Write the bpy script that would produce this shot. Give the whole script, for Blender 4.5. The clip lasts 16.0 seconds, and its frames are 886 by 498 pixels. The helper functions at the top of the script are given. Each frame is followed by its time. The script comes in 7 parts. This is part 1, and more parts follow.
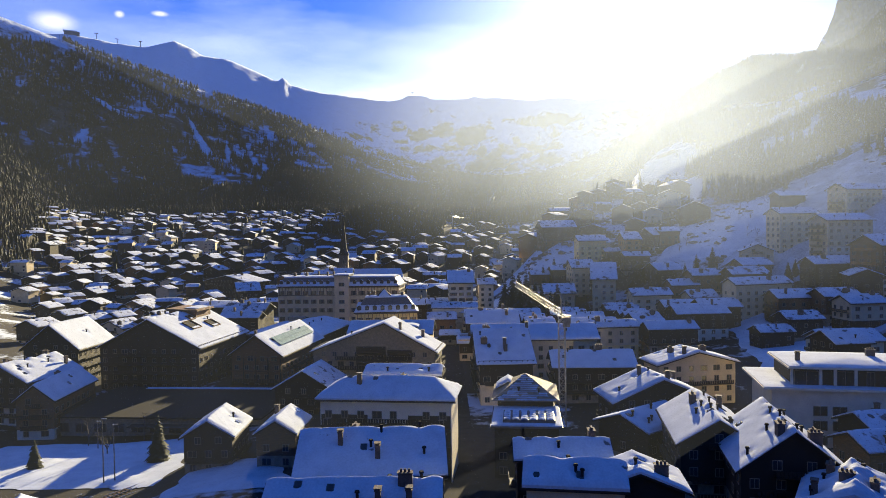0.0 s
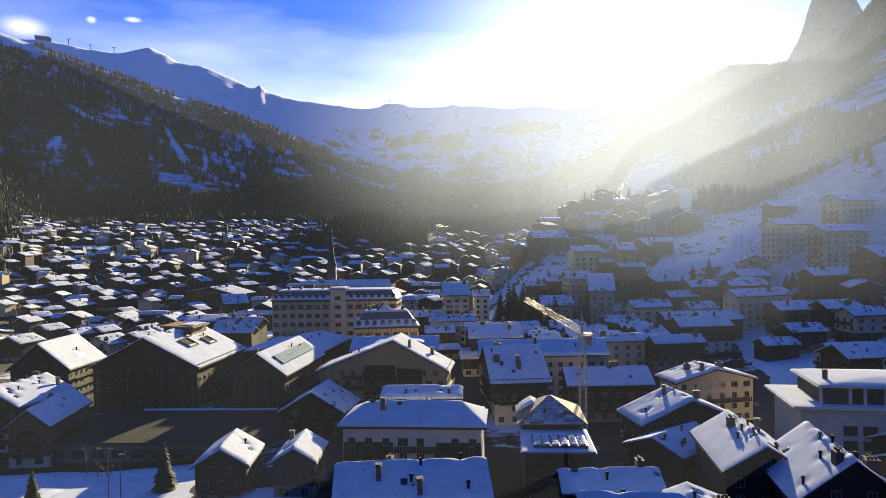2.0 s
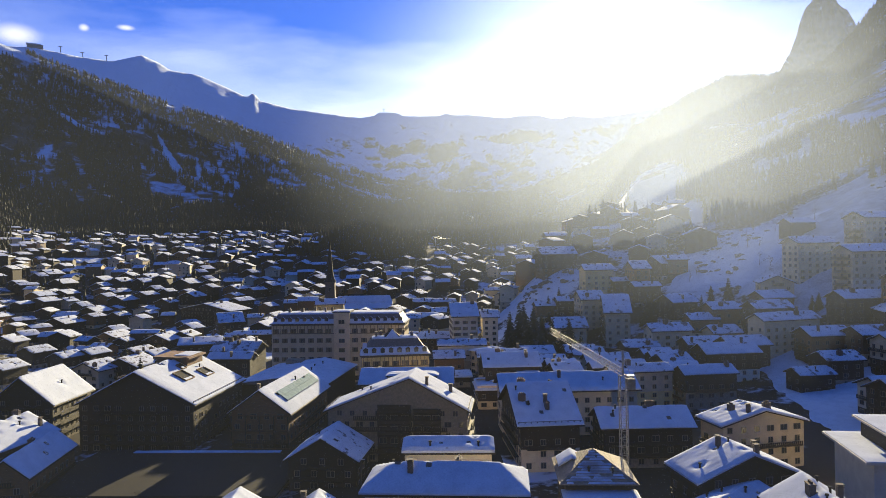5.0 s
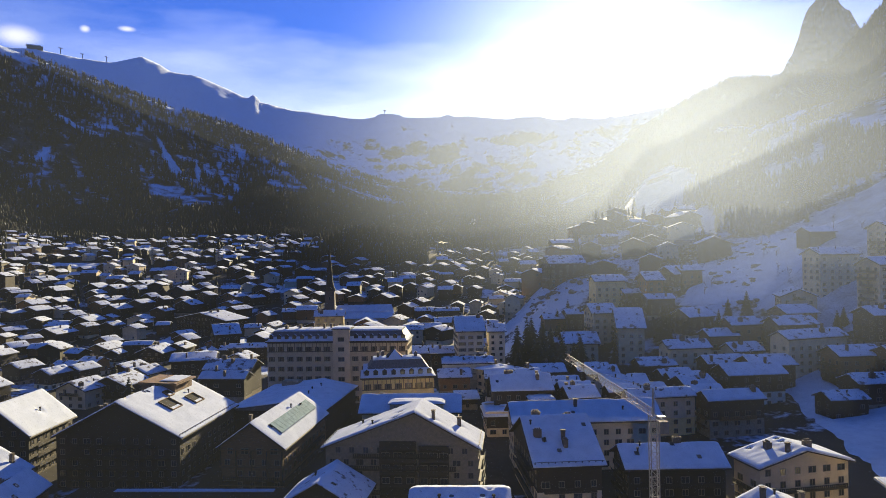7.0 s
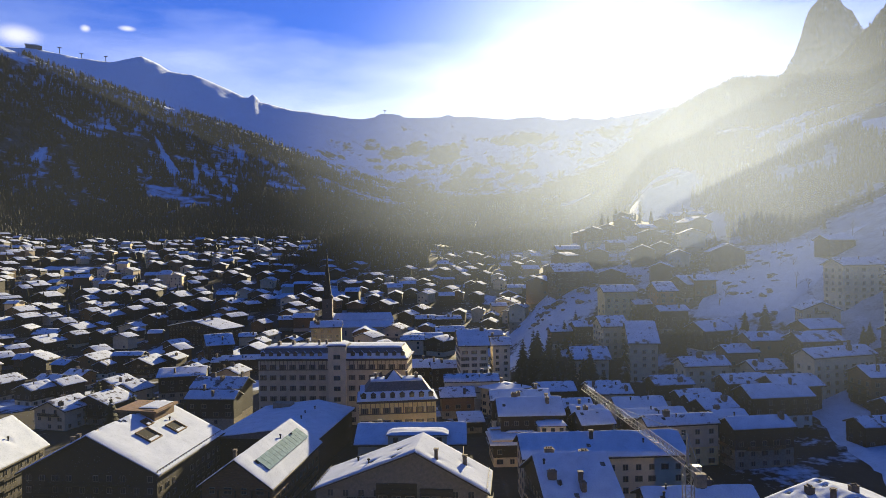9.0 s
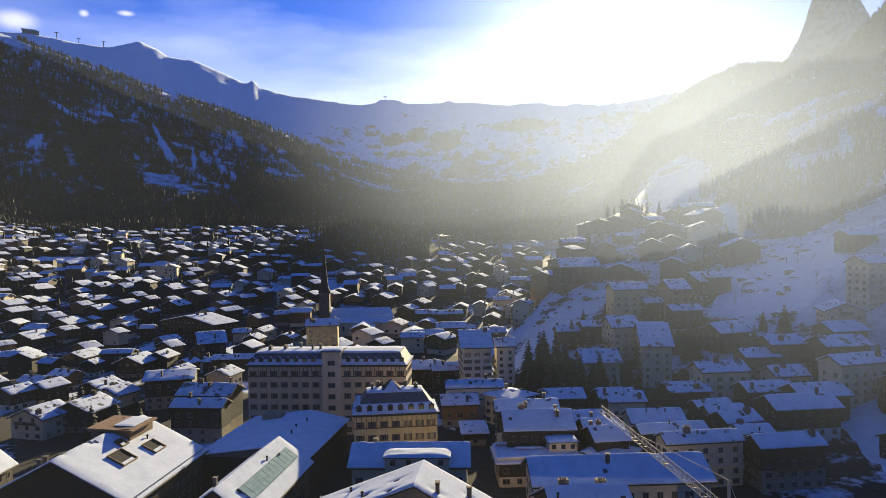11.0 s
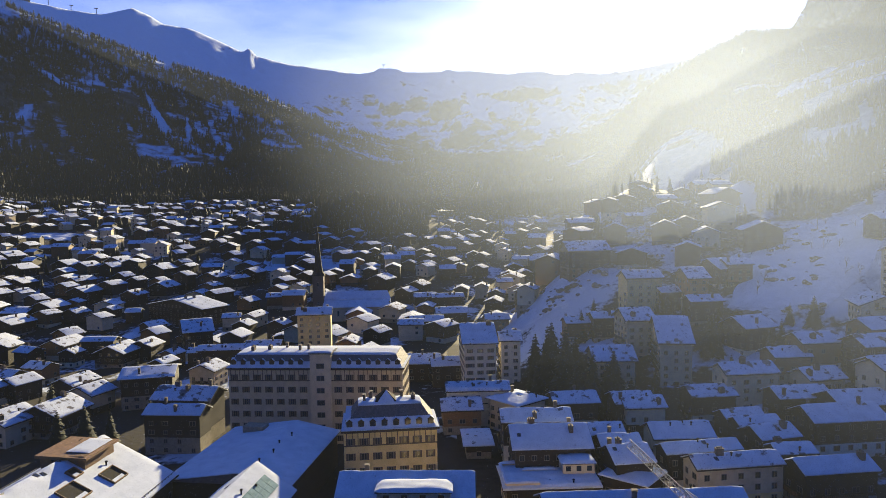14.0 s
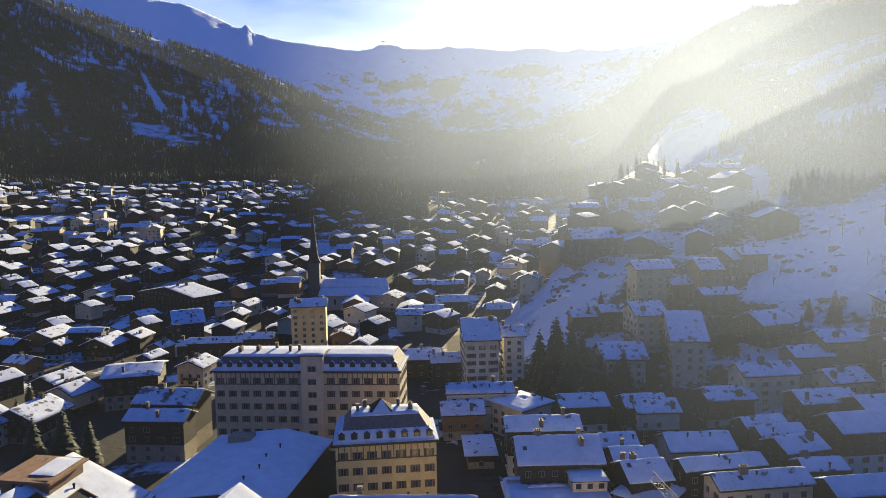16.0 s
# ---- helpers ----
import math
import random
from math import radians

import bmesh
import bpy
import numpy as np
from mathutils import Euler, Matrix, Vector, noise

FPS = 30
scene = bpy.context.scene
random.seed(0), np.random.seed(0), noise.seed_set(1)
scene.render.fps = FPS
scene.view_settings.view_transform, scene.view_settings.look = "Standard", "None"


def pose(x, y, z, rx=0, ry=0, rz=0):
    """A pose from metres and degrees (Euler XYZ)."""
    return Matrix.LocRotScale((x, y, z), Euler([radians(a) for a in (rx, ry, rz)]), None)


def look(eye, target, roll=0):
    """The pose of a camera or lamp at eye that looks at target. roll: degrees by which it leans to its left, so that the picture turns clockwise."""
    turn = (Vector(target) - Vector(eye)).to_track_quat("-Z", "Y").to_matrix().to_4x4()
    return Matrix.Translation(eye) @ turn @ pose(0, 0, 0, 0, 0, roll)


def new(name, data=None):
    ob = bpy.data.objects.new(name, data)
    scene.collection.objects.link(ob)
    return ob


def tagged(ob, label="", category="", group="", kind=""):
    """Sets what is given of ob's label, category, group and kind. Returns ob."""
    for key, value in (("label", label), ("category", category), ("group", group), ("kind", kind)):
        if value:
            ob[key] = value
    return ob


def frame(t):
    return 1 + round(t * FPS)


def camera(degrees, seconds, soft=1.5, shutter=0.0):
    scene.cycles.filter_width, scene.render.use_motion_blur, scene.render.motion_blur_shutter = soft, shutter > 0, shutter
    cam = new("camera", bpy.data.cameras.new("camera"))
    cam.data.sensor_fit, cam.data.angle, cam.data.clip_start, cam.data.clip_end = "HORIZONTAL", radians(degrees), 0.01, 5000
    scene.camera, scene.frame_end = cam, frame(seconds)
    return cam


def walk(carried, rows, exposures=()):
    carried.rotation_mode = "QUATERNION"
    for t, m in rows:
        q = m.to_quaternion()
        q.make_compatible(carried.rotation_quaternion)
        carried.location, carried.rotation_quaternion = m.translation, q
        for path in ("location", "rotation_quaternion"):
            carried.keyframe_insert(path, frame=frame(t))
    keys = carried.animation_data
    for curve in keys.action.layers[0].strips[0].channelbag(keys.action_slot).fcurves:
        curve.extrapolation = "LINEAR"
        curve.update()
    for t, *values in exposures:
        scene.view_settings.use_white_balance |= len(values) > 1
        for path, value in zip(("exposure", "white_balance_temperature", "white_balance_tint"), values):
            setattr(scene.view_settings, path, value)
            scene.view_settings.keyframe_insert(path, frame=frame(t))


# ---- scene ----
cam = camera(65.03, 16.0, soft=0.85)
PATH = [
    (0.0, (21.30, 12.88, 43.94), (17.00, 112.76, 41.58), -0.94),
    (0.5, (18.39, 13.73, 44.40), (15.43, 113.67, 42.37), -1.03),
    (1.0, (15.83, 14.79, 44.93), (13.62, 114.75, 43.17), -1.07),
    (1.5, (13.58, 16.23, 45.52), (11.96, 116.21, 44.00), -1.07),
    (2.0, (11.72, 17.92, 46.11), (10.77, 117.91, 44.78), -1.07),
    (2.5, (10.11, 19.90, 46.71), (9.79, 119.89, 45.64), -1.07),
    (3.0, (8.77, 22.13, 47.34), (8.80, 122.13, 46.42), -1.08),
    (3.5, (7.48, 24.69, 48.05), (7.57, 124.69, 47.34), -1.04),
    (4.0, (6.28, 27.48, 48.92), (6.43, 127.48, 48.45), -1.01),
    (6.5, (3.34, 45.08, 54.89), (3.34, 145.08, 54.89), -1.02),
    (7.0, (3.00, 49.00, 56.00), (3.00, 149.00, 56.00), -1.02),
    (7.5, (2.72, 53.00, 57.11), (2.72, 153.00, 57.22), -1.02),
    (8.0, (2.52, 57.03, 58.21), (2.52, 157.03, 58.29), -1.01),
    (8.5, (2.38, 61.13, 59.30), (2.36, 161.12, 59.46), -0.99),
    (9.0, (2.24, 65.24, 60.37), (2.22, 165.24, 60.36), -0.97),
    (11.5, (1.96, 85.84, 65.70), (1.80, 185.80, 63.00), -0.95),
    (12.0, (1.90, 89.87, 66.70), (1.76, 189.81, 63.24), -0.94),
    (12.5, (1.87, 93.91, 67.72), (1.72, 193.82, 63.59), -0.94),
    (13.0, (1.84, 97.87, 68.74), (1.69, 197.76, 63.89), -0.92),
    (13.5, (1.82, 101.82, 69.77), (1.68, 201.67, 64.20), -0.94),
    (14.0, (1.84, 105.68, 70.76), (1.69, 205.48, 64.48), -0.95),
    (14.5, (1.88, 109.52, 71.74), (1.70, 209.28, 64.69), -0.97),
    (15.0, (1.92, 113.34, 72.69), (1.74, 213.04, 64.88), -0.99),
    (15.5, (1.95, 117.13, 73.65), (1.77, 216.76, 65.04), -1.00),
    (16.0, (2.01, 120.88, 74.63), (1.79, 220.43, 65.22), -1.00),
]
walk(cam, [(t, look(eye, target, roll)) for t, eye, target, roll in PATH], ((0.0, 1.34), (4.0, 1.24), (7.0, 1.12), (12.0, 1.06), (16.0, 1.28)))

SUN_AZ, SUN_EL = 13.2, 13.2
sun_way = Vector((math.sin(radians(SUN_AZ)) * math.cos(radians(SUN_EL)), math.cos(radians(SUN_AZ)) * math.cos(radians(SUN_EL)), math.sin(radians(SUN_EL))))

world = bpy.data.worlds.new("winter_sky")
scene.world = world
world.use_nodes = True
wn, wl = world.node_tree.nodes, world.node_tree.links
wn.clear()
sky = wn.new("ShaderNodeTexSky")
sky.sky_type, sky.sun_disc = "NISHITA", False
sky.sun_elevation, sky.sun_rotation = radians(SUN_EL), radians(SUN_AZ)
sky.altitude, sky.air_density, sky.dust_density, sky.ozone_density = 1600, 1.0, 0.12, 4.0
coord = wn.new("ShaderNodeTexCoord")
wmap = wn.new("ShaderNodeMapping")
wmap.inputs["Scale"].default_value = (1.6, 1.0, 7.0)
wmap.inputs["Rotation"].default_value = (0.0, radians(6), 0.0)
wisp = wn.new("ShaderNodeTexNoise")
wisp.inputs["Scale"].default_value, wisp.inputs["Detail"].default_value, wisp.inputs["Roughness"].default_value = 2.3, 7, 0.55
wramp = wn.new("ShaderNodeValToRGB")
wramp.color_ramp.elements[0].position, wramp.color_ramp.elements[1].position = 0.35, 0.95
wramp.color_ramp.elements[1].color = (0.8, 0.8, 0.8, 1)
wmix = wn.new("ShaderNodeMixRGB")
wmix.blend_type = "SCREEN"
gain = wn.new("ShaderNodeMixRGB")
gain.blend_type = "MULTIPLY"
gain.inputs[0].default_value = 1
gain.inputs[2].default_value = (0.07, 0.45, 1.24, 1)
cloud = wn.new("ShaderNodeMixRGB")
cloud.inputs[2].default_value = (6.9, 7.9, 11.0, 1)
bg = wn.new("ShaderNodeBackground")
bg.inputs["Strength"].default_value = 0.06
wout = wn.new("ShaderNodeOutputWorld")
wl.new(coord.outputs["Generated"], wmap.inputs[0])
wl.new(wmap.outputs[0], wisp.inputs["Vector"])
# thin cloud gathers low down and shines on the sun's side
cup = wn.new("ShaderNodeSeparateXYZ")
low = wn.new("ShaderNodeMath")
low.operation = "MULTIPLY_ADD"
low.inputs[1].default_value, low.inputs[2].default_value = -5.6, 1.60
gather = wn.new("ShaderNodeMath")
gather.operation = "ADD"
wl.new(coord.outputs["Generated"], cup.inputs[0])
wl.new(cup.outputs["Z"], low.inputs[0])
wl.new(low.outputs[0], gather.inputs[0])
wl.new(wisp.outputs[0], gather.inputs[1])
wl.new(gather.outputs[0], wramp.inputs[0])
wl.new(sky.outputs[0], gain.inputs[1])
wl.new(gain.outputs[0], cloud.inputs[1])
sunward = wn.new("ShaderNodeMapRange")
sunward.inputs["From Min"].default_value, sunward.inputs["From Max"].default_value = 0.55, 0.93
sunward.inputs["To Min"].default_value, sunward.inputs["To Max"].default_value = 0.03, 1.0
lit = wn.new("ShaderNodeMath")
lit.operation = "MULTIPLY"
wl.new(wramp.outputs[0], lit.inputs[0])
wl.new(sunward.outputs[0], lit.inputs[1])
wl.new(lit.outputs[0], cloud.inputs[0])
# unseen brighter blue overhead, added to lift the light on shaded snow
above = wn.new("ShaderNodeMapRange")
above.inputs["From Min"].default_value, above.inputs["From Max"].default_value = 0.36, 0.8
above.inputs["To Max"].default_value = 0.05
zenith_fill = wn.new("ShaderNodeMixRGB")
zenith_fill.inputs[2].default_value = (2.5, 6.5, 15.0, 1)
wl.new(cup.outputs["Z"], above.inputs["Value"])
wl.new(above.outputs[0], zenith_fill.inputs[0])
wl.new(cloud.outputs[0], zenith_fill.inputs[1])
# broad glow of thin winter haze round the sun
toward = wn.new("ShaderNodeVectorMath")
toward.operation = "DOT_PRODUCT"
toward.inputs[1].default_value = sun_way
power = wn.new("ShaderNodeMath")
power.operation = "POWER"
power.use_clamp = True
power.inputs[1].default_value = 75.0
halo = wn.new("ShaderNodeMixRGB")
halo.blend_type = "ADD"
tint = wn.new("ShaderNodeMixRGB")
tint.inputs[1].default_value, tint.inputs[2].default_value = (0, 0, 0, 1), (7.6, 8.4, 12.0, 1)
halo.inputs[0].default_value = 1.0
wl.new(coord.outputs["Generated"], toward.inputs[0])
wl.new(toward.outputs["Value"], power.inputs[0])
wl.new(toward.outputs["Value"], sunward.inputs["Value"])
broad = wn.new("ShaderNodeMath")
broad.operation = "POWER"
broad.use_clamp = True
broad.inputs[1].default_value = 10.0
veil = wn.new("ShaderNodeMath")
veil.operation = "MULTIPLY_ADD"
veil.inputs[1].default_value = 0.07
wl.new(toward.outputs["Value"], broad.inputs[0])
wl.new(broad.outputs[0], veil.inputs[0])
wl.new(power.outputs[0], veil.inputs[2])
wl.new(veil.outputs[0], tint.inputs[0])
wl.new(zenith_fill.outputs[0], halo.inputs[1])
wl.new(tint.outputs[0], halo.inputs[2])
# small lens-shaped clouds over the far ridge
sight = halo.outputs[0]
for az, el, wide, tall in ((-31.3, 15.2, 0.030, 0.014), (-27.0, 16.2, 0.007, 0.005), (-24.2, 16.5, 0.012, 0.004)):
    a, e = radians(az), radians(el)
    shift, size, puff, mixed = wn.new("ShaderNodeMapping"), wn.new("ShaderNodeVectorMath"), wn.new("ShaderNodeMapRange"), wn.new("ShaderNodeMixRGB")
    shift.vector_type = "TEXTURE"
    shift.inputs["Location"].default_value = (math.sin(a) * math.cos(e), math.cos(a) * math.cos(e), math.sin(e))
    shift.inputs["Rotation"].default_value = (0, 0, -a)
    shift.inputs["Scale"].default_value = (wide, 0.2, tall)
    size.operation = "LENGTH"
    puff.interpolation_type = "SMOOTHSTEP"
    puff.inputs["To Max"].default_value = 0.75
    puff.inputs["From Min"].default_value, puff.inputs["From Max"].default_value = 1.1, 0.1
    mixed.inputs[2].default_value = (9.0, 9.0, 9.4, 1)
    wl.new(coord.outputs["Generated"], shift.inputs[0])
    wl.new(shift.outputs[0], size.inputs[0])
    wl.new(size.outputs["Value"], puff.inputs["Value"])
    wl.new(puff.outputs[0], mixed.inputs[0])
    wl.new(sight, mixed.inputs[1])
    sight = mixed.outputs[0]
wl.new(sight, bg.inputs["Color"])
wl.new(bg.outputs[0], wout.inputs["Surface"])

sun = new("sun", bpy.data.lights.new("sun", "SUN"))
sun.data.energy, sun.data.angle, sun.data.color = 6.8, radians(0.5), (1.0, 0.83, 0.50)
sun.matrix_world = look(sun_way * 900, (0, 0, 0))

# ---- materials ----
def material(name, low, high, rough=0.8, scale=1.0, bump=0.0, metal=0.0, detail=6.0, stretch=(1, 1, 1), vary=0.0, fine=9.0, gloss=0.5):
    """Two-scale mottled surface between two colours, in metres."""
    m = bpy.data.materials.new(name)
    m.use_nodes = True
    n, l = m.node_tree.nodes, m.node_tree.links
    shader = n["Principled BSDF"]
    place = n.new("ShaderNodeTexCoord")
    mapping = n.new("ShaderNodeMapping")
    mapping.inputs["Scale"].default_value = stretch
    broad, grain = n.new("ShaderNodeTexNoise"), n.new("ShaderNodeTexNoise")
    broad.inputs["Scale"].default_value, broad.inputs["Detail"].default_value = scale, detail
    grain.inputs["Scale"].default_value, grain.inputs["Detail"].default_value = scale * fine, 4
    blend = n.new("ShaderNodeMath")
    blend.operation = "MULTIPLY_ADD"
    blend.inputs[1].default_value, blend.inputs[2].default_value = 0.55, 0.0
    total = n.new("ShaderNodeMath")
    total.operation = "MULTIPLY_ADD"
    total.inputs[1].default_value = 0.5
    ramp = n.new("ShaderNodeValToRGB")
    ramp.color_ramp.elements[0].position, ramp.color_ramp.elements[1].position = 0.36, 0.66
    ramp.color_ramp.elements[0].color, ramp.color_ramp.elements[1].color = (*low, 1), (*high, 1)
    l.new(place.outputs["Object"], mapping.inputs[0])
    l.new(mapping.outputs[0], broad.inputs["Vector"])
    l.new(mapping.outputs[0], grain.inputs["Vector"])
    l.new(broad.outputs[0], blend.inputs[0])
    l.new(grain.outputs[0], total.inputs[0])
    l.new(blend.outputs[0], total.inputs[2])
    l.new(total.outputs[0], ramp.inputs[0])
    colour = ramp.outputs[0]
    if vary:
        info = n.new("ShaderNodeObjectInfo")
        spread = n.new("ShaderNodeMapRange")
        spread.inputs["To Min"].default_value, spread.inputs["To Max"].default_value = 1 - vary, 1 + vary
        hsv = n.new("ShaderNodeHueSaturation")
        l.new(info.outputs["Random"], spread.inputs["Value"])
        l.new(spread.outputs[0], hsv.inputs["Value"])
        l.new(colour, hsv.inputs["Color"])
        colour = hsv.outputs[0]
    l.new(colour, shader.inputs["Base Color"])
    shader.inputs["Roughness"].default_value, shader.inputs["Metallic"].default_value = rough, metal
    shader.inputs["Specular IOR Level"].default_value = gloss
    if bump:
        b = n.new("ShaderNodeBump")
        b.inputs["Strength"].default_value, b.inputs["Distance"].default_value = bump, 0.15
        l.new(total.outputs[0], b.inputs["Height"])
        l.new(b.outputs[0], shader.inputs["Normal"])
    return m


def snow_material(name, holes, specks):
    """Wind-packed snow with a grainy crust; holes and specks let the bare dark cover show through."""
    m = material(name, (0.49, 0.54, 0.61), (0.65, 0.70, 0.77), 0.95, 0.35, 0.22, gloss=0.05)
    n, l = m.node_tree.nodes, m.node_tree.links
    shader = n["Principled BSDF"]
    colour = shader.inputs["Base Color"].links[0].from_socket
    place, info = n.new("ShaderNodeTexCoord"), n.new("ShaderNodeObjectInfo")
    for scale, edge, spread in ((0.42, holes, 0.07), (2.6, specks, 0.05)):
        spot, cut, less, mix = n.new("ShaderNodeTexNoise"), n.new("ShaderNodeMapRange"), n.new("ShaderNodeMath"), n.new("ShaderNodeMixRGB")
        spot.noise_dimensions = "4D"
        spot.inputs["Scale"].default_value, spot.inputs["Detail"].default_value = scale, 5
        less.operation = "MULTIPLY_ADD"
        less.inputs[1].default_value, less.inputs[2].default_value = spread, 0.0
        cut.inputs["From Min"].default_value, cut.inputs["From Max"].default_value = edge, edge + 0.05
        cut.inputs["To Max"].default_value = 0.85
        mix.inputs[2].default_value = (0.075, 0.06, 0.05, 1)
        total = n.new("ShaderNodeMath")
        total.operation = "ADD"
        l.new(place.outputs["Object"], spot.inputs["Vector"])
        l.new(info.outputs["Random"], spot.inputs["W"])
        l.new(info.outputs["Random"], less.inputs[0])
        l.new(spot.outputs[0], total.inputs[0])
        l.new(less.outputs[0], total.inputs[1])
        l.new(total.outputs[0], cut.inputs["Value"])
        l.new(cut.outputs[0], mix.inputs[0])
        l.new(colour, mix.inputs[1])
        colour = mix.outputs[0]
    l.new(colour, shader.inputs["Base Color"])
    return m


SNOW = material("snow", (0.49, 0.54, 0.61), (0.65, 0.70, 0.77), 0.95, 0.35, 0.18, gloss=0.05)
ROOF_SNOW = snow_material("roof_snow", 0.76, 0.75)
FAR_SNOW = snow_material("far_roof_snow", 0.625, 0.66)
SNOW_OLD = material("trodden_snow", (0.28, 0.31, 0.35), (0.56, 0.61, 0.68), 0.95, 0.12, 0.3, gloss=0.05)
ICE = material("thin_ice", (0.06, 0.14, 0.17), (0.20, 0.32, 0.36), 0.85, 0.8, 0.1, gloss=0.1)
WOOD_DARK = material("weathered_larch", (0.013, 0.009, 0.006), (0.036, 0.025, 0.016), 0.75, 1.2, 0.3, stretch=(1, 1, 5), vary=0.35)
WOOD = material("brown_larch", (0.085, 0.044, 0.019), (0.20, 0.105, 0.046), 0.7, 1.2, 0.3, stretch=(1, 1, 5), vary=0.3)
WOOD_WARM = material("orange_larch", (0.30, 0.13, 0.045), (0.48, 0.24, 0.09), 0.65, 1.2, 0.2, stretch=(1, 1, 5), vary=0.15)
PLASTER = material("white_plaster", (0.64, 0.56, 0.41), (0.80, 0.72, 0.54), 0.85, 0.5, 0.15, vary=0.1)
PLASTER_WARM = material("cream_plaster", (0.50, 0.40, 0.25), (0.68, 0.56, 0.36), 0.85, 0.5, 0.15, vary=0.12)
PLASTER_YELLOW = material("yellow_plaster", (0.56, 0.42, 0.17), (0.74, 0.58, 0.27), 0.85, 0.5, 0.15)
STONE = material("grey_stone", (0.16, 0.135, 0.095), (0.32, 0.275, 0.20), 0.9, 1.4, 0.6, vary=0.15)
SPIRE = material("dark_shingle", (0.018, 0.017, 0.018), (0.05, 0.046, 0.045), 0.85, 1.5, 0.4, gloss=0.1)
SLATE = material("dark_slate", (0.045, 0.045, 0.05), (0.11, 0.11, 0.115), 0.6, 1.5, 0.4)
METAL = material("galvanised_steel", (0.34, 0.35, 0.36), (0.55, 0.55, 0.56), 0.4, 3.0, 0.0, metal=0.8)
CRANE_PAINT = material("crane_paint", (0.26, 0.25, 0.20), (0.42, 0.40, 0.33), 0.45, 2.0)
GLASS = material("window_glass", (0.02, 0.025, 0.03), (0.04, 0.045, 0.05), 0.08, 0.7)
FRAME = material("window_frame", (0.16, 0.13, 0.10), (0.27, 0.23, 0.18), 0.6, 2.0)
SHUTTER = material("dark_shutter", (0.05, 0.035, 0.025), (0.10, 0.07, 0.05), 0.7, 2.0)
ASPHALT = material("wet_asphalt", (0.026, 0.023, 0.019), (0.052, 0.047, 0.040), 0.95, 0.4, 0.3, gloss=0.08)
TILE = material("brown_roof_tile", (0.13, 0.10, 0.065), (0.30, 0.24, 0.17), 0.8, 1.5, 0.4, vary=0.25)
NEEDLES = material("fir_needles", (0.011, 0.016, 0.008), (0.030, 0.036, 0.017), 0.85, 0.6, 0.4, vary=0.3)
LARCH = material("bare_larch_twigs", (0.036, 0.029, 0.022), (0.075, 0.058, 0.042), 0.9, 0.02, 0.3, fine=14)
BARK = material("bark", (0.05, 0.04, 0.03), (0.11, 0.09, 0.07), 0.9, 2.0, 0.5)
# soot on vents; also the painted shade of shop roof and terrace wells
SOOT_SHADE = material("soot_and_shade", (0.016, 0.015, 0.014), (0.04, 0.037, 0.034), 0.9, 3.0, 0.2, gloss=0.1)
BRICK = material("chimney_render", (0.07, 0.055, 0.045), (0.15, 0.115, 0.095), 0.9, 3.0, 0.4)
ROCK_DARK = material("boulder", (0.05, 0.05, 0.048), (0.14, 0.135, 0.13), 0.9, 0.7, 0.6)


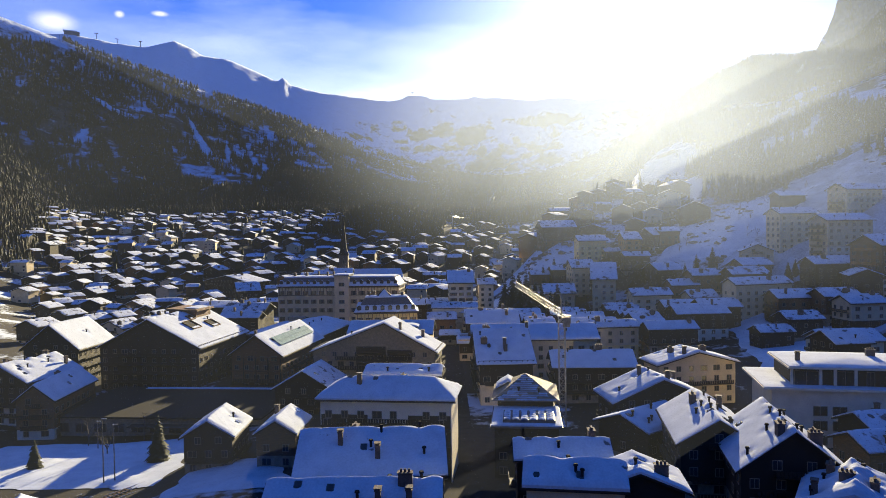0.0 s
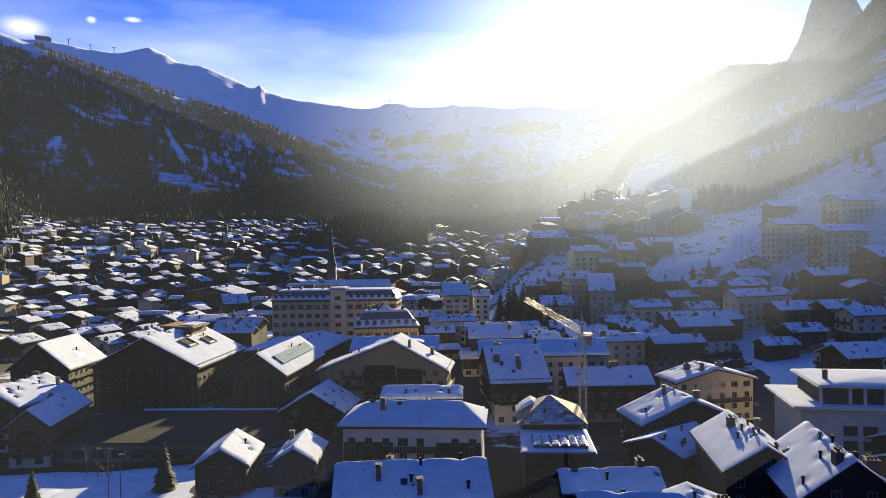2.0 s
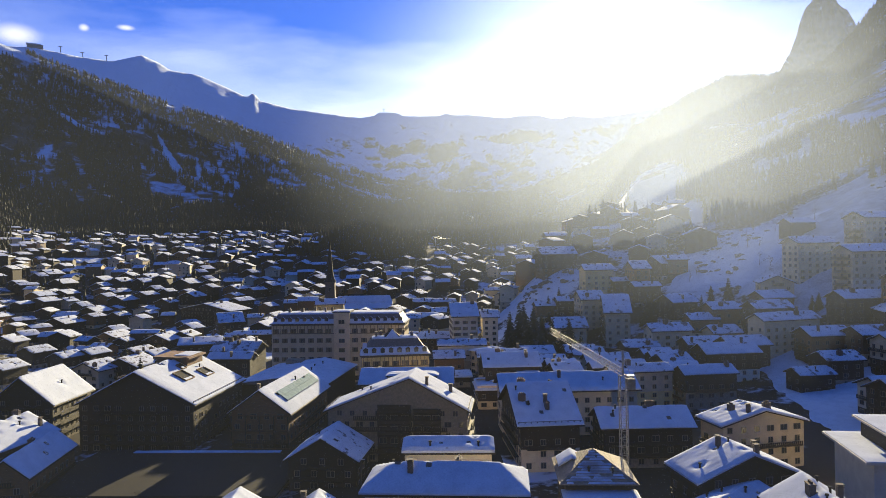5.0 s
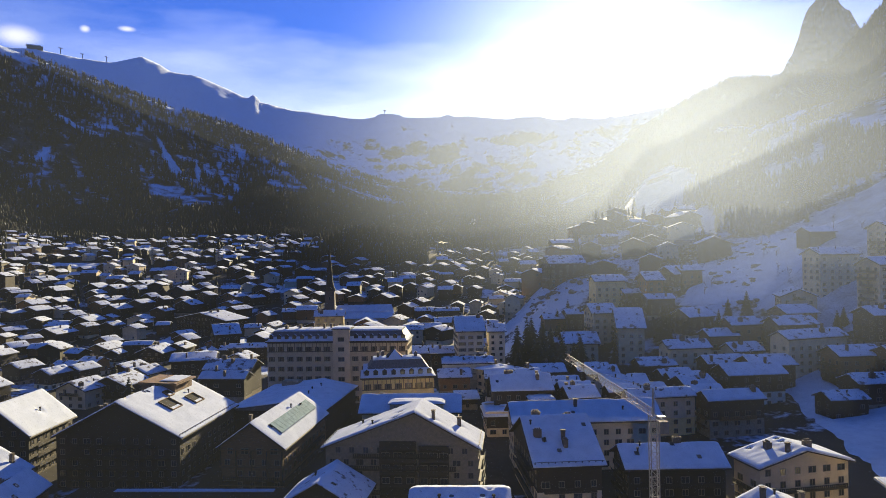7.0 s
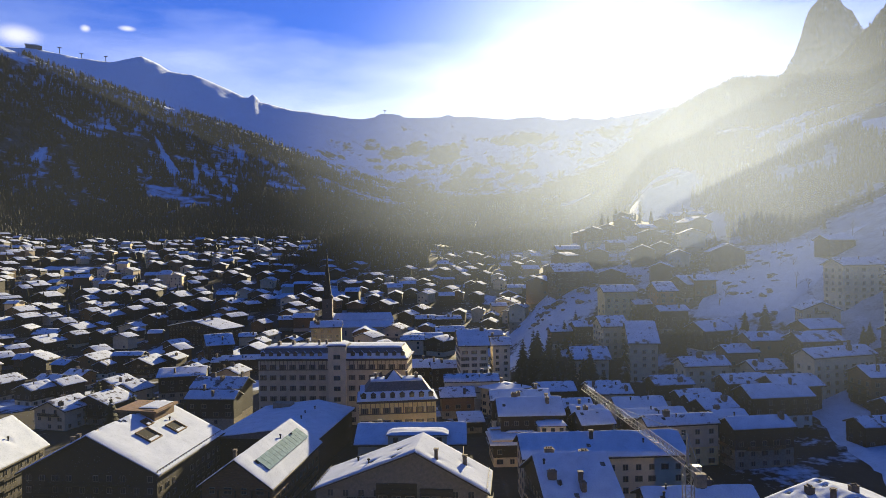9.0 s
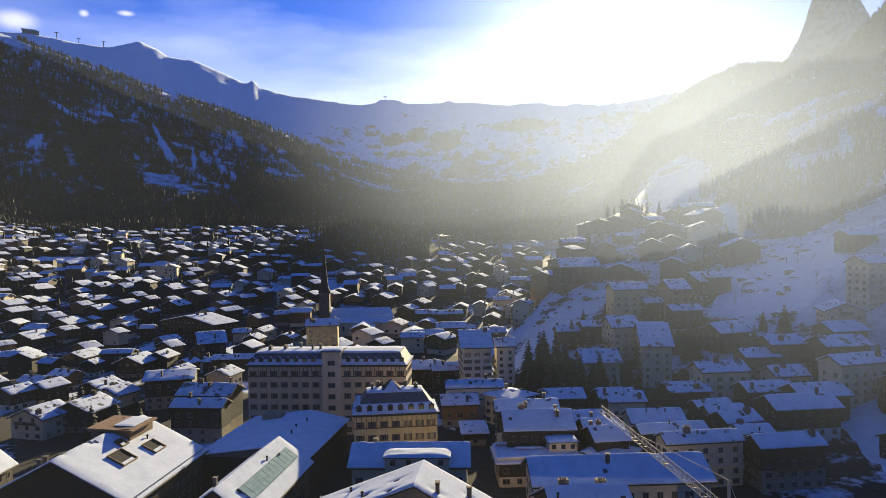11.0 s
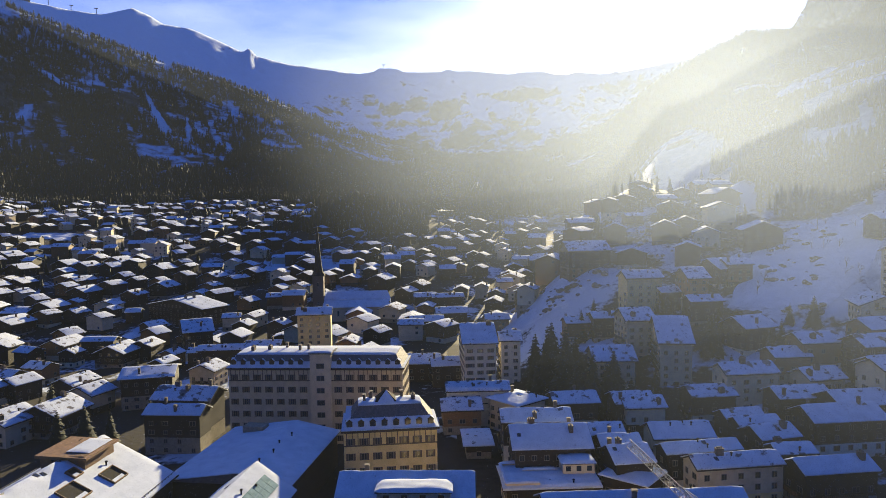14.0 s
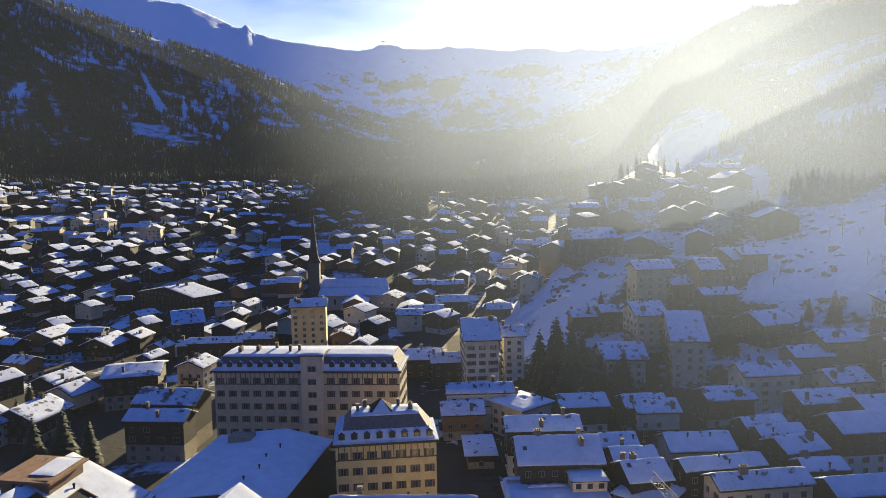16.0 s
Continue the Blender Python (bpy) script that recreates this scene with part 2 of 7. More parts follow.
def mountain_material():
    """Rock, bare wood and snow, sorted by steepness and height."""
    m = bpy.data.materials.new("mountain_ground")
    m.use_nodes = True
    n, l = m.node_tree.nodes, m.node_tree.links
    shader = n["Principled BSDF"]
    shader.inputs["Roughness"].default_value = 0.95
    shader.inputs["Specular IOR Level"].default_value = 0.05
    geo, sep, nor = n.new("ShaderNodeNewGeometry"), n.new("ShaderNodeSeparateXYZ"), n.new("ShaderNodeSeparateXYZ")
    big, mid, small = (n.new("ShaderNodeTexNoise") for _ in range(3))
    for node, size, detail in ((big, 0.0032, 8), (mid, 0.022, 8), (small, 0.16, 6)):
        node.inputs["Scale"].default_value, node.inputs["Detail"].default_value, node.inputs["Roughness"].default_value = size, detail, 0.62
        l.new(geo.outputs["Position"], node.inputs["Vector"])
    l.new(geo.outputs["Position"], sep.inputs[0])
    l.new(geo.outputs["Normal"], nor.inputs[0])

    def ramp(a, b, low, high, source):
        r = n.new("ShaderNodeValToRGB")
        r.color_ramp.elements[0].position, r.color_ramp.elements[1].position = a, b
        r.color_ramp.elements[0].color, r.color_ramp.elements[1].color = (*low, 1), (*high, 1)
        l.new(source, r.inputs[0])
        return r.outputs[0]

    def calc(op, a, b):
        c = n.new("ShaderNodeMath")
        c.operation = op
        for k, v in ((0, a), (1, b)):
            if isinstance(v, (int, float)):
                c.inputs[k].default_value = v
            else:
                l.new(v, c.inputs[k])
        return c.outputs[0]

    def mix(fac, a, b):
        c = n.new("ShaderNodeMixRGB")
        l.new(fac, c.inputs[0])
        l.new(a, c.inputs[1])
        l.new(b, c.inputs[2])
        return c.outputs[0]

    rock = ramp(0.35, 0.7, (0.06, 0.052, 0.045), (0.20, 0.18, 0.16), mid.outputs[0])
    floor = ramp(0.40, 0.60, (0.03, 0.027, 0.024), (0.10, 0.085, 0.07), mid.outputs[0])
    snow = ramp(0.3, 0.7, (0.48, 0.56, 0.68), (0.60, 0.69, 0.80), small.outputs[0])
    # snow lies on what is flat, and everywhere above the tree line
    height = n.new("ShaderNodeMapRange")
    height.inputs["From Min"].default_value, height.inputs["From Max"].default_value = 170, 880
    l.new(sep.outputs["Z"], height.inputs["Value"])
    flat = n.new("ShaderNodeMapRange")
    flat.inputs["From Min"].default_value, flat.inputs["From Max"].default_value = 0.62, 0.93
    l.new(nor.outputs["Z"], flat.inputs["Value"])
    lay = calc("ADD", calc("MULTIPLY", flat.outputs[0], 0.62), calc("MULTIPLY", calc("ADD", calc("MULTIPLY", big.outputs[0], 0.55), calc("SUBTRACT", calc("MULTIPLY", mid.outputs[0], 1.05), 0.25)), 1.0))
    lay = calc("MULTIPLY", calc("ADD", lay, calc("MULTIPLY", height.outputs[0], 0.48)), 0.5)
    cover = ramp(0.57, 0.645, (0, 0, 0), (1, 1, 1), lay)
    base = mix(height.outputs[0], floor, rock)
    l.new(mix(cover, base, snow), shader.inputs["Base Color"])
    b = n.new("ShaderNodeBump")
    b.inputs["Strength"].default_value, b.inputs["Distance"].default_value = 0.9, 14.0
    l.new(mid.outputs[0], b.inputs["Height"])
    l.new(b.outputs[0], shader.inputs["Normal"])
    return m


def town_material():
    """Trodden snow with dark wet tracks, darkened further to carry shade between the houses."""
    m = bpy.data.materials.new("town_ground")
    m.use_nodes = True
    n, l = m.node_tree.nodes, m.node_tree.links
    shader = n["Principled BSDF"]
    shader.inputs["Roughness"].default_value = 0.85
    shader.inputs["Specular IOR Level"].default_value = 0.15
    geo = n.new("ShaderNodeNewGeometry")
    a, b2 = n.new("ShaderNodeTexNoise"), n.new("ShaderNodeTexNoise")
    a.inputs["Scale"].default_value, a.inputs["Detail"].default_value = 0.028, 5
    b2.inputs["Scale"].default_value, b2.inputs["Detail"].default_value = 0.4, 6
    mixer = n.new("ShaderNodeMath")
    mixer.operation = "MULTIPLY_ADD"
    mixer.inputs[1].default_value = 0.25
    r = n.new("ShaderNodeValToRGB")
    r.color_ramp.elements[0].position, r.color_ramp.elements[1].position = 0.695, 0.765
    r.color_ramp.elements[0].color, r.color_ramp.elements[1].color = (0.034, 0.029, 0.023, 1), (0.50, 0.56, 0.64, 1)
    for node in (a, b2):
        l.new(geo.outputs["Position"], node.inputs["Vector"])
    l.new(b2.outputs[0], mixer.inputs[0])
    nor, tilt, more = n.new("ShaderNodeSeparateXYZ"), n.new("ShaderNodeMath"), n.new("ShaderNodeMath")
    tilt.operation, more.operation = "MULTIPLY_ADD", "ADD"
    tilt.inputs[1].default_value, tilt.inputs[2].default_value = -1.5, 1.5
    l.new(geo.outputs["True Normal"], nor.inputs[0])
    l.new(nor.outputs["Z"], tilt.inputs[0])
    l.new(tilt.outputs[0], more.inputs[0])
    l.new(a.outputs[0], more.inputs[1])
    l.new(more.outputs[0], mixer.inputs[2])
    l.new(mixer.outputs[0], r.inputs[0])
    l.new(r.outputs[0], shader.inputs["Base Color"])
    bump = n.new("ShaderNodeBump")
    bump.inputs["Strength"].default_value, bump.inputs["Distance"].default_value = 0.5, 0.3
    l.new(b2.outputs[0], bump.inputs["Height"])
    l.new(bump.outputs[0], shader.inputs["Normal"])
    return m


MOUNTAIN, TOWN = mountain_material(), town_material()
# dark tone for unseen slopes behind, added to cut light bounced off snow
DARK_BACKLAND = material("dark_backland", (0.02, 0.022, 0.014), (0.075, 0.065, 0.05), 0.95, 0.04, 0.4, gloss=0.05)


def soft(v, k):
    return 0.5 * (v + math.sqrt(v * v + k * k))


def ease(v, a, b):
    u = min(1.0, max(0.0, (v - a) / (b - a)))
    return u * u * (3 - 2 * u)


def ground_z(x, y):
    """Height of the valley floor and of the slopes beside the town."""
    z = 0.13 * soft(y - 520, 40) - 5.2 - (3.0 * ease(-x, 30, 110) + 4.0 * ease(-x, 15, 55) * ease(230 - y, 0, 30)) * ease(420 - y, 0, 150)
    z -= 9.0 * math.exp(-((y - 480) / 130) ** 2) * ease(-x, 60, 210)
    foot, run = ease(x - (0.14 * y - 45 + 0.25 * soft(y - 500, 30)), -8, 58 + 0.09 * soft(y - 500, 30)), 0.6 * x + 0.8 * y - 316
    z += (0.42 * soft(run, 24) - 0.24 * soft(run - 120, 50) - 0.12 * soft(run - 240, 50)) * foot
    z += 0.45 * soft(-x - 0.52 * y - 40, 40)
    z += 30.0 * math.exp(-((x + 92) / 62) ** 2 - ((y - 905) / 55) ** 2)
    z -= 18.0 * math.exp(-((x - 195) / 45) ** 2 - ((y - 700) / 90) ** 2)
    z += 15.0 * math.exp(-((x - 192) / 24) ** 2 - ((y - 532) / 22) ** 2)
    z += 0.38 * soft(x - 175 - 0.1 * abs(y - 250), 40) * ease(y, -150, 150)
    return z


# ---- the valley and the mountains, one sheet ----
CREST_NEAR = [(-40.1, 0.298), (-32.3, 0.2576), (-28.9, 0.2386), (-25.2, 0.2195), (-21.3, 0.1966), (-17.2, 0.1769), (-12.9, 0.149), (-8.4, 0.1176),
              (-3.8, 0.0912), (0.8, 0.0721), (5.5, 0.0679), (9.1, 0.0823), (12.8, 0.1079), (16.7, 0.1631), (20.3, 0.196), (22.8, 0.2135),
              (25.5, 0.2085), (27.5, 0.2080), (29.4, 0.2202), (30.9, 0.247), (32.6, 0.283), (38.4, 0.32), (44.9, 0.33)]
CREST_FAR = [(-40.1, 0.261), (-34.3, 0.254), (-30.1, 0.2587), (-27.4, 0.2529), (-25.2, 0.2511), (-23.2, 0.2626), (-21.9, 0.2534), (-21.2, 0.2452),
             (-19.2, 0.2416), (-17.1, 0.2267), (-15.5, 0.214), (-15.0, 0.2214), (-14.5, 0.2099), (-12.1, 0.2001), (-11.0, 0.1981), (-8.3, 0.1916),
             (-6.5, 0.1878), (-4.2, 0.1959), (-2.8, 0.1901), (2.3, 0.191), (5.6, 0.1844), (8.3, 0.1841), (12.4, 0.1765), (16.8, 0.1864),
             (20.3, 0.1944), (23.0, 0.2065), (26.8, 0.2032), (33.7, 0.2072)]
HUB = (3.0, 49.0, 56.0)


def crest(table, az):
    if az > 180:
        az -= 360
    if az < table[0][0]:
        return table[0][1]
    for (a, u), (b, v) in zip(table, table[1:]):
        if az <= b:
            return u + (v - u) * (az - a) / (b - a)
    return table[-1][1]


def rough(x, y, size, seed=0.0, octaves=5):
    return noise.fractal((x / size, y / size, seed), 0.9, 2.1, octaves)


def land_z(x, y):
    dx, dy = x - HUB[0], y - HUB[1]
    r, az = math.hypot(dx, dy), math.degrees(math.atan2(dx, dy))
    town = ground_z(x, y)
    r0 = 820.0 + 160 * ease(-az, -4, 4) * ease(az, -70, -50) + 270 * ease(-az, 8, 17) * ease(az, -70, -50)
    if r < r0:
        return town
    back = ease(abs(az), 60, 100)
    near = math.exp(-((r - 4750) / 480) ** 2)
    t1 = crest(CREST_NEAR, az)
    t2 = crest(CREST_FAR, az) * near + sum(crest(CREST_FAR, az + k) for k in (-5, -2.5, 0, 2.5, 5)) / 5 * (1 - near)
    t1 = t1 * (1 - back) + 0.12 * back
    r1, r2 = 1750.0 + 650 * ease(-az, -8, 6), 4750.0
    rd = r1 + 750
    hx, hy = dx / r, dy / r
    z0 = ground_z(HUB[0] + hx * r0, HUB[1] + hy * r0)
    z1, z2 = HUB[2] + r1 * t1, HUB[2] + r2 * t2
    zd = HUB[2] + rd * min(t1, t2) * 0.86 - 30
    if r < r1:
        u = (r - r0) / (r1 - r0)
        z = z0 + (z1 - z0) * u ** (1.1 + 0.25 * ease(-az, -8, 6))
        z += 16 * (abs(rough(x + 0.4 * y, y * 0.35, 260, 9.0)) - 0.25) * u * (1 - u) * 4
        z += (38 * rough(x, y, 420, 1.0) * u ** 0.5 + 6 * rough(x, y, 70, 4.0)) * (1 - u * 0.85) * min(1, u * 5)
        z += 3.5 * rough(x, y, 45, 2.0) * u
    elif r < rd:
        u = (r - r1) / (rd - r1)
        z = z1 + (zd - z1) * (u * u * (3 - 2 * u)) + 30 * rough(x, y, 300, 3.0) * u
    elif r < r2:
        u = (r - rd) / (r2 - rd)
        z = zd + (z2 - zd) * u ** 1.25
        z += (230 * (0.35 - abs(rough(x, y, 600, 5.0, 8))) + 110 * (0.3 - abs(rough(x, y, 230, 7.0, 6)))) * (1 - u) ** 0.45 * (0.4 + u) * (0.18 + 0.82 * ease(az, -14, 0)) + 9 * rough(x, y, 90, 6.0) * u
    else:
        z = z2 - (r - r2) * 0.5
    return z


def build_land():
    azs = [-46 + 0.3 * k for k in range(311)] + [47.5 + 5.0 * k for k in range(54)]
    azs = [a for a in azs if a < 313]
    rs = [6.0 + 5.5 * k for k in range(149)] + [825 * 1.0125 ** k for k in range(1, 145)]
    verts, faces = [(HUB[0], HUB[1], land_z(HUB[0], HUB[1]))], []
    for a in azs:
        s, c = math.sin(radians(a)), math.cos(radians(a))
        for r in rs:
            x, y = HUB[0] + r * s, HUB[1] + r * c
            verts.append((x, y, land_z(x, y)))
    n, m = len(rs), len(azs)
    slots = []
    for i in range(m):
        j = (i + 1) % m
        faces.append((0, 1 + j * n, 1 + i * n))
        slots.append(0)
        for k in range(n - 1):
            faces.append((1 + i * n + k, 1 + j * n + k, 1 + j * n + k + 1, 1 + i * n + k + 1))
            slots.append(2 if 50 < azs[i] < 305 else 0 if rs[k] < (815 if azs[i] > 0 else 960 if azs[i] > -9 else 1230) else 1)
    me = bpy.data.meshes.new("ground")
    me.from_pydata(verts, [], faces)
    me.materials.append(TOWN)
    me.materials.append(MOUNTAIN)
    me.materials.append(DARK_BACKLAND)
    me.polygons.foreach_set("material_index", slots)
    me.polygons.foreach_set("use_smooth", [True] * len(faces))
    return tagged(new("ground", me), "snowy valley floor rising into wooded mountain slopes", "ground", kind="structure")


build_land()


def build_peak():
    """The far horn-shaped summit behind the valley's shoulder."""
    az, dist = 29.5, 4600.0
    cx, cy = HUB[0] + dist * math.sin(radians(az)), HUB[1] + dist * math.cos(radians(az))
    top = HUB[2] + dist * 0.318
    verts, faces, n, m = [], [], 56, 26
    for k in range(m):
        u = k / (m - 1)
        for i in range(n):
            a = 2 * math.pi * i / n
            ridge = 0.9 + 0.3 * abs(math.cos(2 * a + 0.5)) ** 3
            rad = (20 + 360 * u ** 0.9 + 46 * math.sin(u * 13) * u * (1 - u)) * ridge
            x, y = cx + rad * math.cos(a) - 30 * (1 - u), cy + rad * math.sin(a)
            z = top - 900 * u + 95 * rough(x + a * 40, y + u * 300, 130, 8.0) * min(1, u * 7)
            verts.append((x, y, z))
    for k in range(m - 1):
        for i in range(n):
            j = (i + 1) % n
            faces.append((k * n + i, (k + 1) * n + i, (k + 1) * n + j, k * n + j))
    faces.append(tuple(range(n)))
    me = bpy.data.meshes.new("mountain_peak")
    me.from_pydata(verts, [], faces)
    me.materials.append(MOUNTAIN)
    return tagged(new("mountain_peak", me), "steep pyramid-shaped rock summit far behind the valley", "mountain", kind="structure")


build_peak()


# ---- houses ----
def mesh_of(name, verts, faces, mats, slots=None, smooth=False):
    me = bpy.data.meshes.new(name)
    me.from_pydata(verts, [], faces)
    for m in mats:
        me.materials.append(m)
    if slots:
        me.polygons.foreach_set("material_index", slots)
    if smooth:
        me.polygons.foreach_set("use_smooth", [True] * len(faces))
    return me


def child(name, me, parent, at=None, label=""):
    ob = new(name, me)
    ob.parent = parent
    if at is not None:
        ob.matrix_basis = at
    if label:
        tagged(ob, label)
    return ob


def box(verts, faces, x0, x1, y0, y1, z0, z1):
    k = len(verts)
    verts += [(x0, y0, z0), (x1, y0, z0), (x1, y1, z0), (x0, y1, z0), (x0, y0, z1), (x1, y0, z1), (x1, y1, z1), (x0, y1, z1)]
    faces += [(k + 3, k + 2, k + 1, k), (k + 4, k + 5, k + 6, k + 7), (k, k + 1, k + 5, k + 4), (k + 1, k + 2, k + 6, k + 5), (k + 2, k + 3, k + 7, k + 6), (k + 3, k, k + 4, k + 7)]


WINDOWS = {}


def window_meshes(w, h, style, glazed=False):
    """Frame (with its glass where glazed) and pane of a window in the plane y = 0, facing -y."""
    key = (round(w, 1), round(h, 1), style, glazed)
    if key not in WINDOWS:
        t, s = 0.10, (0.45 * w if style == "shutters" else 0.0)
        xs = [-w / 2 - t, -w / 2, -0.04, 0.04, w / 2, w / 2 + t]
        kinds = ["f", "g", "f", "g", "f"]
        if s:
            xs, kinds = [xs[0] - s] + xs + [xs[-1] + s], ["s"] + kinds + ["s"]
        zs = [-t, 0, h, h + t]
        deep = {"f": -0.07, "g": -0.01, "s": -0.10}
        spot, v, f, slot = {}, [], [], []

        def vert(i, j, y):
            k = (i, j, y)
            if k not in spot:
                spot[k] = len(v)
                v.append((xs[i], y, zs[j]))
            return spot[k]

        def kind(i, j):
            if not (0 <= i < len(kinds) and 0 <= j < 3):
                return None
            return kinds[i] if j == 1 or kinds[i] == "s" else "f"

        def depth(k):
            return 0.03 if k is None else deep[k]
        for i in range(len(kinds)):
            for j in range(3):
                q = kind(i, j)
                y = deep[q]
                if not (q == "g" and not glazed):
                    f.append((vert(i, j, y), vert(i + 1, j, y), vert(i + 1, j + 1, y), vert(i, j + 1, y)))
                    slot.append("fsg".index(q))
                for (ei, ej), (p0, p1) in (((i + 1, j), ((i + 1, j), (i + 1, j + 1))), ((i, j + 1), ((i, j + 1), (i + 1, j + 1)))):
                    y2 = depth(kind(ei, ej))
                    if y2 != y:
                        f.append((vert(*p0, y), vert(*p0, y2), vert(*p1, y2), vert(*p1, y)))
                        slot.append(0)
                if i == 0:
                    f.append((vert(i, j, y), vert(i, j, 0.03), vert(i, j + 1, 0.03), vert(i, j + 1, y)))
                    slot.append(0)
                if j == 0:
                    f.append((vert(i, j, y), vert(i, j, 0.03), vert(i + 1, j, 0.03), vert(i + 1, j, y)))
                    slot.append(0)
        frame_mesh = mesh_of("window", v, f, [FRAME, SHUTTER, GLASS], slot)
        v, f = [], []
        box(v, f, -w / 2, w / 2, -0.02, 0.03, 0, h)
        WINDOWS[key] = frame_mesh, mesh_of("pane", v, f, [GLASS])
    return WINDOWS[key]


def snow_mesh(w, d, ze, rise, off, thick, nx, ny, seed, inset=0.12, hip=0.0, pits=(), drift=0.0):
    """A blanket of snow on a gable roof whose ridge runs along y."""
    def roof(x, y):
        z = ze + rise * ((x + w / 2) / (w / 2 + off) if x < off else (w / 2 - x) / (w / 2 - off))
        return min(z, ze + rise * (d / 2 - abs(y)) / hip) if hip else z
    xs = sorted({-w / 2 + inset, w / 2 - inset, off} | {-w / 2 + inset + (off + w / 2 - inset) * k / nx for k in range(nx + 1)} | {off + (w / 2 - inset - off) * k / nx for k in range(nx + 1)})
    ys = [-d / 2 + inset + (d - 2 * inset) * k / ny for k in range(ny + 1)]
    v, f, n, m = [], [], len(xs), len(ys)
    for y in ys:
        for x in xs:
            edge = min(x + w / 2 - inset, w / 2 - inset - x, y + d / 2 - inset, d / 2 - inset - y)
            lift = thick * (0.55 + 0.45 * min(1, edge / 0.8)) * (1 + 0.16 * noise.noise((x * 0.16 + seed, y * 0.16, seed * 1.7)) + 0.10 * noise.noise((x * 0.9, y * 0.9 + seed, 3.1)))
            if drift:
                lift += drift * math.exp(-((x - off) / (2.2 if drift > 0.5 else 0.7)) ** 2) * max(0.0, 0.55 + 1.2 * noise.noise((x * 0.7, y * 0.55, seed))) * min(1, edge / 1.2)
            for qx, qy, qr in pits:
                lift *= 1 - 0.9 * math.exp(-((x - qx) ** 2 + (y - qy) ** 2) / (qr * qr))
            v.append((x, y, roof(x, y) + max(0.05, lift)))
    base = len(v)
    rim = [i for i in range(n)] + [n * k + n - 1 for k in range(1, m)] + [n * (m - 1) + i for i in range(n - 2, -1, -1)] + [n * k for k in range(m - 2, 0, -1)]
    for i in rim:
        x, y, z = v[i]
        v.append((x, y, z))
    for i in rim:
        x, y, _ = v[i]
        v.append((x, y, roof(x, y) + 0.004))
    for k in range(m - 1):
        for i in range(n - 1):
            f.append((k * n + i, k * n + i + 1, (k + 1) * n + i + 1, (k + 1) * n + i))
    for i in range(len(rim)):
        j = (i + 1) % len(rim)
        f.append((base + j, base + i, base + len(rim) + i, base + len(rim) + j))
    return v, f


CHIMNEYS = {}


def chimney_mesh(kind):
    if kind not in CHIMNEYS:
        v, f = [], []
        if kind == "stack":
            box(v, f, -0.45, 0.45, -0.35, 0.35, -1.5, 1.5)
            box(v, f, -0.55, 0.55, -0.45, 0.45, 1.5, 1.62)
            box(v, f, -0.38, 0.38, -0.28, 0.28, 1.62, 1.85)
            box(v, f, -0.6, 0.6, -0.5, 0.5, 1.85, 1.95)
        elif kind == "wide":
            box(v, f, -0.9, 0.9, -0.5, 0.5, -1.5, 1.3)
            box(v, f, -1.0, 1.0, -0.6, 0.6, 1.3, 1.42)
            for x in (-0.5, 0.0, 0.5):
                box(v, f, x - 0.15, x + 0.15, -0.15, 0.15, 1.42, 1.8)
        else:
            for k in range(8):
                a = k * math.pi / 4
                for z, r in ((-1.2, 0.19), (0.55, 0.19), (0.55, 0.34), (0.82, 0.26)):
                    v.append((r * math.cos(a), r * math.sin(a), z))
            for k in range(8):
                j = (k + 1) % 8
                for q in range(3):
                    f.append((k * 4 + q, j * 4 + q, j * 4 + q + 1, k * 4 + q + 1))
            f.append(tuple(k * 4 + 3 for k in range(8)))
        CHIMNEYS[kind] = mesh_of("chimney", v, f, [SOOT_SHADE if kind == "pipe" else BRICK])
    return CHIMNEYS[kind]


def skylight_mesh():
    if "skylight" not in CHIMNEYS:
        v, f, s = [], [], []
        box(v, f, -0.65, 0.65, -0.5, 0.5, -0.3, 0.12)
        box(v, f, -0.53, 0.53, -0.38, 0.38, 0.12, 0.15)
        CHIMNEYS["skylight"] = mesh_of("skylight", v, f, [SLATE, GLASS], [0] * 6 + [1] * 6)
    return CHIMNEYS["skylight"]


TAKEN = []


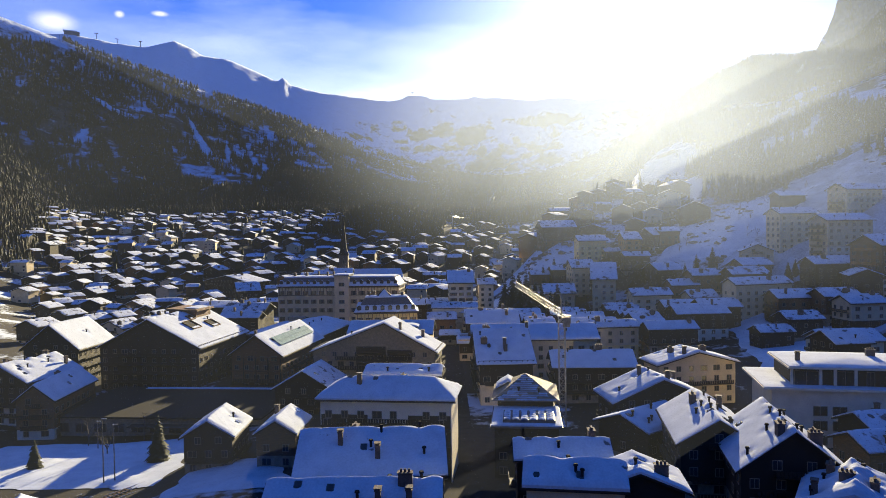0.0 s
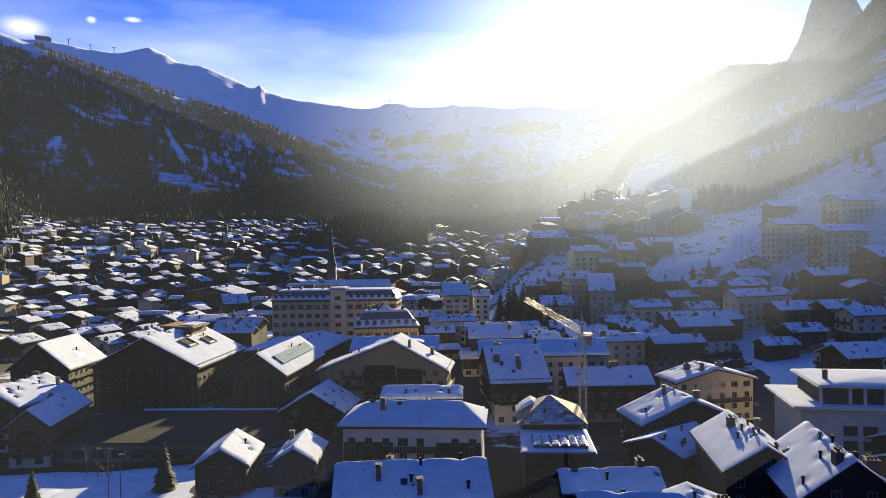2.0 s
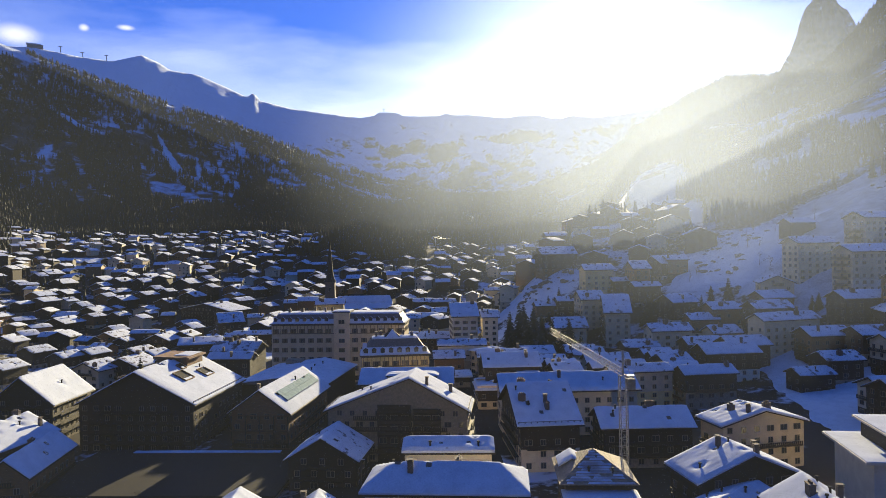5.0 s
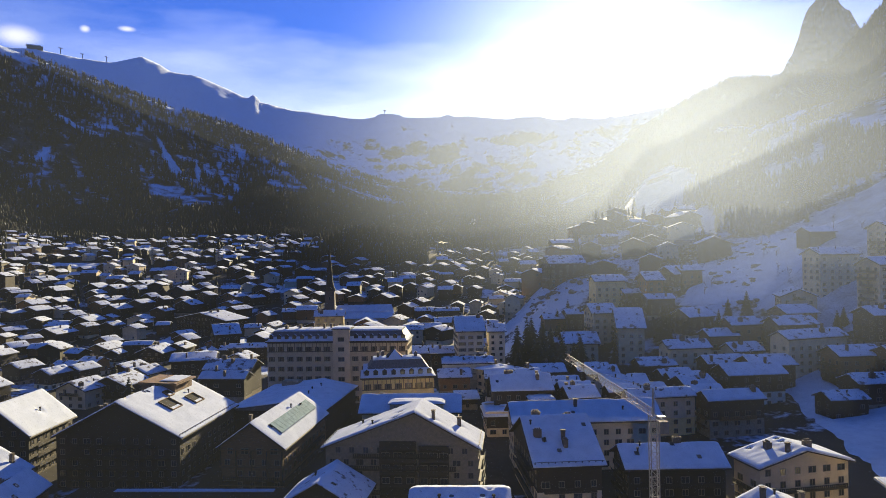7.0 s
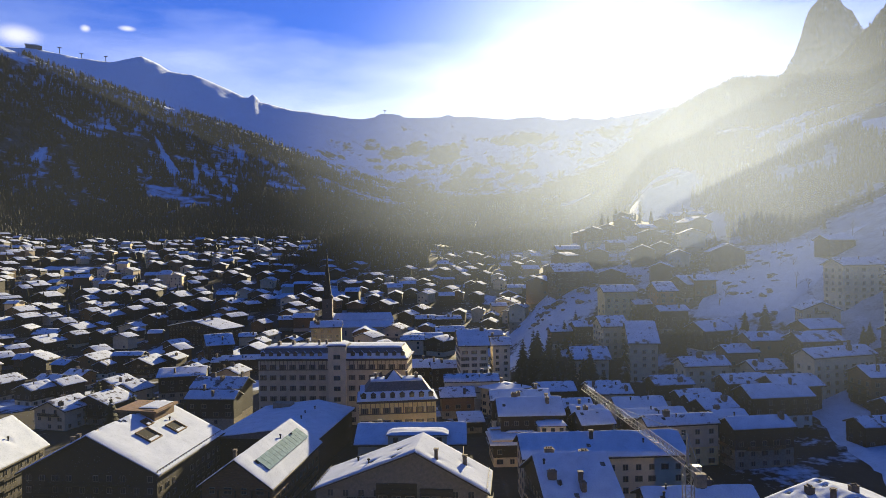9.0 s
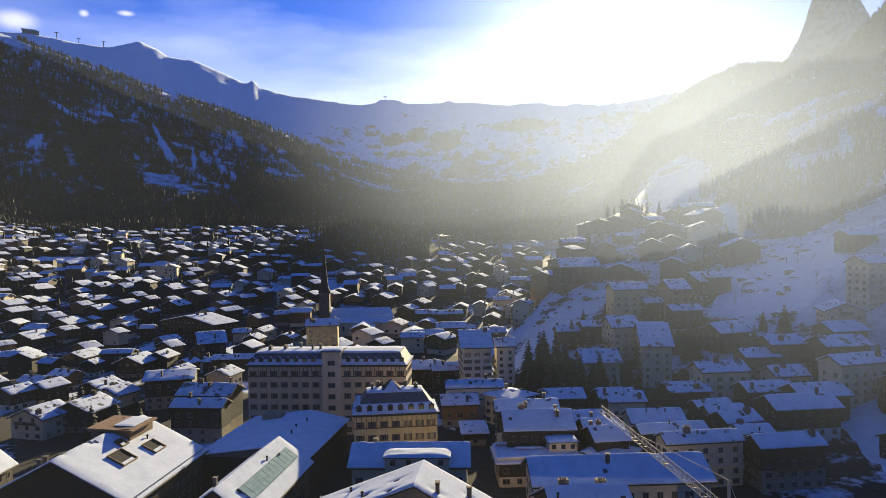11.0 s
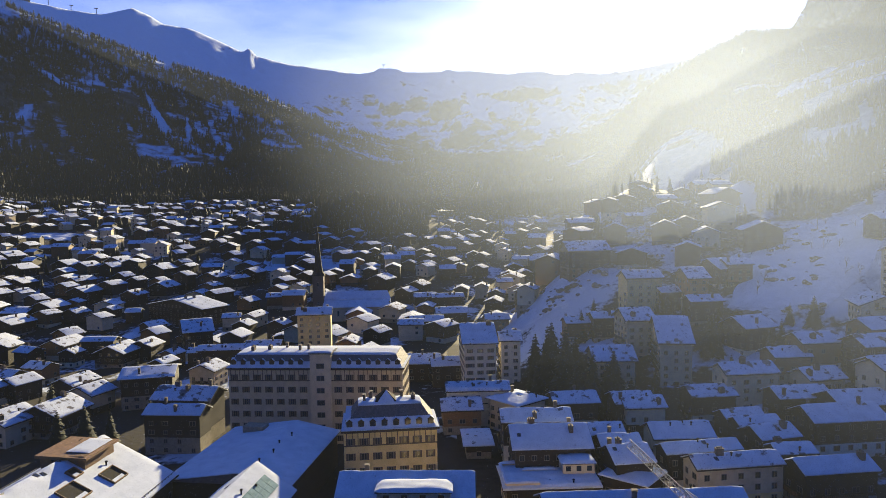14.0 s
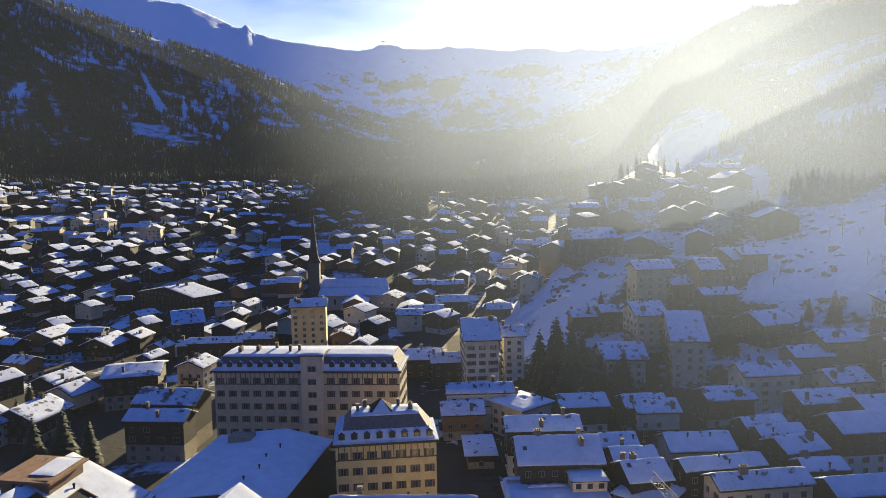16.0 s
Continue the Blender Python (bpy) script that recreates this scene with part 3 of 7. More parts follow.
def house(x, y, rot, w, d, ze, rise, wall=None, upper=None, label="dark wooden chalet with a snow-covered gable roof", name="chalet", ridge=0.0, detail=1,
          storey=2.8, balcony=True, chimneys=2, thick=0.45, shutters=False, group="", over=None, blind=False, hip=0.0, rail=None, category="house", drift=0.07, lights=None):
    """A gabled house. ridge runs along its own y; w across it, d along it, over the eaves; ze is the eaves' height."""
    turn = Matrix.Rotation(radians(rot), 2)
    corners = [Vector((x, y)) + turn @ Vector((sx * w / 2, sy * d / 2)) for sx in (-1, 1) for sy in (-1, 1)]
    g = min(land_z(p.x, p.y) for p in corners)
    TAKEN.append((x, y, max(w, d) * 0.62))
    rng = random.Random(int(x * 13 + y * 7))
    root = tagged(new(name), label, category, group)
    root.matrix_basis = pose(x, y, g, 0, 0, rot)
    ze -= g
    wall, upper = wall or PLASTER, upper or WOOD_DARK
    ov = over if over is not None else min(1.1, 0.075 * w)
    a, b = w / 2 - ov, d / 2 - ov * 1.05

    def roof(px):
        return ze + rise * ((px + w / 2) / (w / 2 + ridge) if px < ridge else (w / 2 - px) / (w / 2 - ridge))
    low = -0.6
    split = min(ze * 0.5, storey * max(1, int(ze / storey) // 2))
    e0, e1, er = roof(-a) - 0.3, roof(a) - 0.3, roof(ridge) - 0.3
    if hip:
        e0 = e1 = er = ze - 0.2
    v = []
    for yy in (-b, b):
        v += [(-a, yy, low), (a, yy, low), (a, yy, split), (-a, yy, split)]
    mw = mesh_of("lower_wall", v, [(0, 1, 2, 3), (5, 4, 7, 6), (1, 5, 6, 2), (4, 0, 3, 7)], [wall])
    child("lower_wall", mw, root)
    v = []
    p = 0.05
    for yy in (-b - p, b + p):
        v += [(-a - p, yy, split), (a + p, yy, split), (a + p, yy, e1), (ridge, yy, er), (-a - p, yy, e0)]
    mu = mesh_of("upper_wall", v, [(0, 1, 2, 3, 4), (6, 5, 9, 8, 7), (1, 6, 7, 2), (5, 0, 4, 9), (0, 5, 6, 1)], [upper])
    child("upper_wall", mu, root)
    # roof slab
    v, t = [], 0.28
    for yy in (-d / 2, d / 2):
        v += [(-w / 2, yy, ze), (ridge, yy, ze + rise), (w / 2, yy, ze), (w / 2, yy, ze - t), (ridge, yy, ze + rise - t), (-w / 2, yy, ze - t)]
    if hip:
        for k in (1, 4):
            v[k], v[k + 6] = (v[k][0], v[k][1] + hip, v[k][2]), (v[k + 6][0], v[k + 6][1] - hip, v[k + 6][2])
    mr = mesh_of("roof", v, [(0, 1, 7, 6), (1, 2, 8, 7), (2, 3, 9, 8), (3, 4, 10, 9), (4, 5, 11, 10), (5, 0, 6, 11), (5, 4, 1, 0), (4, 3, 2, 1), (6, 7, 10, 11), (7, 8, 9, 10)], [WOOD_DARK])
    rob = child("roof", mr, root)
    spots = [(rng.choice(("stack", "wide", "pipe", "pipe") if detail < 2 else ("stack", "pipe", "pipe", "wide")), rng.uniform(-0.36, 0.36) * w, rng.uniform(-0.38, 0.38) * d) for _ in range(chimneys)]
    panes = [(rng.uniform(-0.38, 0.38) * w, rng.uniform(-0.4, 0.4) * d) for _ in range(lights if lights is not None else (0, 1, 3)[detail])]
    nx, ny = ((3, 5), (8, 14), (18, 34))[detail]
    sv, sf = snow_mesh(w, d, ze, rise, ridge, thick, nx, ny, rng.random() * 50, hip=hip, pits=[(p[1], p[2], 0.9) for p in spots] + [(p[0], p[1], 0.8) for p in panes] if detail else (), drift=drift)
    child("snow_cover", mesh_of("snow_cover", sv, sf, [ROOF_SNOW if detail > 1 else FAR_SNOW], smooth=True), rob, label="uneven blanket of snow")
    for kind, cx, cy in spots:
        child("chimney", chimney_mesh(kind), root, pose(cx, cy, roof(cx) + 0.35, 0, 0, rng.choice((0, 90))))
    for cx, cy in panes:
        lean = math.degrees(math.atan2(rise, w / 2 + ridge if cx < ridge else w / 2 - ridge))
        child("skylight", skylight_mesh(), root, pose(cx, cy, roof(cx) + 0.16) @ Matrix.Rotation(radians(-lean if cx < ridge else lean), 4, "Y"))
    if detail > 1 and not hip and w > 25:
        # snow guards along the eaves: a rail on short brackets
        for sgn in (-1, 1):
            gx = sgn * (w / 2 - 0.75)
            gz, v, f = roof(gx), [], []
            box(v, f, gx - 0.05, gx + 0.05, -d / 2 + 0.5, d / 2 - 0.5, gz + 0.62, gz + 0.74)
            for k in range(int(d / 1.5)):
                py = -d / 2 + 0.6 + k * 1.5
                box(v, f, gx - 0.07, gx + 0.07, py - 0.12, py + 0.12, gz - 0.05, gz + 0.68)
            child("snow_guard", mesh_of("snow_guard", v, f, [SLATE]), root)
    # windows and balconies on the sides that face the valley's open middle
    floors = max(1, int((ze - 0.4) / storey))
    view = Vector((3 - x, 40 - y)).normalized()
    for nxl, nyl, width, deep in ((0, -1, 2 * a, b), (1, 0, 2 * b, a), (-1, 0, 2 * b, a)):
        out = turn @ Vector((nxl, nyl))
        if out.dot(view) < 0.08 or blind:
            continue
        spin = {(0, -1): 0, (1, 0): 90, (-1, 0): -90}[(nxl, nyl)]
        ww, wh = (1.15, 1.3)
        rows = floors + (1 if nyl and rise > 3 else 0)
        for fl in range(rows):
            z = 0.95 + fl * storey
            if z + wh > (er - 0.5 if nyl else ze - 0.6):
                continue
            span = width
            if nyl and z + wh > ze - 0.4:
                span = width * max(0.1, 1 - (z + wh + 0.5 - ze) / max(rise, 0.5))
            nc = max(1, int(span / (4.6, 3.6, 3.1)[detail]))
            for c in range(nc):
                if rng.random() < (0.08 if detail else 0.68):
                    continue
                u = (c + 0.5) / nc * span - span / 2
                wide = ww * (1.5 if rng.random() < 0.2 else 1.0)
                lx, ly = (u, -deep - 0.05) if nyl else (nxl * (deep + 0.05), u * nxl)
                fm, pm = window_meshes(wide, wh, "shutters" if shutters else "plain", detail < 2)
                wob = child("window", fm, root, pose(lx, ly, z, 0, 0, spin))
                if detail > 1:
                    child("pane", pm, wob)
            if balcony and fl > 0 and detail and (nyl or detail > 1) and span > 5 and rng.random() < 0.75:
                bw = span * rng.uniform(0.55, 0.92)
                v, f = [], []
                box(v, f, -bw / 2, bw / 2, -1.15, 0.0, -0.14, 0.0)
                box(v, f, -bw / 2, bw / 2, -1.18, -1.10, 0.92, 1.0)
                for k in range(max(4, int(bw / 0.5))):
                    px = -bw / 2 + (k + 0.5) * bw / max(4, int(bw / 0.5))
                    box(v, f, px - 0.19, px + 0.19, -1.16, -1.12, 0.06, 0.92)
                lx, ly = (0, -deep - 0.04) if nyl else (nxl * (deep + 0.04), 0)
                child("balcony", mesh_of("balcony", v, f, [rail or (WOOD_WARM if upper is WOOD_WARM else WOOD_DARK)]), root, pose(lx, ly, z - 0.85, 0, 0, spin))
    return root


# ---- the houses of the town, one by one ----
def cabin(x, y, rot, w, d, ze, rise):
    rng = random.Random(int(x * 31 + y * 17))
    upper = rng.choice((WOOD_DARK, WOOD_DARK, WOOD_DARK, WOOD, PLASTER_WARM))
    words = "small cream rendered house with a snowy gable roof" if upper is PLASTER_WARM else "dark timber chalet with a thick snow roof"
    return house(x, y, rot, w, d, ze, rise, rng.choice((PLASTER_WARM, STONE, WOOD_DARK, WOOD_DARK)), upper, words, detail=0 if y > 470 else 1, chimneys=rng.choice((1, 2, 3)), lights=2 if y < 470 else 1, group="chalets of the town")


house(5.6, 117.9, -85, 18.3, 22.2, 9.7, 4.3, STONE, WOOD_DARK, "long dark timber house under smooth shaded snow", detail=2, chimneys=8, thick=0.5)
house(5.8, 100.3, -88, 12.2, 22.7, 9.6, 2.9, STONE, WOOD_DARK, "dark timber house with vents through its snow roof", detail=2, chimneys=6, thick=0.5)
house(4.7, 148.5, -95, 12.9, 27.2, 12.5, 3.0, PLASTER, PLASTER, "white rendered apartment house with a hipped snow roof", "apartment_house", detail=2, chimneys=4, hip=5.0, thick=0.55)
house(5.2, 171.3, -92, 9.9, 18.1, 12.0, 1.3, PLASTER, PLASTER, "white house with a low snow-covered roof", "apartment_house", detail=2, chimneys=2, thick=0.8, balcony=False)
house(-6.97, 216.8, -6, 37.9, 15.0, 9.9, 8.5, STONE, STONE, "wide grey-beige gabled house with dark timber balconies", "apartment_house", detail=2, chimneys=4, ridge=3.4)
house(-43.6, 241.2, -7, 18.4, 38.4, 6.9, 6.5, WOOD_DARK, WOOD, "timber chalet with a glazed gable and melting roof", detail=2, chimneys=3, thick=0.3)
house(-80.8, 247.6, -5, 35.7, 38.6, 8.6, 9.2, WOOD_DARK, WOOD_DARK, "very large dark timber chalet with a broad sunlit snow roof", detail=2, chimneys=6, lights=6)
# dark larch on the lower wall stands in for shade on its side
house(-120.2, 249.6, 0, 20.8, 24.5, 6.8, 8.4, WOOD_DARK, WOOD_DARK, "dark chalet with a sunlit snow roof", detail=2, chimneys=3)
house(-93.3, 198.3, 7, 10.9, 26.9, 2.2, 4.3, PLASTER, WOOD, "brown chalet on a white arched ground floor", detail=2, chimneys=1, thick=0.4)
house(-108.4, 209.0, -9, 19.0, 22.4, 4.5, 4.7, PLASTER, WOOD_DARK, "chalet with many vents in its sunlit snow roof", detail=2, chimneys=10, lights=6)
house(-22.9, 199.6, -7, 18.1, 15.9, 3.0, 5.3, WOOD_DARK, WOOD_DARK, "small dark chalet with shaded snow", detail=1, chimneys=1)
house(60.6, 168.5, 8, 22.9, 13.7, 7.0, 4.8, STONE, WOOD_DARK, "dark chalet with a thick sunlit snow roof", detail=2, chimneys=5, thick=0.65)
house(79.6, 204.1, 11, 23.7, 11.6, 8.0, 3.2, PLASTER_WARM, PLASTER_WARM, "cream rendered house with a broad sunlit snow roof", "apartment_house", detail=2, chimneys=3, thick=0.6)
house(68.4, 123.1, -9, 16.6, 20.9, 8.5, 6.3, STONE, WOOD_DARK, "dark chalet with snow drifts and vents on its ridge", detail=2, chimneys=12, thick=0.28, drift=0.45, lights=6)
house(62.3, 138.1, -7, 14.1, 23.7, 8.5, 4.3, STONE, WOOD_DARK, "dark timber chalet with vents in its shaded roof", detail=2, chimneys=9, thick=0.28, drift=0.4, lights=5)
house(34.3, 119.2, -91, 8.7, 15.0, 10.0, 2.0, PLASTER_WARM, WOOD_DARK, "dark house with a shaded snow roof beside the street", detail=2, chimneys=2)
house(34.8, 108.6, -97, 9.4, 14.2, 9.8, 2.2, PLASTER_WARM, PLASTER_WARM, "cream house with thick rounded snow on its roof", detail=2, chimneys=3, thick=0.75)
house(-34.2, 159.4, 3, 11.6, 14.7, 2.5, 3.5, STONE, WOOD_DARK, "small dark chalet with slumping sunlit snow", detail=2, chimneys=1, thick=0.6)
house(-18.8, 155.8, -0, 9.2, 13.5, 4.0, 2.8, STONE, WOOD, "small brown chalet with a thick sunlit snow roof", detail=2, chimneys=1, thick=0.6)
house(43.4, 109.6, -5, 13.6, 9.3, 9.0, 2.6, STONE, WOOD_DARK, "dark chalet with a sunlit double-pitched snow roof", detail=2, chimneys=2, thick=0.6)
house(70.7, 104.8, -30, 14.0, 14.0, 7.8, 3.0, STONE, WOOD_DARK, "chalet with lumpy sunlit snow and vents", detail=2, chimneys=8, thick=0.8, drift=0.9)
house(55.8, 155.9, -50, 14.0, 16.0, 4.8, 2.6, STONE, WOOD_DARK, "low dark chalet with snow and skylights", detail=2, chimneys=6, thick=0.5)
house(-60.5, 131.0, 22, 12.0, 14.0, -6.2, 2.6, STONE, WOOD_DARK, "low dark chalet with lumpy sunlit snow beside the park", detail=2, chimneys=1, thick=0.55, drift=0.3)
cabin(100.4, 151.5, -80, 12.0, 12.0, 5.1, 2.5)
cabin(94.3, 142.7, -80, 11.0, 11.0, 4.0, 2.3)
house(132.7, 229.2, -80, 14.1, 13.3, 9.0, 3.3, WOOD_DARK, WOOD_DARK, "dark house with a long shaded snow roof", chimneys=1)
house(28.9, 216.4, -86, 31.7, 16.6, 7.9, 7.4, PLASTER_WARM, WOOD_DARK, "large house with a steep shaded snow roof full of vents", detail=2, chimneys=11, lights=8)
house(40.4, 240.6, -88, 16.6, 41.0, 9.5, 3.9, PLASTER_WARM, PLASTER_WARM, "long cream house with a shaded snow roof", "apartment_house", detail=2, chimneys=4, balcony=False)
house(54.0, 209.6, -90, 15.1, 23.7, 6.5, 3.5, STONE, WOOD_DARK, "long dark house with a snow ridge", detail=2, chimneys=4)
house(91.0, 264.4, -83, 9.8, 19.1, 8.5, 2.3, STONE, WOOD_DARK, "dark timber guest house with rows of windows", detail=2, chimneys=1, rail=WOOD)
house(28.3, 284.9, -89, 16.9, 21.0, 9.0, 3.9, STONE, WOOD_DARK, "broad dark house with a smooth shaded snow roof", detail=2, chimneys=4, balcony=False)
house(27.4, 303.9, -89, 10.8, 20.9, 9.0, 2.5)
house(44.7, 292.5, -85, 9.1, 10.3, 8.5, 2.1)
house(46.3, 283.5, -86, 8.6, 11.5, 8.5, 2.0)
house(46.3, 274.7, -82, 12.1, 10.9, 8.0, 2.8)
house(64.2, 290.2, -88, 11.8, 17.1, 8.5, 2.8, PLASTER_WARM, PLASTER_WARM, "cream rendered house with a shaded snow roof", chimneys=3, balcony=False)
house(64.8, 276.5, -81, 7.3, 20.7, 9.0, 1.7)
house(69.5, 267.2, -83, 8.6, 22.2, 9.0, 2.0, PLASTER_YELLOW, PLASTER_WARM, "yellowish rendered house with a shaded snow roof", chimneys=2, balcony=False)
house(87.4, 275.5, -86, 7.3, 10.7, 8.5, 1.7)
house(86.2, 302.6, -81, 8.0, 12.7, 9.0, 1.9)
house(87.7, 296.3, -82, 7.3, 13.3, 9.0, 1.7)
house(87.4, 286.8, -76, 10.4, 12.6, 9.0, 2.4)
house(111.7, 298.1, -84, 13.7, 22.6, 10.0, 3.2)
house(14.2, 379.0, -86, 24.9, 14.2, 18.0, 5.8, PLASTER, PLASTER, "tall white hotel with a pale snow roof", "hotel", chimneys=4, balcony=False, shutters=True)
house(27.8, 387.4, -88, 12.6, 9.7, 16.0, 2.9, PLASTER, PLASTER, "white hotel wing with a shaded snow roof", "hotel", detail=1, chimneys=3)
house(12.3, 337.1, -88, 8.9, 21.9, 9.0, 2.1, PLASTER_WARM, PLASTER, "pale street house with a shaded snow roof", chimneys=3, balcony=False)
house(63.8, 364.0, -91, 17.5, 16.6, 13.0, 4.1, PLASTER_WARM, PLASTER_WARM, "pale house between tall firs", chimneys=2)
house(77.6, 382.4, -84, 16.7, 13.2, 24.5, 3.9, PLASTER_WARM, PLASTER_WARM, "pale block with recessed balconies and a snow roof", "apartment_house", chimneys=1)
house(86.8, 366.6, -99, 31.6, 13.2, 20.0, 7.4, PLASTER_WARM, PLASTER_WARM, "pale house with a stepped snow roof", chimneys=3)
house(116.7, 367.1, -72, 15.3, 15.4, 23.5, 3.6, PLASTER, WOOD_DARK, "dark timber and white house on the slope", chimneys=1)
house(101.7, 335.3, -84, 11.9, 19.2, 14.0, 2.8, PLASTER_WARM, PLASTER_WARM, "long low house below the snow slope", chimneys=2, balcony=False)
house(122.3, 328.4, -81, 12.1, 13.8, 13.5, 2.8, PLASTER_WARM, PLASTER_WARM, "cream house with two snow gables", chimneys=2)
house(142.7, 315.9, -74, 11.0, 28.7, 20.0, 2.6, PLASTER_WARM, PLASTER_WARM, "apartment block with long timber balconies", "apartment_house", chimneys=5, rail=WOOD)
house(107.7, 402.0, -86, 16.7, 10.5, 38.5, 3.9, PLASTER, WOOD_WARM, "orange timber house with lit snow on its roof", chimneys=1, balcony=False)
house(87.5, 409.1, -83, 12.2, 17.4, 38.0, 2.9, PLASTER_YELLOW, PLASTER_YELLOW, "yellow house on the slope", chimneys=2, balcony=False)
house(76.0, 472.9, -82, 19.3, 23.9, 46.0, 4.5, WOOD, WOOD_DARK, "large dark hall on the slope with a pale roof", chimneys=1, balcony=False)
house(128.5, 421.4, -71, 17.7, 17.7, 40.5, 4.1)
house(-83.1, 331.7, -97, 13.5, 21.0, 9.5, 3.1, STONE, WOOD_DARK, "dark hotel wing with stepped shaded roofs", chimneys=4, balcony=False)
house(-82.7, 320.3, -95, 9.3, 19.2, 7.5, 2.2, STONE, WOOD_DARK, "lower hotel wing with a shaded snow roof", chimneys=2, balcony=False)
house(-114.7, 376.2, -76, 21.7, 20.7, 7.0, 2.3, STONE, WOOD_DARK, "low building with a broad shaded snow roof", chimneys=1, balcony=False)
street_front = house(-6.9, 251.8, -92, 15.5, 29.5, 10.0, 3.6, PLASTER_WARM, PLASTER_WARM, "street house with a shaded snow roof", detail=2, chimneys=3)
house(-128.9, 467.6, -65, 22.3, 16.1, 8.0, 5.2, PLASTER_WARM, WOOD_DARK, "pale-fronted chalet with a snow roof", chimneys=2)
house(-168.2, 561.6, -32, 56.6, 22.5, 8.0, 4.8, WOOD_DARK, WOOD_DARK, "broad dark chalet with a long snow roof", chimneys=4)
house(-60.8, 436.8, -84, 11.7, 17.3, 20.0, 2.7, PLASTER_YELLOW, PLASTER_YELLOW, "tall yellow hotel with rows of balconies", "hotel", chimneys=3, rail=WOOD)
cabin(-145.1, 333.3, -15, 16.0, 16.0, 2.1, 3.4)
cabin(-134.1, 342.2, -10, 18.0, 18.0, 2.1, 3.8)
cabin(-134.1, 367.8, -20, 14.0, 13.0, 2.0, 2.9)
cabin(-150.4, 386.7, -15, 13.0, 16.0, 1.1, 2.7)
cabin(-175.7, 390.9, -20, 12.0, 14.0, 0.4, 2.5)
cabin(-188.4, 427.8, 70, 11.0, 14.0, -1.7, 2.3)
cabin(-191.2, 407.4, 75, 11.0, 14.0, -0.5, 2.3)
cabin(-212.1, 491.2, -8, 16.0, 22.0, -2.9, 3.4)
cabin(-195.3, 467.9, -7, 10.0, 10.0, -3.2, 2.1)
cabin(-219.5, 470.6, 70, 11.0, 12.0, -2.8, 2.3)
cabin(-169.2, 465.5, -8, 18.0, 20.0, -2.2, 3.8)
cabin(-159.8, 476.5, -7, 15.0, 15.0, -1.5, 3.1)
cabin(-132.1, 442.1, -16, 10.0, 10.0, 0.8, 2.1)
cabin(-127.3, 420.0, -16, 9.0, 12.0, 1.5, 1.9)
cabin(-99.3, 398.3, -11, 13.0, 14.0, 3.2, 2.7)
cabin(-114.9, 374.6, -11, 13.0, 13.0, 2.5, 2.7)
cabin(-119.5, 440.6, -85, 9.0, 8.0, 1.7, 1.9)
cabin(-105.6, 441.1, -85, 9.0, 26.0, 2.7, 1.9)
cabin(-87.4, 444.4, -88, 10.0, 18.0, 3.7, 2.1)
cabin(-265.0, 572.0, -10, 18.0, 20.0, 7.1, 3.8)
cabin(-269.3, 535.9, -11, 20.0, 22.0, 2.2, 4.2)
cabin(-240.7, 559.6, -19, 13.0, 13.0, 4.6, 2.7)
cabin(-259.5, 607.6, -13, 17.0, 20.0, 12.9, 3.6)
cabin(-220.3, 599.5, -11, 15.0, 15.0, 11.1, 3.1)
cabin(-317.8, 628.3, -7, 16.0, 18.0, 17.9, 3.4)
cabin(-302.3, 602.0, -19, 14.0, 12.0, 13.2, 2.9)
cabin(-130.3, 533.3, -80, 10.0, 12.0, 3.9, 2.1)
cabin(-130.7, 571.8, -21, 12.0, 13.0, 8.7, 2.5)
cabin(-116.1, 510.1, -10, 12.0, 12.0, 3.1, 2.5)
cabin(-94.1, 503.6, -13, 12.0, 12.0, 4.3, 2.5)
cabin(-114.2, 578.4, -85, 11.0, 12.0, 10.4, 2.3)
cabin(-116.6, 601.0, -16, 13.0, 14.0, 13.4, 2.7)
cabin(-102.6, 604.2, -16, 13.0, 12.0, 14.3, 2.7)
cabin(-150.2, 655.3, -13, 16.0, 18.0, 20.5, 3.4)
cabin(-205.9, 619.1, -15, 17.0, 18.0, 14.3, 3.6)
cabin(-177.7, 644.7, -16, 17.0, 18.0, 18.6, 3.6)
cabin(-230.3, 672.8, -16, 20.0, 20.0, 23.0, 4.2)
cabin(-276.7, 701.0, -16, 20.0, 20.0, 27.3, 4.2)
cabin(-316.5, 689.9, -13, 18.0, 18.0, 26.4, 3.8)
cabin(-343.7, 671.9, -13, 18.0, 20.0, 25.0, 3.8)
cabin(-296.5, 684.4, -15, 16.0, 18.0, 25.3, 3.4)
cabin(-381.6, 717.3, -16, 20.0, 20.0, 32.5, 4.2)
cabin(-8.2, 400.8, -90, 14.0, 16.0, 4.2, 2.9)
cabin(-46.1, 446.6, -7, 11.0, 14.0, 4.4, 2.3)
cabin(-34.9, 427.4, -16, 10.0, 12.0, 4.3, 2.1)
cabin(-16.8, 600.6, -20, 14.0, 16.0, 14.6, 2.9)
cabin(-24.6, 581.8, -25, 13.0, 14.0, 12.3, 2.7)
cabin(-44.9, 621.2, -19, 16.0, 20.0, 17.1, 3.4)
cabin(-11.6, 566.0, -80, 11.0, 16.0, 10.5, 2.3)
cabin(-8.7, 500.7, -85, 12.0, 20.0, 5.3, 2.5)
cabin(3.4, 564.1, -80, 10.0, 22.0, 10.3, 2.1)
cabin(13.5, 586.5, -7, 11.0, 14.0, 12.9, 2.3)
cabin(28.1, 592.0, -7, 11.0, 13.0, 13.6, 2.3)
cabin(36.7, 573.1, -10, 12.0, 14.0, 11.4, 2.5)
cabin(33.7, 550.7, -13, 12.0, 15.0, 8.9, 2.5)
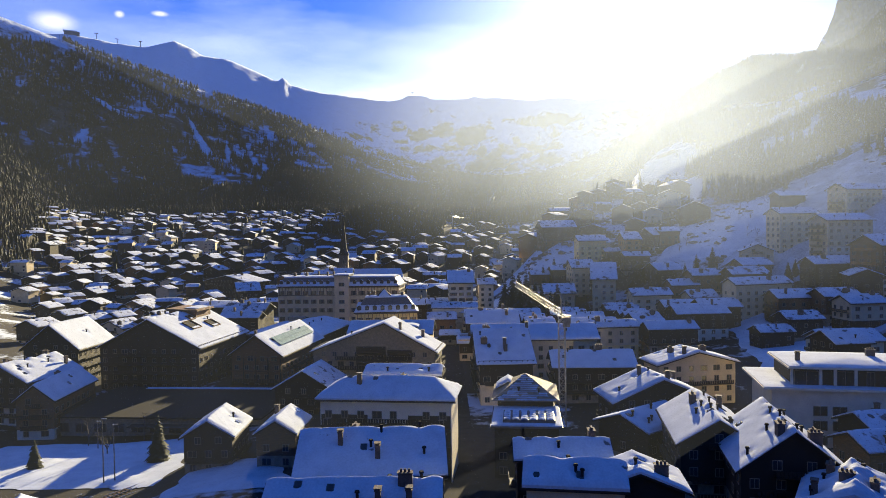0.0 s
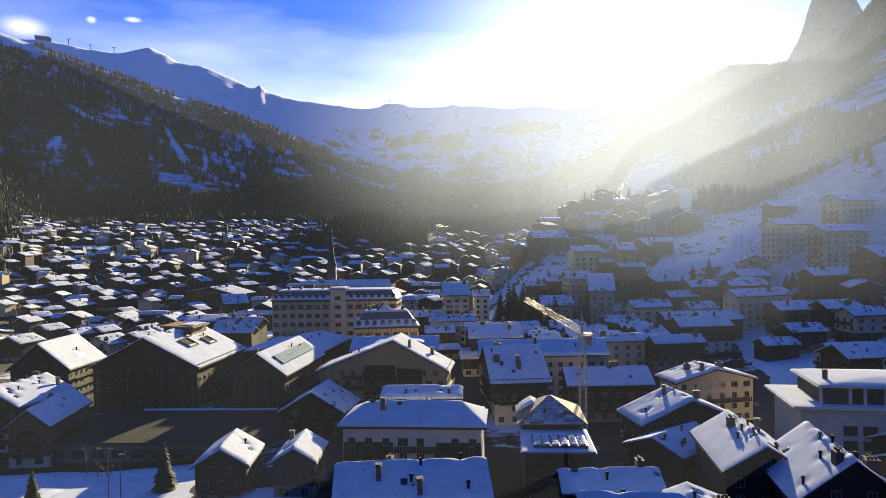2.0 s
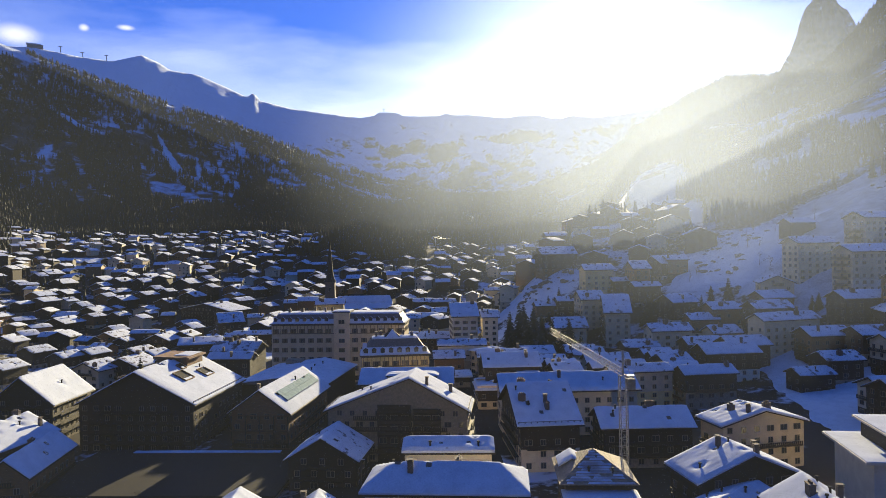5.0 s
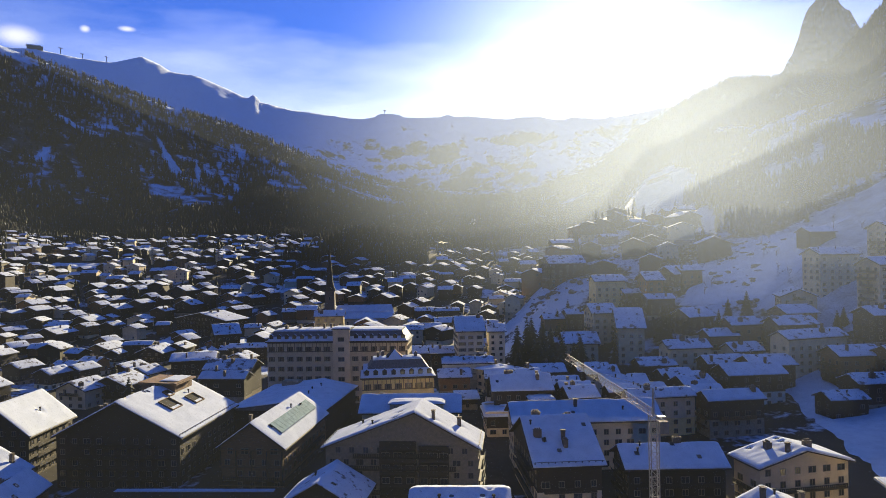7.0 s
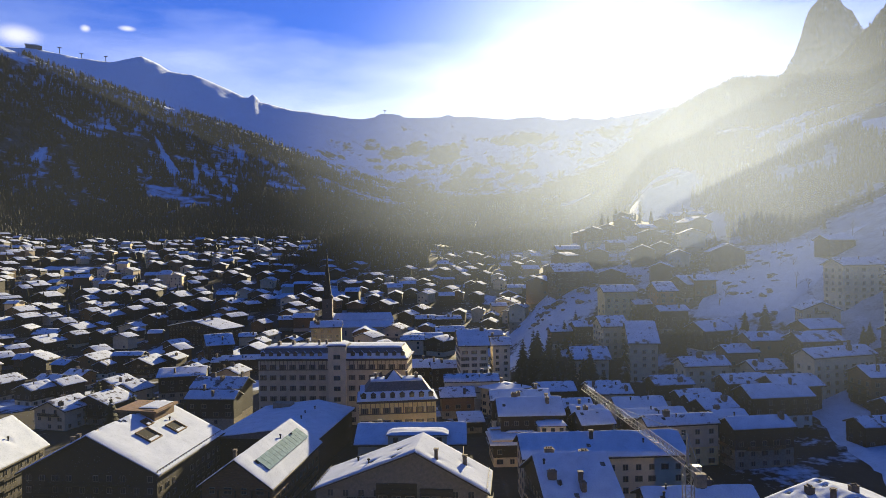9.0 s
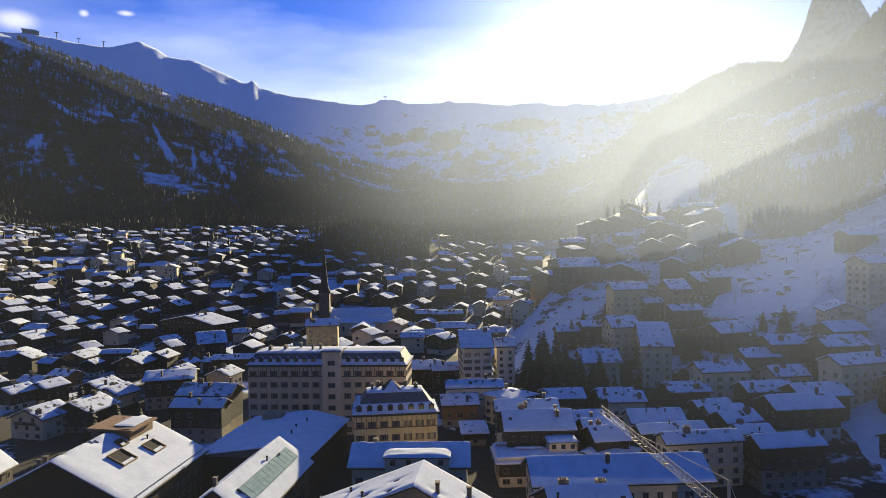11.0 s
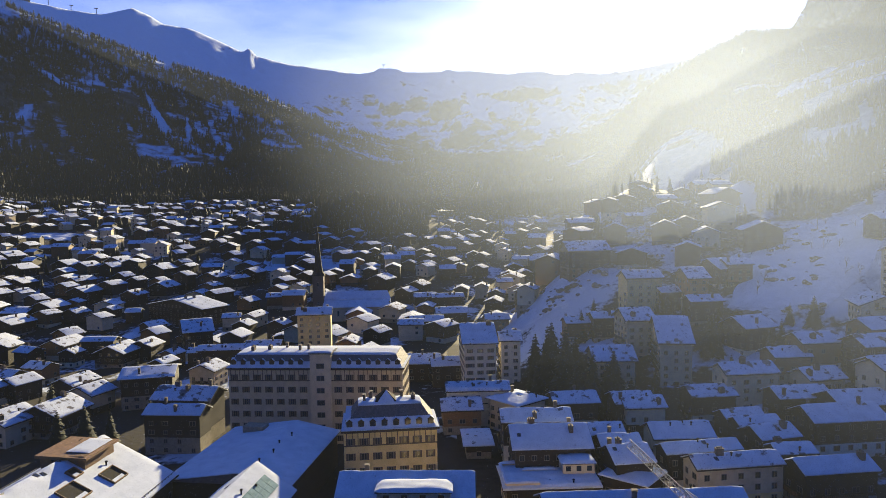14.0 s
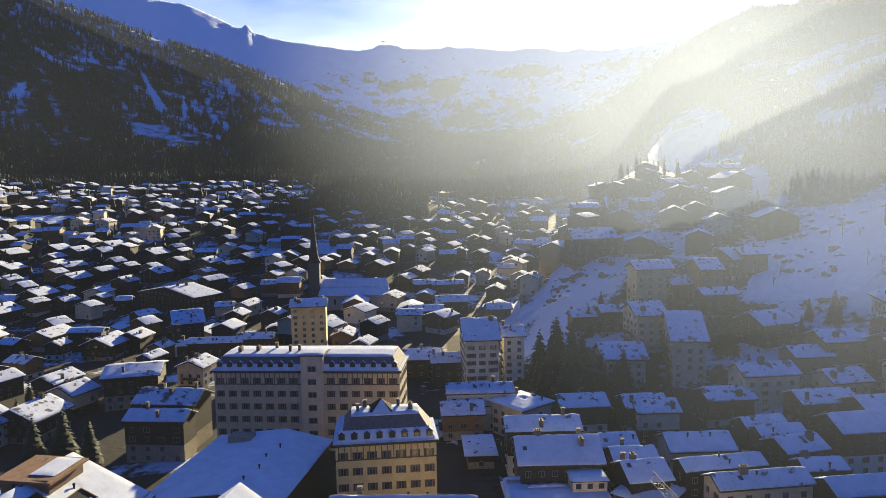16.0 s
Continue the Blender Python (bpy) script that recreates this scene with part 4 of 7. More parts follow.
cabin(5.6, 523.2, -85, 14.0, 20.0, 6.4, 2.9)
cabin(30.2, 488.0, -85, 12.0, 14.0, 7.9, 2.5)
cabin(50.3, 629.2, -7, 12.0, 12.0, 18.3, 2.5)
cabin(29.9, 653.1, -25, 11.0, 12.0, 21.2, 2.3)
cabin(14.0, 661.8, -7, 12.0, 12.0, 22.3, 2.5)
cabin(34.3, 701.5, -20, 12.0, 13.0, 27.4, 2.5)
cabin(21.9, 752.6, -25, 12.0, 12.0, 33.9, 2.5)
cabin(43.5, 761.6, -25, 12.0, 12.0, 35.1, 2.5)
cabin(55.1, 718.3, -20, 12.0, 12.0, 29.6, 2.5)
cabin(13.3, 799.1, -25, 12.0, 12.0, 39.9, 2.5)
cabin(65.6, 682.7, -85, 12.0, 16.0, 25.1, 2.5)
cabin(59.3, 402.4, -85, 10.0, 14.0, 19.8, 2.1)
cabin(70.0, 398.6, -85, 10.0, 14.0, 22.4, 2.1)
cabin(93.0, 427.8, -85, 12.0, 18.0, 36.5, 2.5)
cabin(100.3, 406.1, -80, 9.0, 14.0, 31.8, 1.9)
cabin(108.7, 392.2, -85, 10.0, 15.0, 29.7, 2.1)
cabin(132.4, 416.8, -85, 11.0, 13.0, 42.5, 2.3)
cabin(136.7, 463.2, -16, 14.0, 16.0, 54.7, 2.9)
cabin(123.1, 487.0, -16, 16.0, 18.0, 57.3, 3.4)
cabin(158.3, 450.1, -13, 20.0, 20.0, 56.2, 4.2)
cabin(135.2, 489.4, -16, 14.0, 14.0, 59.7, 2.9)
cabin(99.2, 499.9, -16, 14.0, 14.0, 56.3, 2.9)
cabin(155.1, 854.1, -16, 14.0, 16.0, 48.0, 2.9)
cabin(158.8, 357.2, -16, 16.0, 18.0, 32.6, 3.4)
cabin(151.2, 344.5, -80, 14.0, 16.0, 26.6, 2.9)
cabin(64.7, 326.8, -88, 12.0, 14.0, 5.8, 2.5)
cabin(142.3, 324.3, -80, 12.0, 16.0, 18.2, 2.5)
cabin(162.6, 291.3, -84, 13.0, 16.0, 16.9, 2.7)
cabin(165.9, 279.8, -82, 13.0, 16.0, 15.4, 2.7)
cabin(177.6, 299.5, -16, 13.0, 18.0, 24.2, 2.7)
cabin(172.8, 316.6, -84, 14.0, 20.0, 28.1, 2.9)
cabin(150.0, 300.5, -86, 14.0, 18.0, 15.6, 2.9)
cabin(138.8, 238.7, -86, 14.0, 20.0, 8.1, 2.9)
cabin(131.4, 274.6, -84, 10.0, 14.0, 5.6, 2.1)
cabin(143.6, 280.3, -84, 12.0, 15.0, 9.6, 2.5)
cabin(6.5, 331.0, -86, 12.0, 14.0, 4.7, 2.5)
cabin(15.5, 338.9, -84, 11.0, 14.0, 4.8, 2.3)
cabin(2.1, 389.0, -84, 12.0, 14.0, 5.7, 2.5)
cabin(43.9, 333.7, -86, 12.0, 16.0, 5.6, 2.5)
cabin(62.0, 329.9, -86, 12.0, 14.0, 6.4, 2.5)
cabin(110.9, 319.0, -85, 12.0, 18.0, 10.4, 2.5)
cabin(87.6, 330.7, -85, 12.0, 16.0, 8.0, 2.5)
cabin(122.6, 308.3, -85, 14.0, 18.0, 11.4, 2.9)
cabin(143.6, 331.9, -85, 14.0, 18.0, 23.3, 2.9)
cabin(129.4, 344.3, -85, 13.0, 16.0, 22.1, 2.7)
cabin(118.5, 342.2, -85, 12.0, 14.0, 17.8, 2.5)
house(25.0, 331.0, -50, 15.0, 15.0, 7.0, 1.5, PLASTER_WARM, PLASTER_WARM, "square house with a sunlit pyramid of snow", hip=7.4, chimneys=2, detail=2, balcony=False)
house(47.3, 271.9, -40, 13.0, 13.0, 4.6, 1.3, STONE, WOOD_DARK, "small square house with a snowy pyramid roof", hip=6.4, chimneys=1, detail=2, balcony=False)
terrace = house(26.5, 273.7, -88, 15.0, 24.0, 3.2, 0.5, PLASTER_WARM, WOOD_DARK, "flat-roofed terrace building with deep rounded snow", "terrace_building", chimneys=2, detail=2, thick=0.9, lights=5, balcony=False)
house(10.8, 311.0, -88, 16.0, 9.5, 0.8, 0.4, STONE, WOOD_DARK, "low flat-roofed shed with bright snow", chimneys=0, detail=1, thick=0.5, balcony=False)
cabin(-181.2, 326.9, -12, 14.0, 15.0, 4.0, 2.9)
cabin(-206.5, 393.6, -18, 13.0, 15.0, 1.4, 2.7)
cabin(-184.1, 380.7, -20, 12.0, 14.0, 0.4, 2.5)
cabin(-253.9, 451.7, -10, 12.0, 14.0, -0.3, 2.5)
cabin(-252.6, 489.5, -86, 12.0, 13.0, -1.9, 2.5)
house(190.0, 303.0, -75, 18.0, 24.0, 36.0, 4.2, PLASTER_WARM, WOOD, "red-brown timber house with balconies below a snow roof", chimneys=2, rail=WOOD_WARM)
house(181.0, 368.5, -80, 14.0, 22.0, 50.5, 3.0, PLASTER_WARM, PLASTER_WARM, "pale apartment block on the snow slope", "apartment_house", chimneys=3, balcony=False)
house(189.0, 337.5, -78, 14.0, 25.0, 46.5, 3.0, PLASTER, PLASTER_WARM, "pale block with long dark balconies on the slope", "apartment_house", chimneys=3, rail=WOOD_DARK)
house(201.0, 418.0, -80, 12.0, 17.0, 61.5, 2.6, STONE, WOOD_DARK, "dark timber house high on the snow slope", chimneys=1)
house(213.5, 371.5, -72, 14.0, 24.0, 62.0, 3.2, PLASTER_WARM, PLASTER_WARM, "pale block below the upper snow slope", "apartment_house", chimneys=2, rail=WOOD)



def pillow(x0, x1, y0, y1, z, thick):
    """A rounded cushion of snow on a flat top."""
    n, v, f = 12, [], []
    for i in range(n + 1):
        for j in range(n + 1):
            a, b = 2 * i / n - 1, 2 * j / n - 1
            swell = ((1 - a ** 6) * (1 - b ** 6)) ** 0.5
            x, y = x0 + (x1 - x0) * i / n, y0 + (y1 - y0) * j / n
            v.append((x, y, z + thick * swell * (0.9 + 0.25 * noise.noise((x * 0.5, y * 0.5, z)))))
    for i in range(n):
        for j in range(n):
            k = i * (n + 1) + j
            f.append((k, k + n + 1, k + n + 2, k + 1))
    return mesh_of("snow_cap", v, f, [ROOF_SNOW], smooth=True)


def roof_room(root, x0, x1, y0, y1, z0, z1, wall, lights, label):
    """A small storey built onto a roof: walls, flat cap, thick snow and a row of windows on its own +x."""
    base = root.location.z
    v, f = [], []
    box(v, f, x0, x1, y0, y1, z0 - base, z1 - base)
    room = child("roof_room", mesh_of("roof_room", v, f, [wall]), root, label=label)
    v, f = [], []
    box(v, f, x0 - 0.4, x1 + 0.4, y0 - 0.4, y1 + 0.4, z1 - base, z1 - base + 0.22)
    child("cap", mesh_of("cap", v, f, [WOOD_DARK]), room)
    child("snow_cap", pillow(x0 - 0.5, x1 + 0.5, y0 - 0.5, y1 + 0.5, z1 - base + 0.2, 0.75), room)
    for k in range(lights):
        m = y0 + (y1 - y0) * (k + 0.5) / lights
        v, f = [], []
        box(v, f, x1 - 0.05, x1 + 0.04, m - 0.6, m + 0.6, z1 - base - 1.75, z1 - base - 0.5)
        child("window", mesh_of("window", v, f, [GLASS]), room)


roof_room(street_front, 3.2, 8.6, -5.5, 9.5, 9.0, 12.7, PLASTER_WARM, 4, "pale rendered roof room under thick snow")
roof_room(terrace, -5.5, 1.5, 3.6, 11.4, 3.4, 6.9, PLASTER_WARM, 3, "glazed roof room with a flat snowy top")
for x0, x1, y0, y1 in ((-6.6, -6.1, -11.0, 3.0), (6.2, 6.7, -11.0, -3.0), (-6.1, 6.2, -11.3, -10.8), (-2.0, -1.5, -6.0, 2.5)):
    v, f = [], []
    box(v, f, x0, x1, y0, y1, 3.2 - terrace.location.z, 4.7 - terrace.location.z)
    rim = child("parapet", mesh_of("parapet", v, f, [PLASTER_WARM]), terrace)
    child("snow_cap", pillow(x0 - 0.35, x1 + 0.35, y0 - 0.2, y1 + 0.2, 4.68 - terrace.location.z, 0.5), rim)


# ---- hotels with mansard roofs ----
def mansard(x, y, rot, w, d, ze, steep, inset, wall, label, cols, floors, bay=None, name="hotel", turret=False):
    """A block with a steep slate storey, dormers and a flat snowy top. Its long front looks along its own +x."""
    g = ground_z(x, y) - 0.5
    TAKEN.append((x, y, d * 0.6))
    root = tagged(new(name), label, "hotel")
    root.matrix_basis = pose(x, y, g, 0, 0, rot)
    h = ze - g
    a, b = w / 2, d / 2
    v, f = [], []
    box(v, f, -a, a, -b, b, 0, h)
    child("wall", mesh_of("wall", v, f, [wall]), root)
    v, f = [], []
    box(v, f, -a - 0.7, a + 0.7, -b - 0.7, b + 0.7, h, h + 0.45)
    cornice = child("cornice", mesh_of("cornice", v, f, [WOOD_DARK]), root)
    sv, sf = snow_mesh(w + 1.4, d + 1.4, h + 0.45, 0.02, 0, 0.28, 10, 30, x)
    child("snow_cover", mesh_of("snow_cover", sv, sf, [SNOW], smooth=True), cornice, label="snow along the ledge")
    # slate storey
    v = [(-a, -b, h + 0.45), (a, -b, h + 0.45), (a, b, h + 0.45), (-a, b, h + 0.45)]
    v += [(px * (a - inset), py * (b - inset), h + 0.45 + steep) for px, py in ((-1, -1), (1, -1), (1, 1), (-1, 1))]
    slate = child("mansard_roof", mesh_of("mansard_roof", v, [(0, 1, 5, 4), (1, 2, 6, 5), (2, 3, 7, 6), (3, 0, 4, 7), (4, 5, 6, 7)], [SLATE]), root, label="dark slate mansard")
    top = h + 0.45 + steep
    sv, sf = snow_mesh(w - 2 * inset, d - 2 * inset, top, 0.35, 0, 0.55, 10, 30, y)
    child("snow_cover", mesh_of("snow_cover", sv, sf, [SNOW], smooth=True), slate, label="thick snow on the flat top")
    # snow lying on the lower half of the slate
    for side, half, long in ((0, a, b), (1, b, a)):
        lo, hi = h + 0.47, h + 0.45 + steep * 0.5
        p = [(half + 0.05, -long, lo), (half + 0.05, long, lo), (half - inset * 0.5 + 0.1, long - inset * 0.5, hi), (half - inset * 0.5 + 0.1, -long + inset * 0.5, hi)]
        p += [(q[0] - 0.3, q[1], q[2] - 0.2) for q in p]
        if side:
            p = [(q[1], -q[0], q[2]) for q in p]
        child("snow_strip", mesh_of("snow_strip", p, [(0, 1, 2, 3), (1, 0, 4, 5), (2, 1, 5, 6), (3, 2, 6, 7), (0, 3, 7, 4)], [ROOF_SNOW]), slate, label="broken snow between the dormers")
    if turret:
        v = [(-3.4, -4.5, top), (3.4, -4.5, top), (3.4, 2.5, top), (-3.4, 2.5, top), (0, -1, top + 3.4), (-3.0, -4.0, top + 1.0), (3.0, -4.0, top + 1.0)]
        peak = child("turret", mesh_of("turret", v, [(0, 1, 4), (1, 2, 4), (2, 3, 4), (3, 0, 4)], [SOOT_SHADE]), root, label="dark pyramid turret on the flat roof")
        v = [(3.2, -3.4, top + 0.4), (3.3, 1.6, top + 0.4), (0.4, -0.8, top + 3.2), (2.6, -3.0, top + 0.3), (2.7, 1.2, top + 0.3)]
        child("snow_cover", mesh_of("snow_cover", v, [(0, 1, 2), (3, 0, 2), (1, 4, 2), (3, 4, 1, 0)], [SNOW]), peak)
    # dormers along the front
    v, f = [], []
    box(v, f, -1.5, 0.35, -0.75, 0.75, 0, 1.7)
    s = [0] * len(f)
    k = len(v)
    v += [(0.5, -0.95, 1.7), (0.5, 0.95, 1.7), (0.5, 0, 2.45), (-1.6, -0.95, 1.7), (-1.6, 0.95, 1.7), (-1.6, 0, 2.45)]
    f += [(k, k + 1, k + 2), (k, k + 2, k + 5, k + 3), (k + 1, k + 4, k + 5, k + 2)]
    s += [0, 1, 1]
    box(v, f, 0.34, 0.38, -0.5, 0.5, 0.3, 1.5)
    s += [2] * 6
    dormer = mesh_of("dormer", v, f, [WOOD_DARK, SNOW, GLASS], s)
    n = int(d / 2.9)
    for k in range(n):
        yy = -b + (k + 0.5) * d / n
        if bay and abs(yy - bay[0]) < bay[1] / 2 + 0.8:
            continue
        child("dormer", dormer, root, pose(a - 0.55 - 0.25, yy, h + 0.75))
    for k in range(max(2, int(w / 3.2))):
        child("dormer", dormer, root, pose(-a + 1.6 + k * 3.1, -b + 0.8, h + 0.75, 0, 0, -90))
    # windows of the front and of the narrow end
    st = (h - 1.2) / floors
    for fl in range(floors):
        for c in range(cols):
            yy = -b + (c + 0.5) * d / cols
            if bay and abs(yy - bay[0]) < bay[1] / 2 + 0.4:
                continue
            fm, _ = window_meshes(1.15, 1.65, "shutters", True)
            child("window", fm, root, pose(a + 0.05, yy, 1.6 + fl * st, 0, 0, 90))
        for side, spin in ((-1, 0), (1, 180)):
            for c in range(max(2, int(w / 3.4))):
                xx = -a + (c + 0.5) * w / max(2, int(w / 3.4))
                fm, _ = window_meshes(1.15, 1.65, "shutters", True)
                child("window", fm, root, pose(xx, side * (b + 0.05), 1.6 + fl * st, 0, 0, spin))
    # timbered band under the cornice
    v, f = [], []
    box(v, f, a + 0.02, a + 0.14, -b, b, h - st * 0.98, h - st * 0.9)
    box(v, f, a + 0.02, a + 0.14, -b, b, h - 0.35, h - 0.02)
    for k in range(int(d / 1.45)):
        yy = -b + (k + 0.5) * 1.45
        box(v, f, a + 0.02, a + 0.10, yy - 0.10, yy + 0.10, h - st * 0.9, h - 0.35)
    child("timber_band", mesh_of("timber_band", v, f, [SHUTTER]), root, label="dark timber framing")
    if bay:
        yc, bw = bay
        v, f = [], []
        box(v, f, a - 1.0, a + 0.9, yc - bw / 2, yc + bw / 2, 0, h + steep + 1.3)
        tower = child("bay", mesh_of("bay", v, f, [PLASTER_WARM]), root, label="cream projecting bay")
        for fl in range(floors + 1):
            fm, _ = window_meshes(2.3, 1.5, "plain", True)
            child("window", fm, tower, pose(a + 0.95, yc, 1.6 + fl * st, 0, 0, 90))
        v, f = [], []
        box(v, f, a - 7.5, a + 1.3, yc - bw / 2 - 0.4, yc + bw / 2 + 0.4, h + steep + 1.3, h + steep + 1.65)
        child("bay_roof", mesh_of("bay_roof", v, f, [SLATE]), tower)
        sv, sf = snow_mesh(8.8, bw + 0.8, h + steep + 1.65, 0.2, 0, 0.5, 6, 8, 3.0)
        child("snow_cover", mesh_of("snow_cover", [(p[0] + a - 3.1, p[1] + yc, p[2]) for p in sv], sf, [SNOW], smooth=True), root)
    rng = random.Random(int(x))
    for k in range(5):
        child("chimney", chimney_mesh("wide" if k % 2 else "stack"), root, pose(rng.uniform(-a + inset + 1, a - inset - 1), rng.uniform(-b + 3, b - 3), top + 0.6))
    return root


mansard(-38.5, 327.5, -94, 16.5, 55.0, 20.5, 3.6, 2.0, PLASTER_WARM, "cream grand hotel with shuttered windows and a slate mansard", 15, 6, (2.0, 6.5))
mansard(-13.5, 289.0, -84, 14.5, 24.0, 13.0, 5.2, 3.6, PLASTER_YELLOW, "yellow corner hotel with a stepped slate mansard and snow", 7, 4, name="corner_hotel", turret=True)


# ---- church ----
def church():
    x, y, rot = -77.5, 541.0, 3
    g = ground_z(x, y) - 0.5
    root = tagged(new("church"), "stone church with a slender dark spire and long snow roof", "church")
    root.matrix_basis = pose(x, y, g, 0, 0, rot)
    TAKEN.append((-60, 548, 30))
    v, f = [], []
    top = 28.0 - g
    box(v, f, -3.4, 3.4, -3.4, 3.4, 0, top)
    tower = child("tower", mesh_of("tower", v, f, [BRICK]), root)
    for fl, z in enumerate((10, 22.0)):
        for spin in (0, 90, -90):
            fm, _ = window_meshes(0.9, 2.2, "plain", True)
            q = Matrix.Rotation(radians(spin), 4, "Z") @ Matrix.Translation((0, -3.45, z))
            child("window", fm, tower, q)
    v, f = [], []
    rings = ((top, 4.6), (top + 2.5, 3.1), (top + 7, 2.3), (top + 18, 1.3), (61.0 - g, 0.12))
    for z, r in rings:
        for k in range(8):
            t = k * math.pi / 4 + math.pi / 8
            v.append((r * math.cos(t), r * math.sin(t), z))
    for q in range(len(rings) - 1):
        for k in range(8):
            f.append((q * 8 + k, q * 8 + (k + 1) % 8, q * 8 + 8 + (k + 1) % 8, q * 8 + 8 + k))
    child("spire", mesh_of("spire", v, f, [SPIRE]), root, label="slender dark shingled spire")
    v, f = [], []
    box(v, f, 3.4, 44, -8, 12, 0, 9.5)
    child("nave", mesh_of("nave", v, f, [PLASTER_WARM]), root)
    v = [(3.0, -9, 9.0), (45, -9, 9.0), (45, -1, 12.6), (3.0, -1, 12.6), (3.0, -1, 13.4), (45, -1, 13.4), (43, 5, 17.5), (5, 5, 17.5), (3, 13, 9), (45, 13, 9)]
    f = [(0, 1, 2, 3), (3, 2, 5, 4), (4, 5, 6, 7), (7, 6, 9, 8), (1, 9, 6, 5, 2), (0, 3, 4, 7, 8)]
    child("nave_roof", mesh_of("nave_roof", v, f, [SNOW]), root, label="two-tiered snow-covered roof")
    for k in range(7):
        fm, _ = window_meshes(1.0, 3.2, "plain", True)
        child("window", fm, root, pose(7.5 + k * 5.2, -8.06, 3.5))


church()


# ---- tower crane ----
def crane():
    bx, by = 42.4, 181.0
    g = ground_z(bx, by)
    tip = Vector((34.6, 228.2, 27.0))
    head = Vector((bx, by, 23.6))
    root = tagged(new("tower_crane"), "pale steel lattice tower crane among the roofs", "crane")
    root.matrix_basis = pose(bx, by, g)
    hh = head.z - g

    def strut(v, f, p, q, r):
        p, q = Vector(p), Vector(q)
        way = (q - p).normalized()
        side = way.cross(Vector((0.3, 0.2, 0.93))).normalized() * r
        up = way.cross(side).normalized() * r
        k = len(v)
        for c in (p, q):
            v.extend(tuple(c + o) for o in (side + up, side - up, -side - up, -side + up))
        f.extend([(k, k + 1, k + 5, k + 4), (k + 1, k + 2, k + 6, k + 5), (k + 2, k + 3, k + 7, k + 6), (k + 3, k, k + 4, k + 7)])
    v, f = [], []
    s = 0.75
    for cx, cy in ((-s, -s), (s, -s), (s, s), (-s, s)):
        strut(v, f, (cx, cy, -0.3), (cx, cy, hh), 0.07)
    n = int(hh / 1.6)
    for k in range(n):
        z0, z1 = k * hh / n, (k + 1) * hh / n
        ring = [(-s, -s), (s, -s), (s, s), (-s, s)]
        for i in range(4):
            (ax, ay), (cx, cy) = ring[i], ring[(i + 1) % 4]
            strut(v, f, (ax, ay, z0), (cx, cy, z1), 0.032)
            strut(v, f, (ax, ay, z1), (cx, cy, z1), 0.032)
    child("mast", mesh_of("mast", v, f, [CRANE_PAINT]), root)
    # jib
    v, f = [], []
    along = tip - head
    length, along = along.length, along.normalized()
    across = along.cross(Vector((0, 0, 1))).normalized()
    lift = across.cross(along)
    o = Vector((0, 0, hh))
    m = 30
    for k in range(m):
        a0, a1 = o + along * (length * k / m), o + along * (length * (k + 1) / m)
        t0, t1 = a0 + lift * 1.3, a1 + lift * 1.3
        for sgn in (-0.6, 0.6):
            strut(v, f, a0 + across * sgn, a1 + across * sgn, 0.05)
            strut(v, f, a0 + across * sgn, t0 + along * (length / m / 2), 0.03)
            strut(v, f, t0 + along * (length / m / 2), a1 + across * sgn, 0.03)
        strut(v, f, a0 - across * 0.6, a0 + across * 0.6, 0.03)
        strut(v, f, t0, t1, 0.055)
    child("jib", mesh_of("jib", v, f, [CRANE_PAINT]), root, label="long lattice jib")
    v, f = [], []
    for sgn in (-0.6, 0.6):
        strut(v, f, o + across * sgn, o - along * 4.5 + across * sgn, 0.09)
    for k in range(3):
        strut(v, f, o - along * (k * 1.5) - across * 0.6, o - along * (k * 1.5 + 1.5) + across * 0.6, 0.05)
    strut(v, f, o, o + Vector((0, 0, 5.2)), 0.16)
    strut(v, f, o + Vector((0, 0, 5.2)), o - along * 4.3, 0.04)
    strut(v, f, o + Vector((0, 0, 5.2)), o + along * (length * 0.62) + lift * 1.3, 0.05)
    child("counter_jib", mesh_of("counter_jib", v, f, [CRANE_PAINT]), root)
    v, f = [], []
    box(v, f, -0.8, 0.8, -0.6, 0.6, 0, 2.2)
    child("ballast", mesh_of("ballast", v, f, [STONE]), root, Matrix.Translation(o - along * 3.9 - Vector((0, 0, 2.0))), "concrete ballast block")
    v, f = [], []
    box(v, f, -0.7, 0.7, -0.7, 0.7, 0, 1.9)
    child("cab", mesh_of("cab", v, f, [CRANE_PAINT]), root, Matrix.Translation(o + across * 1.5 - Vector((0, 0, 2.0))))


crane()


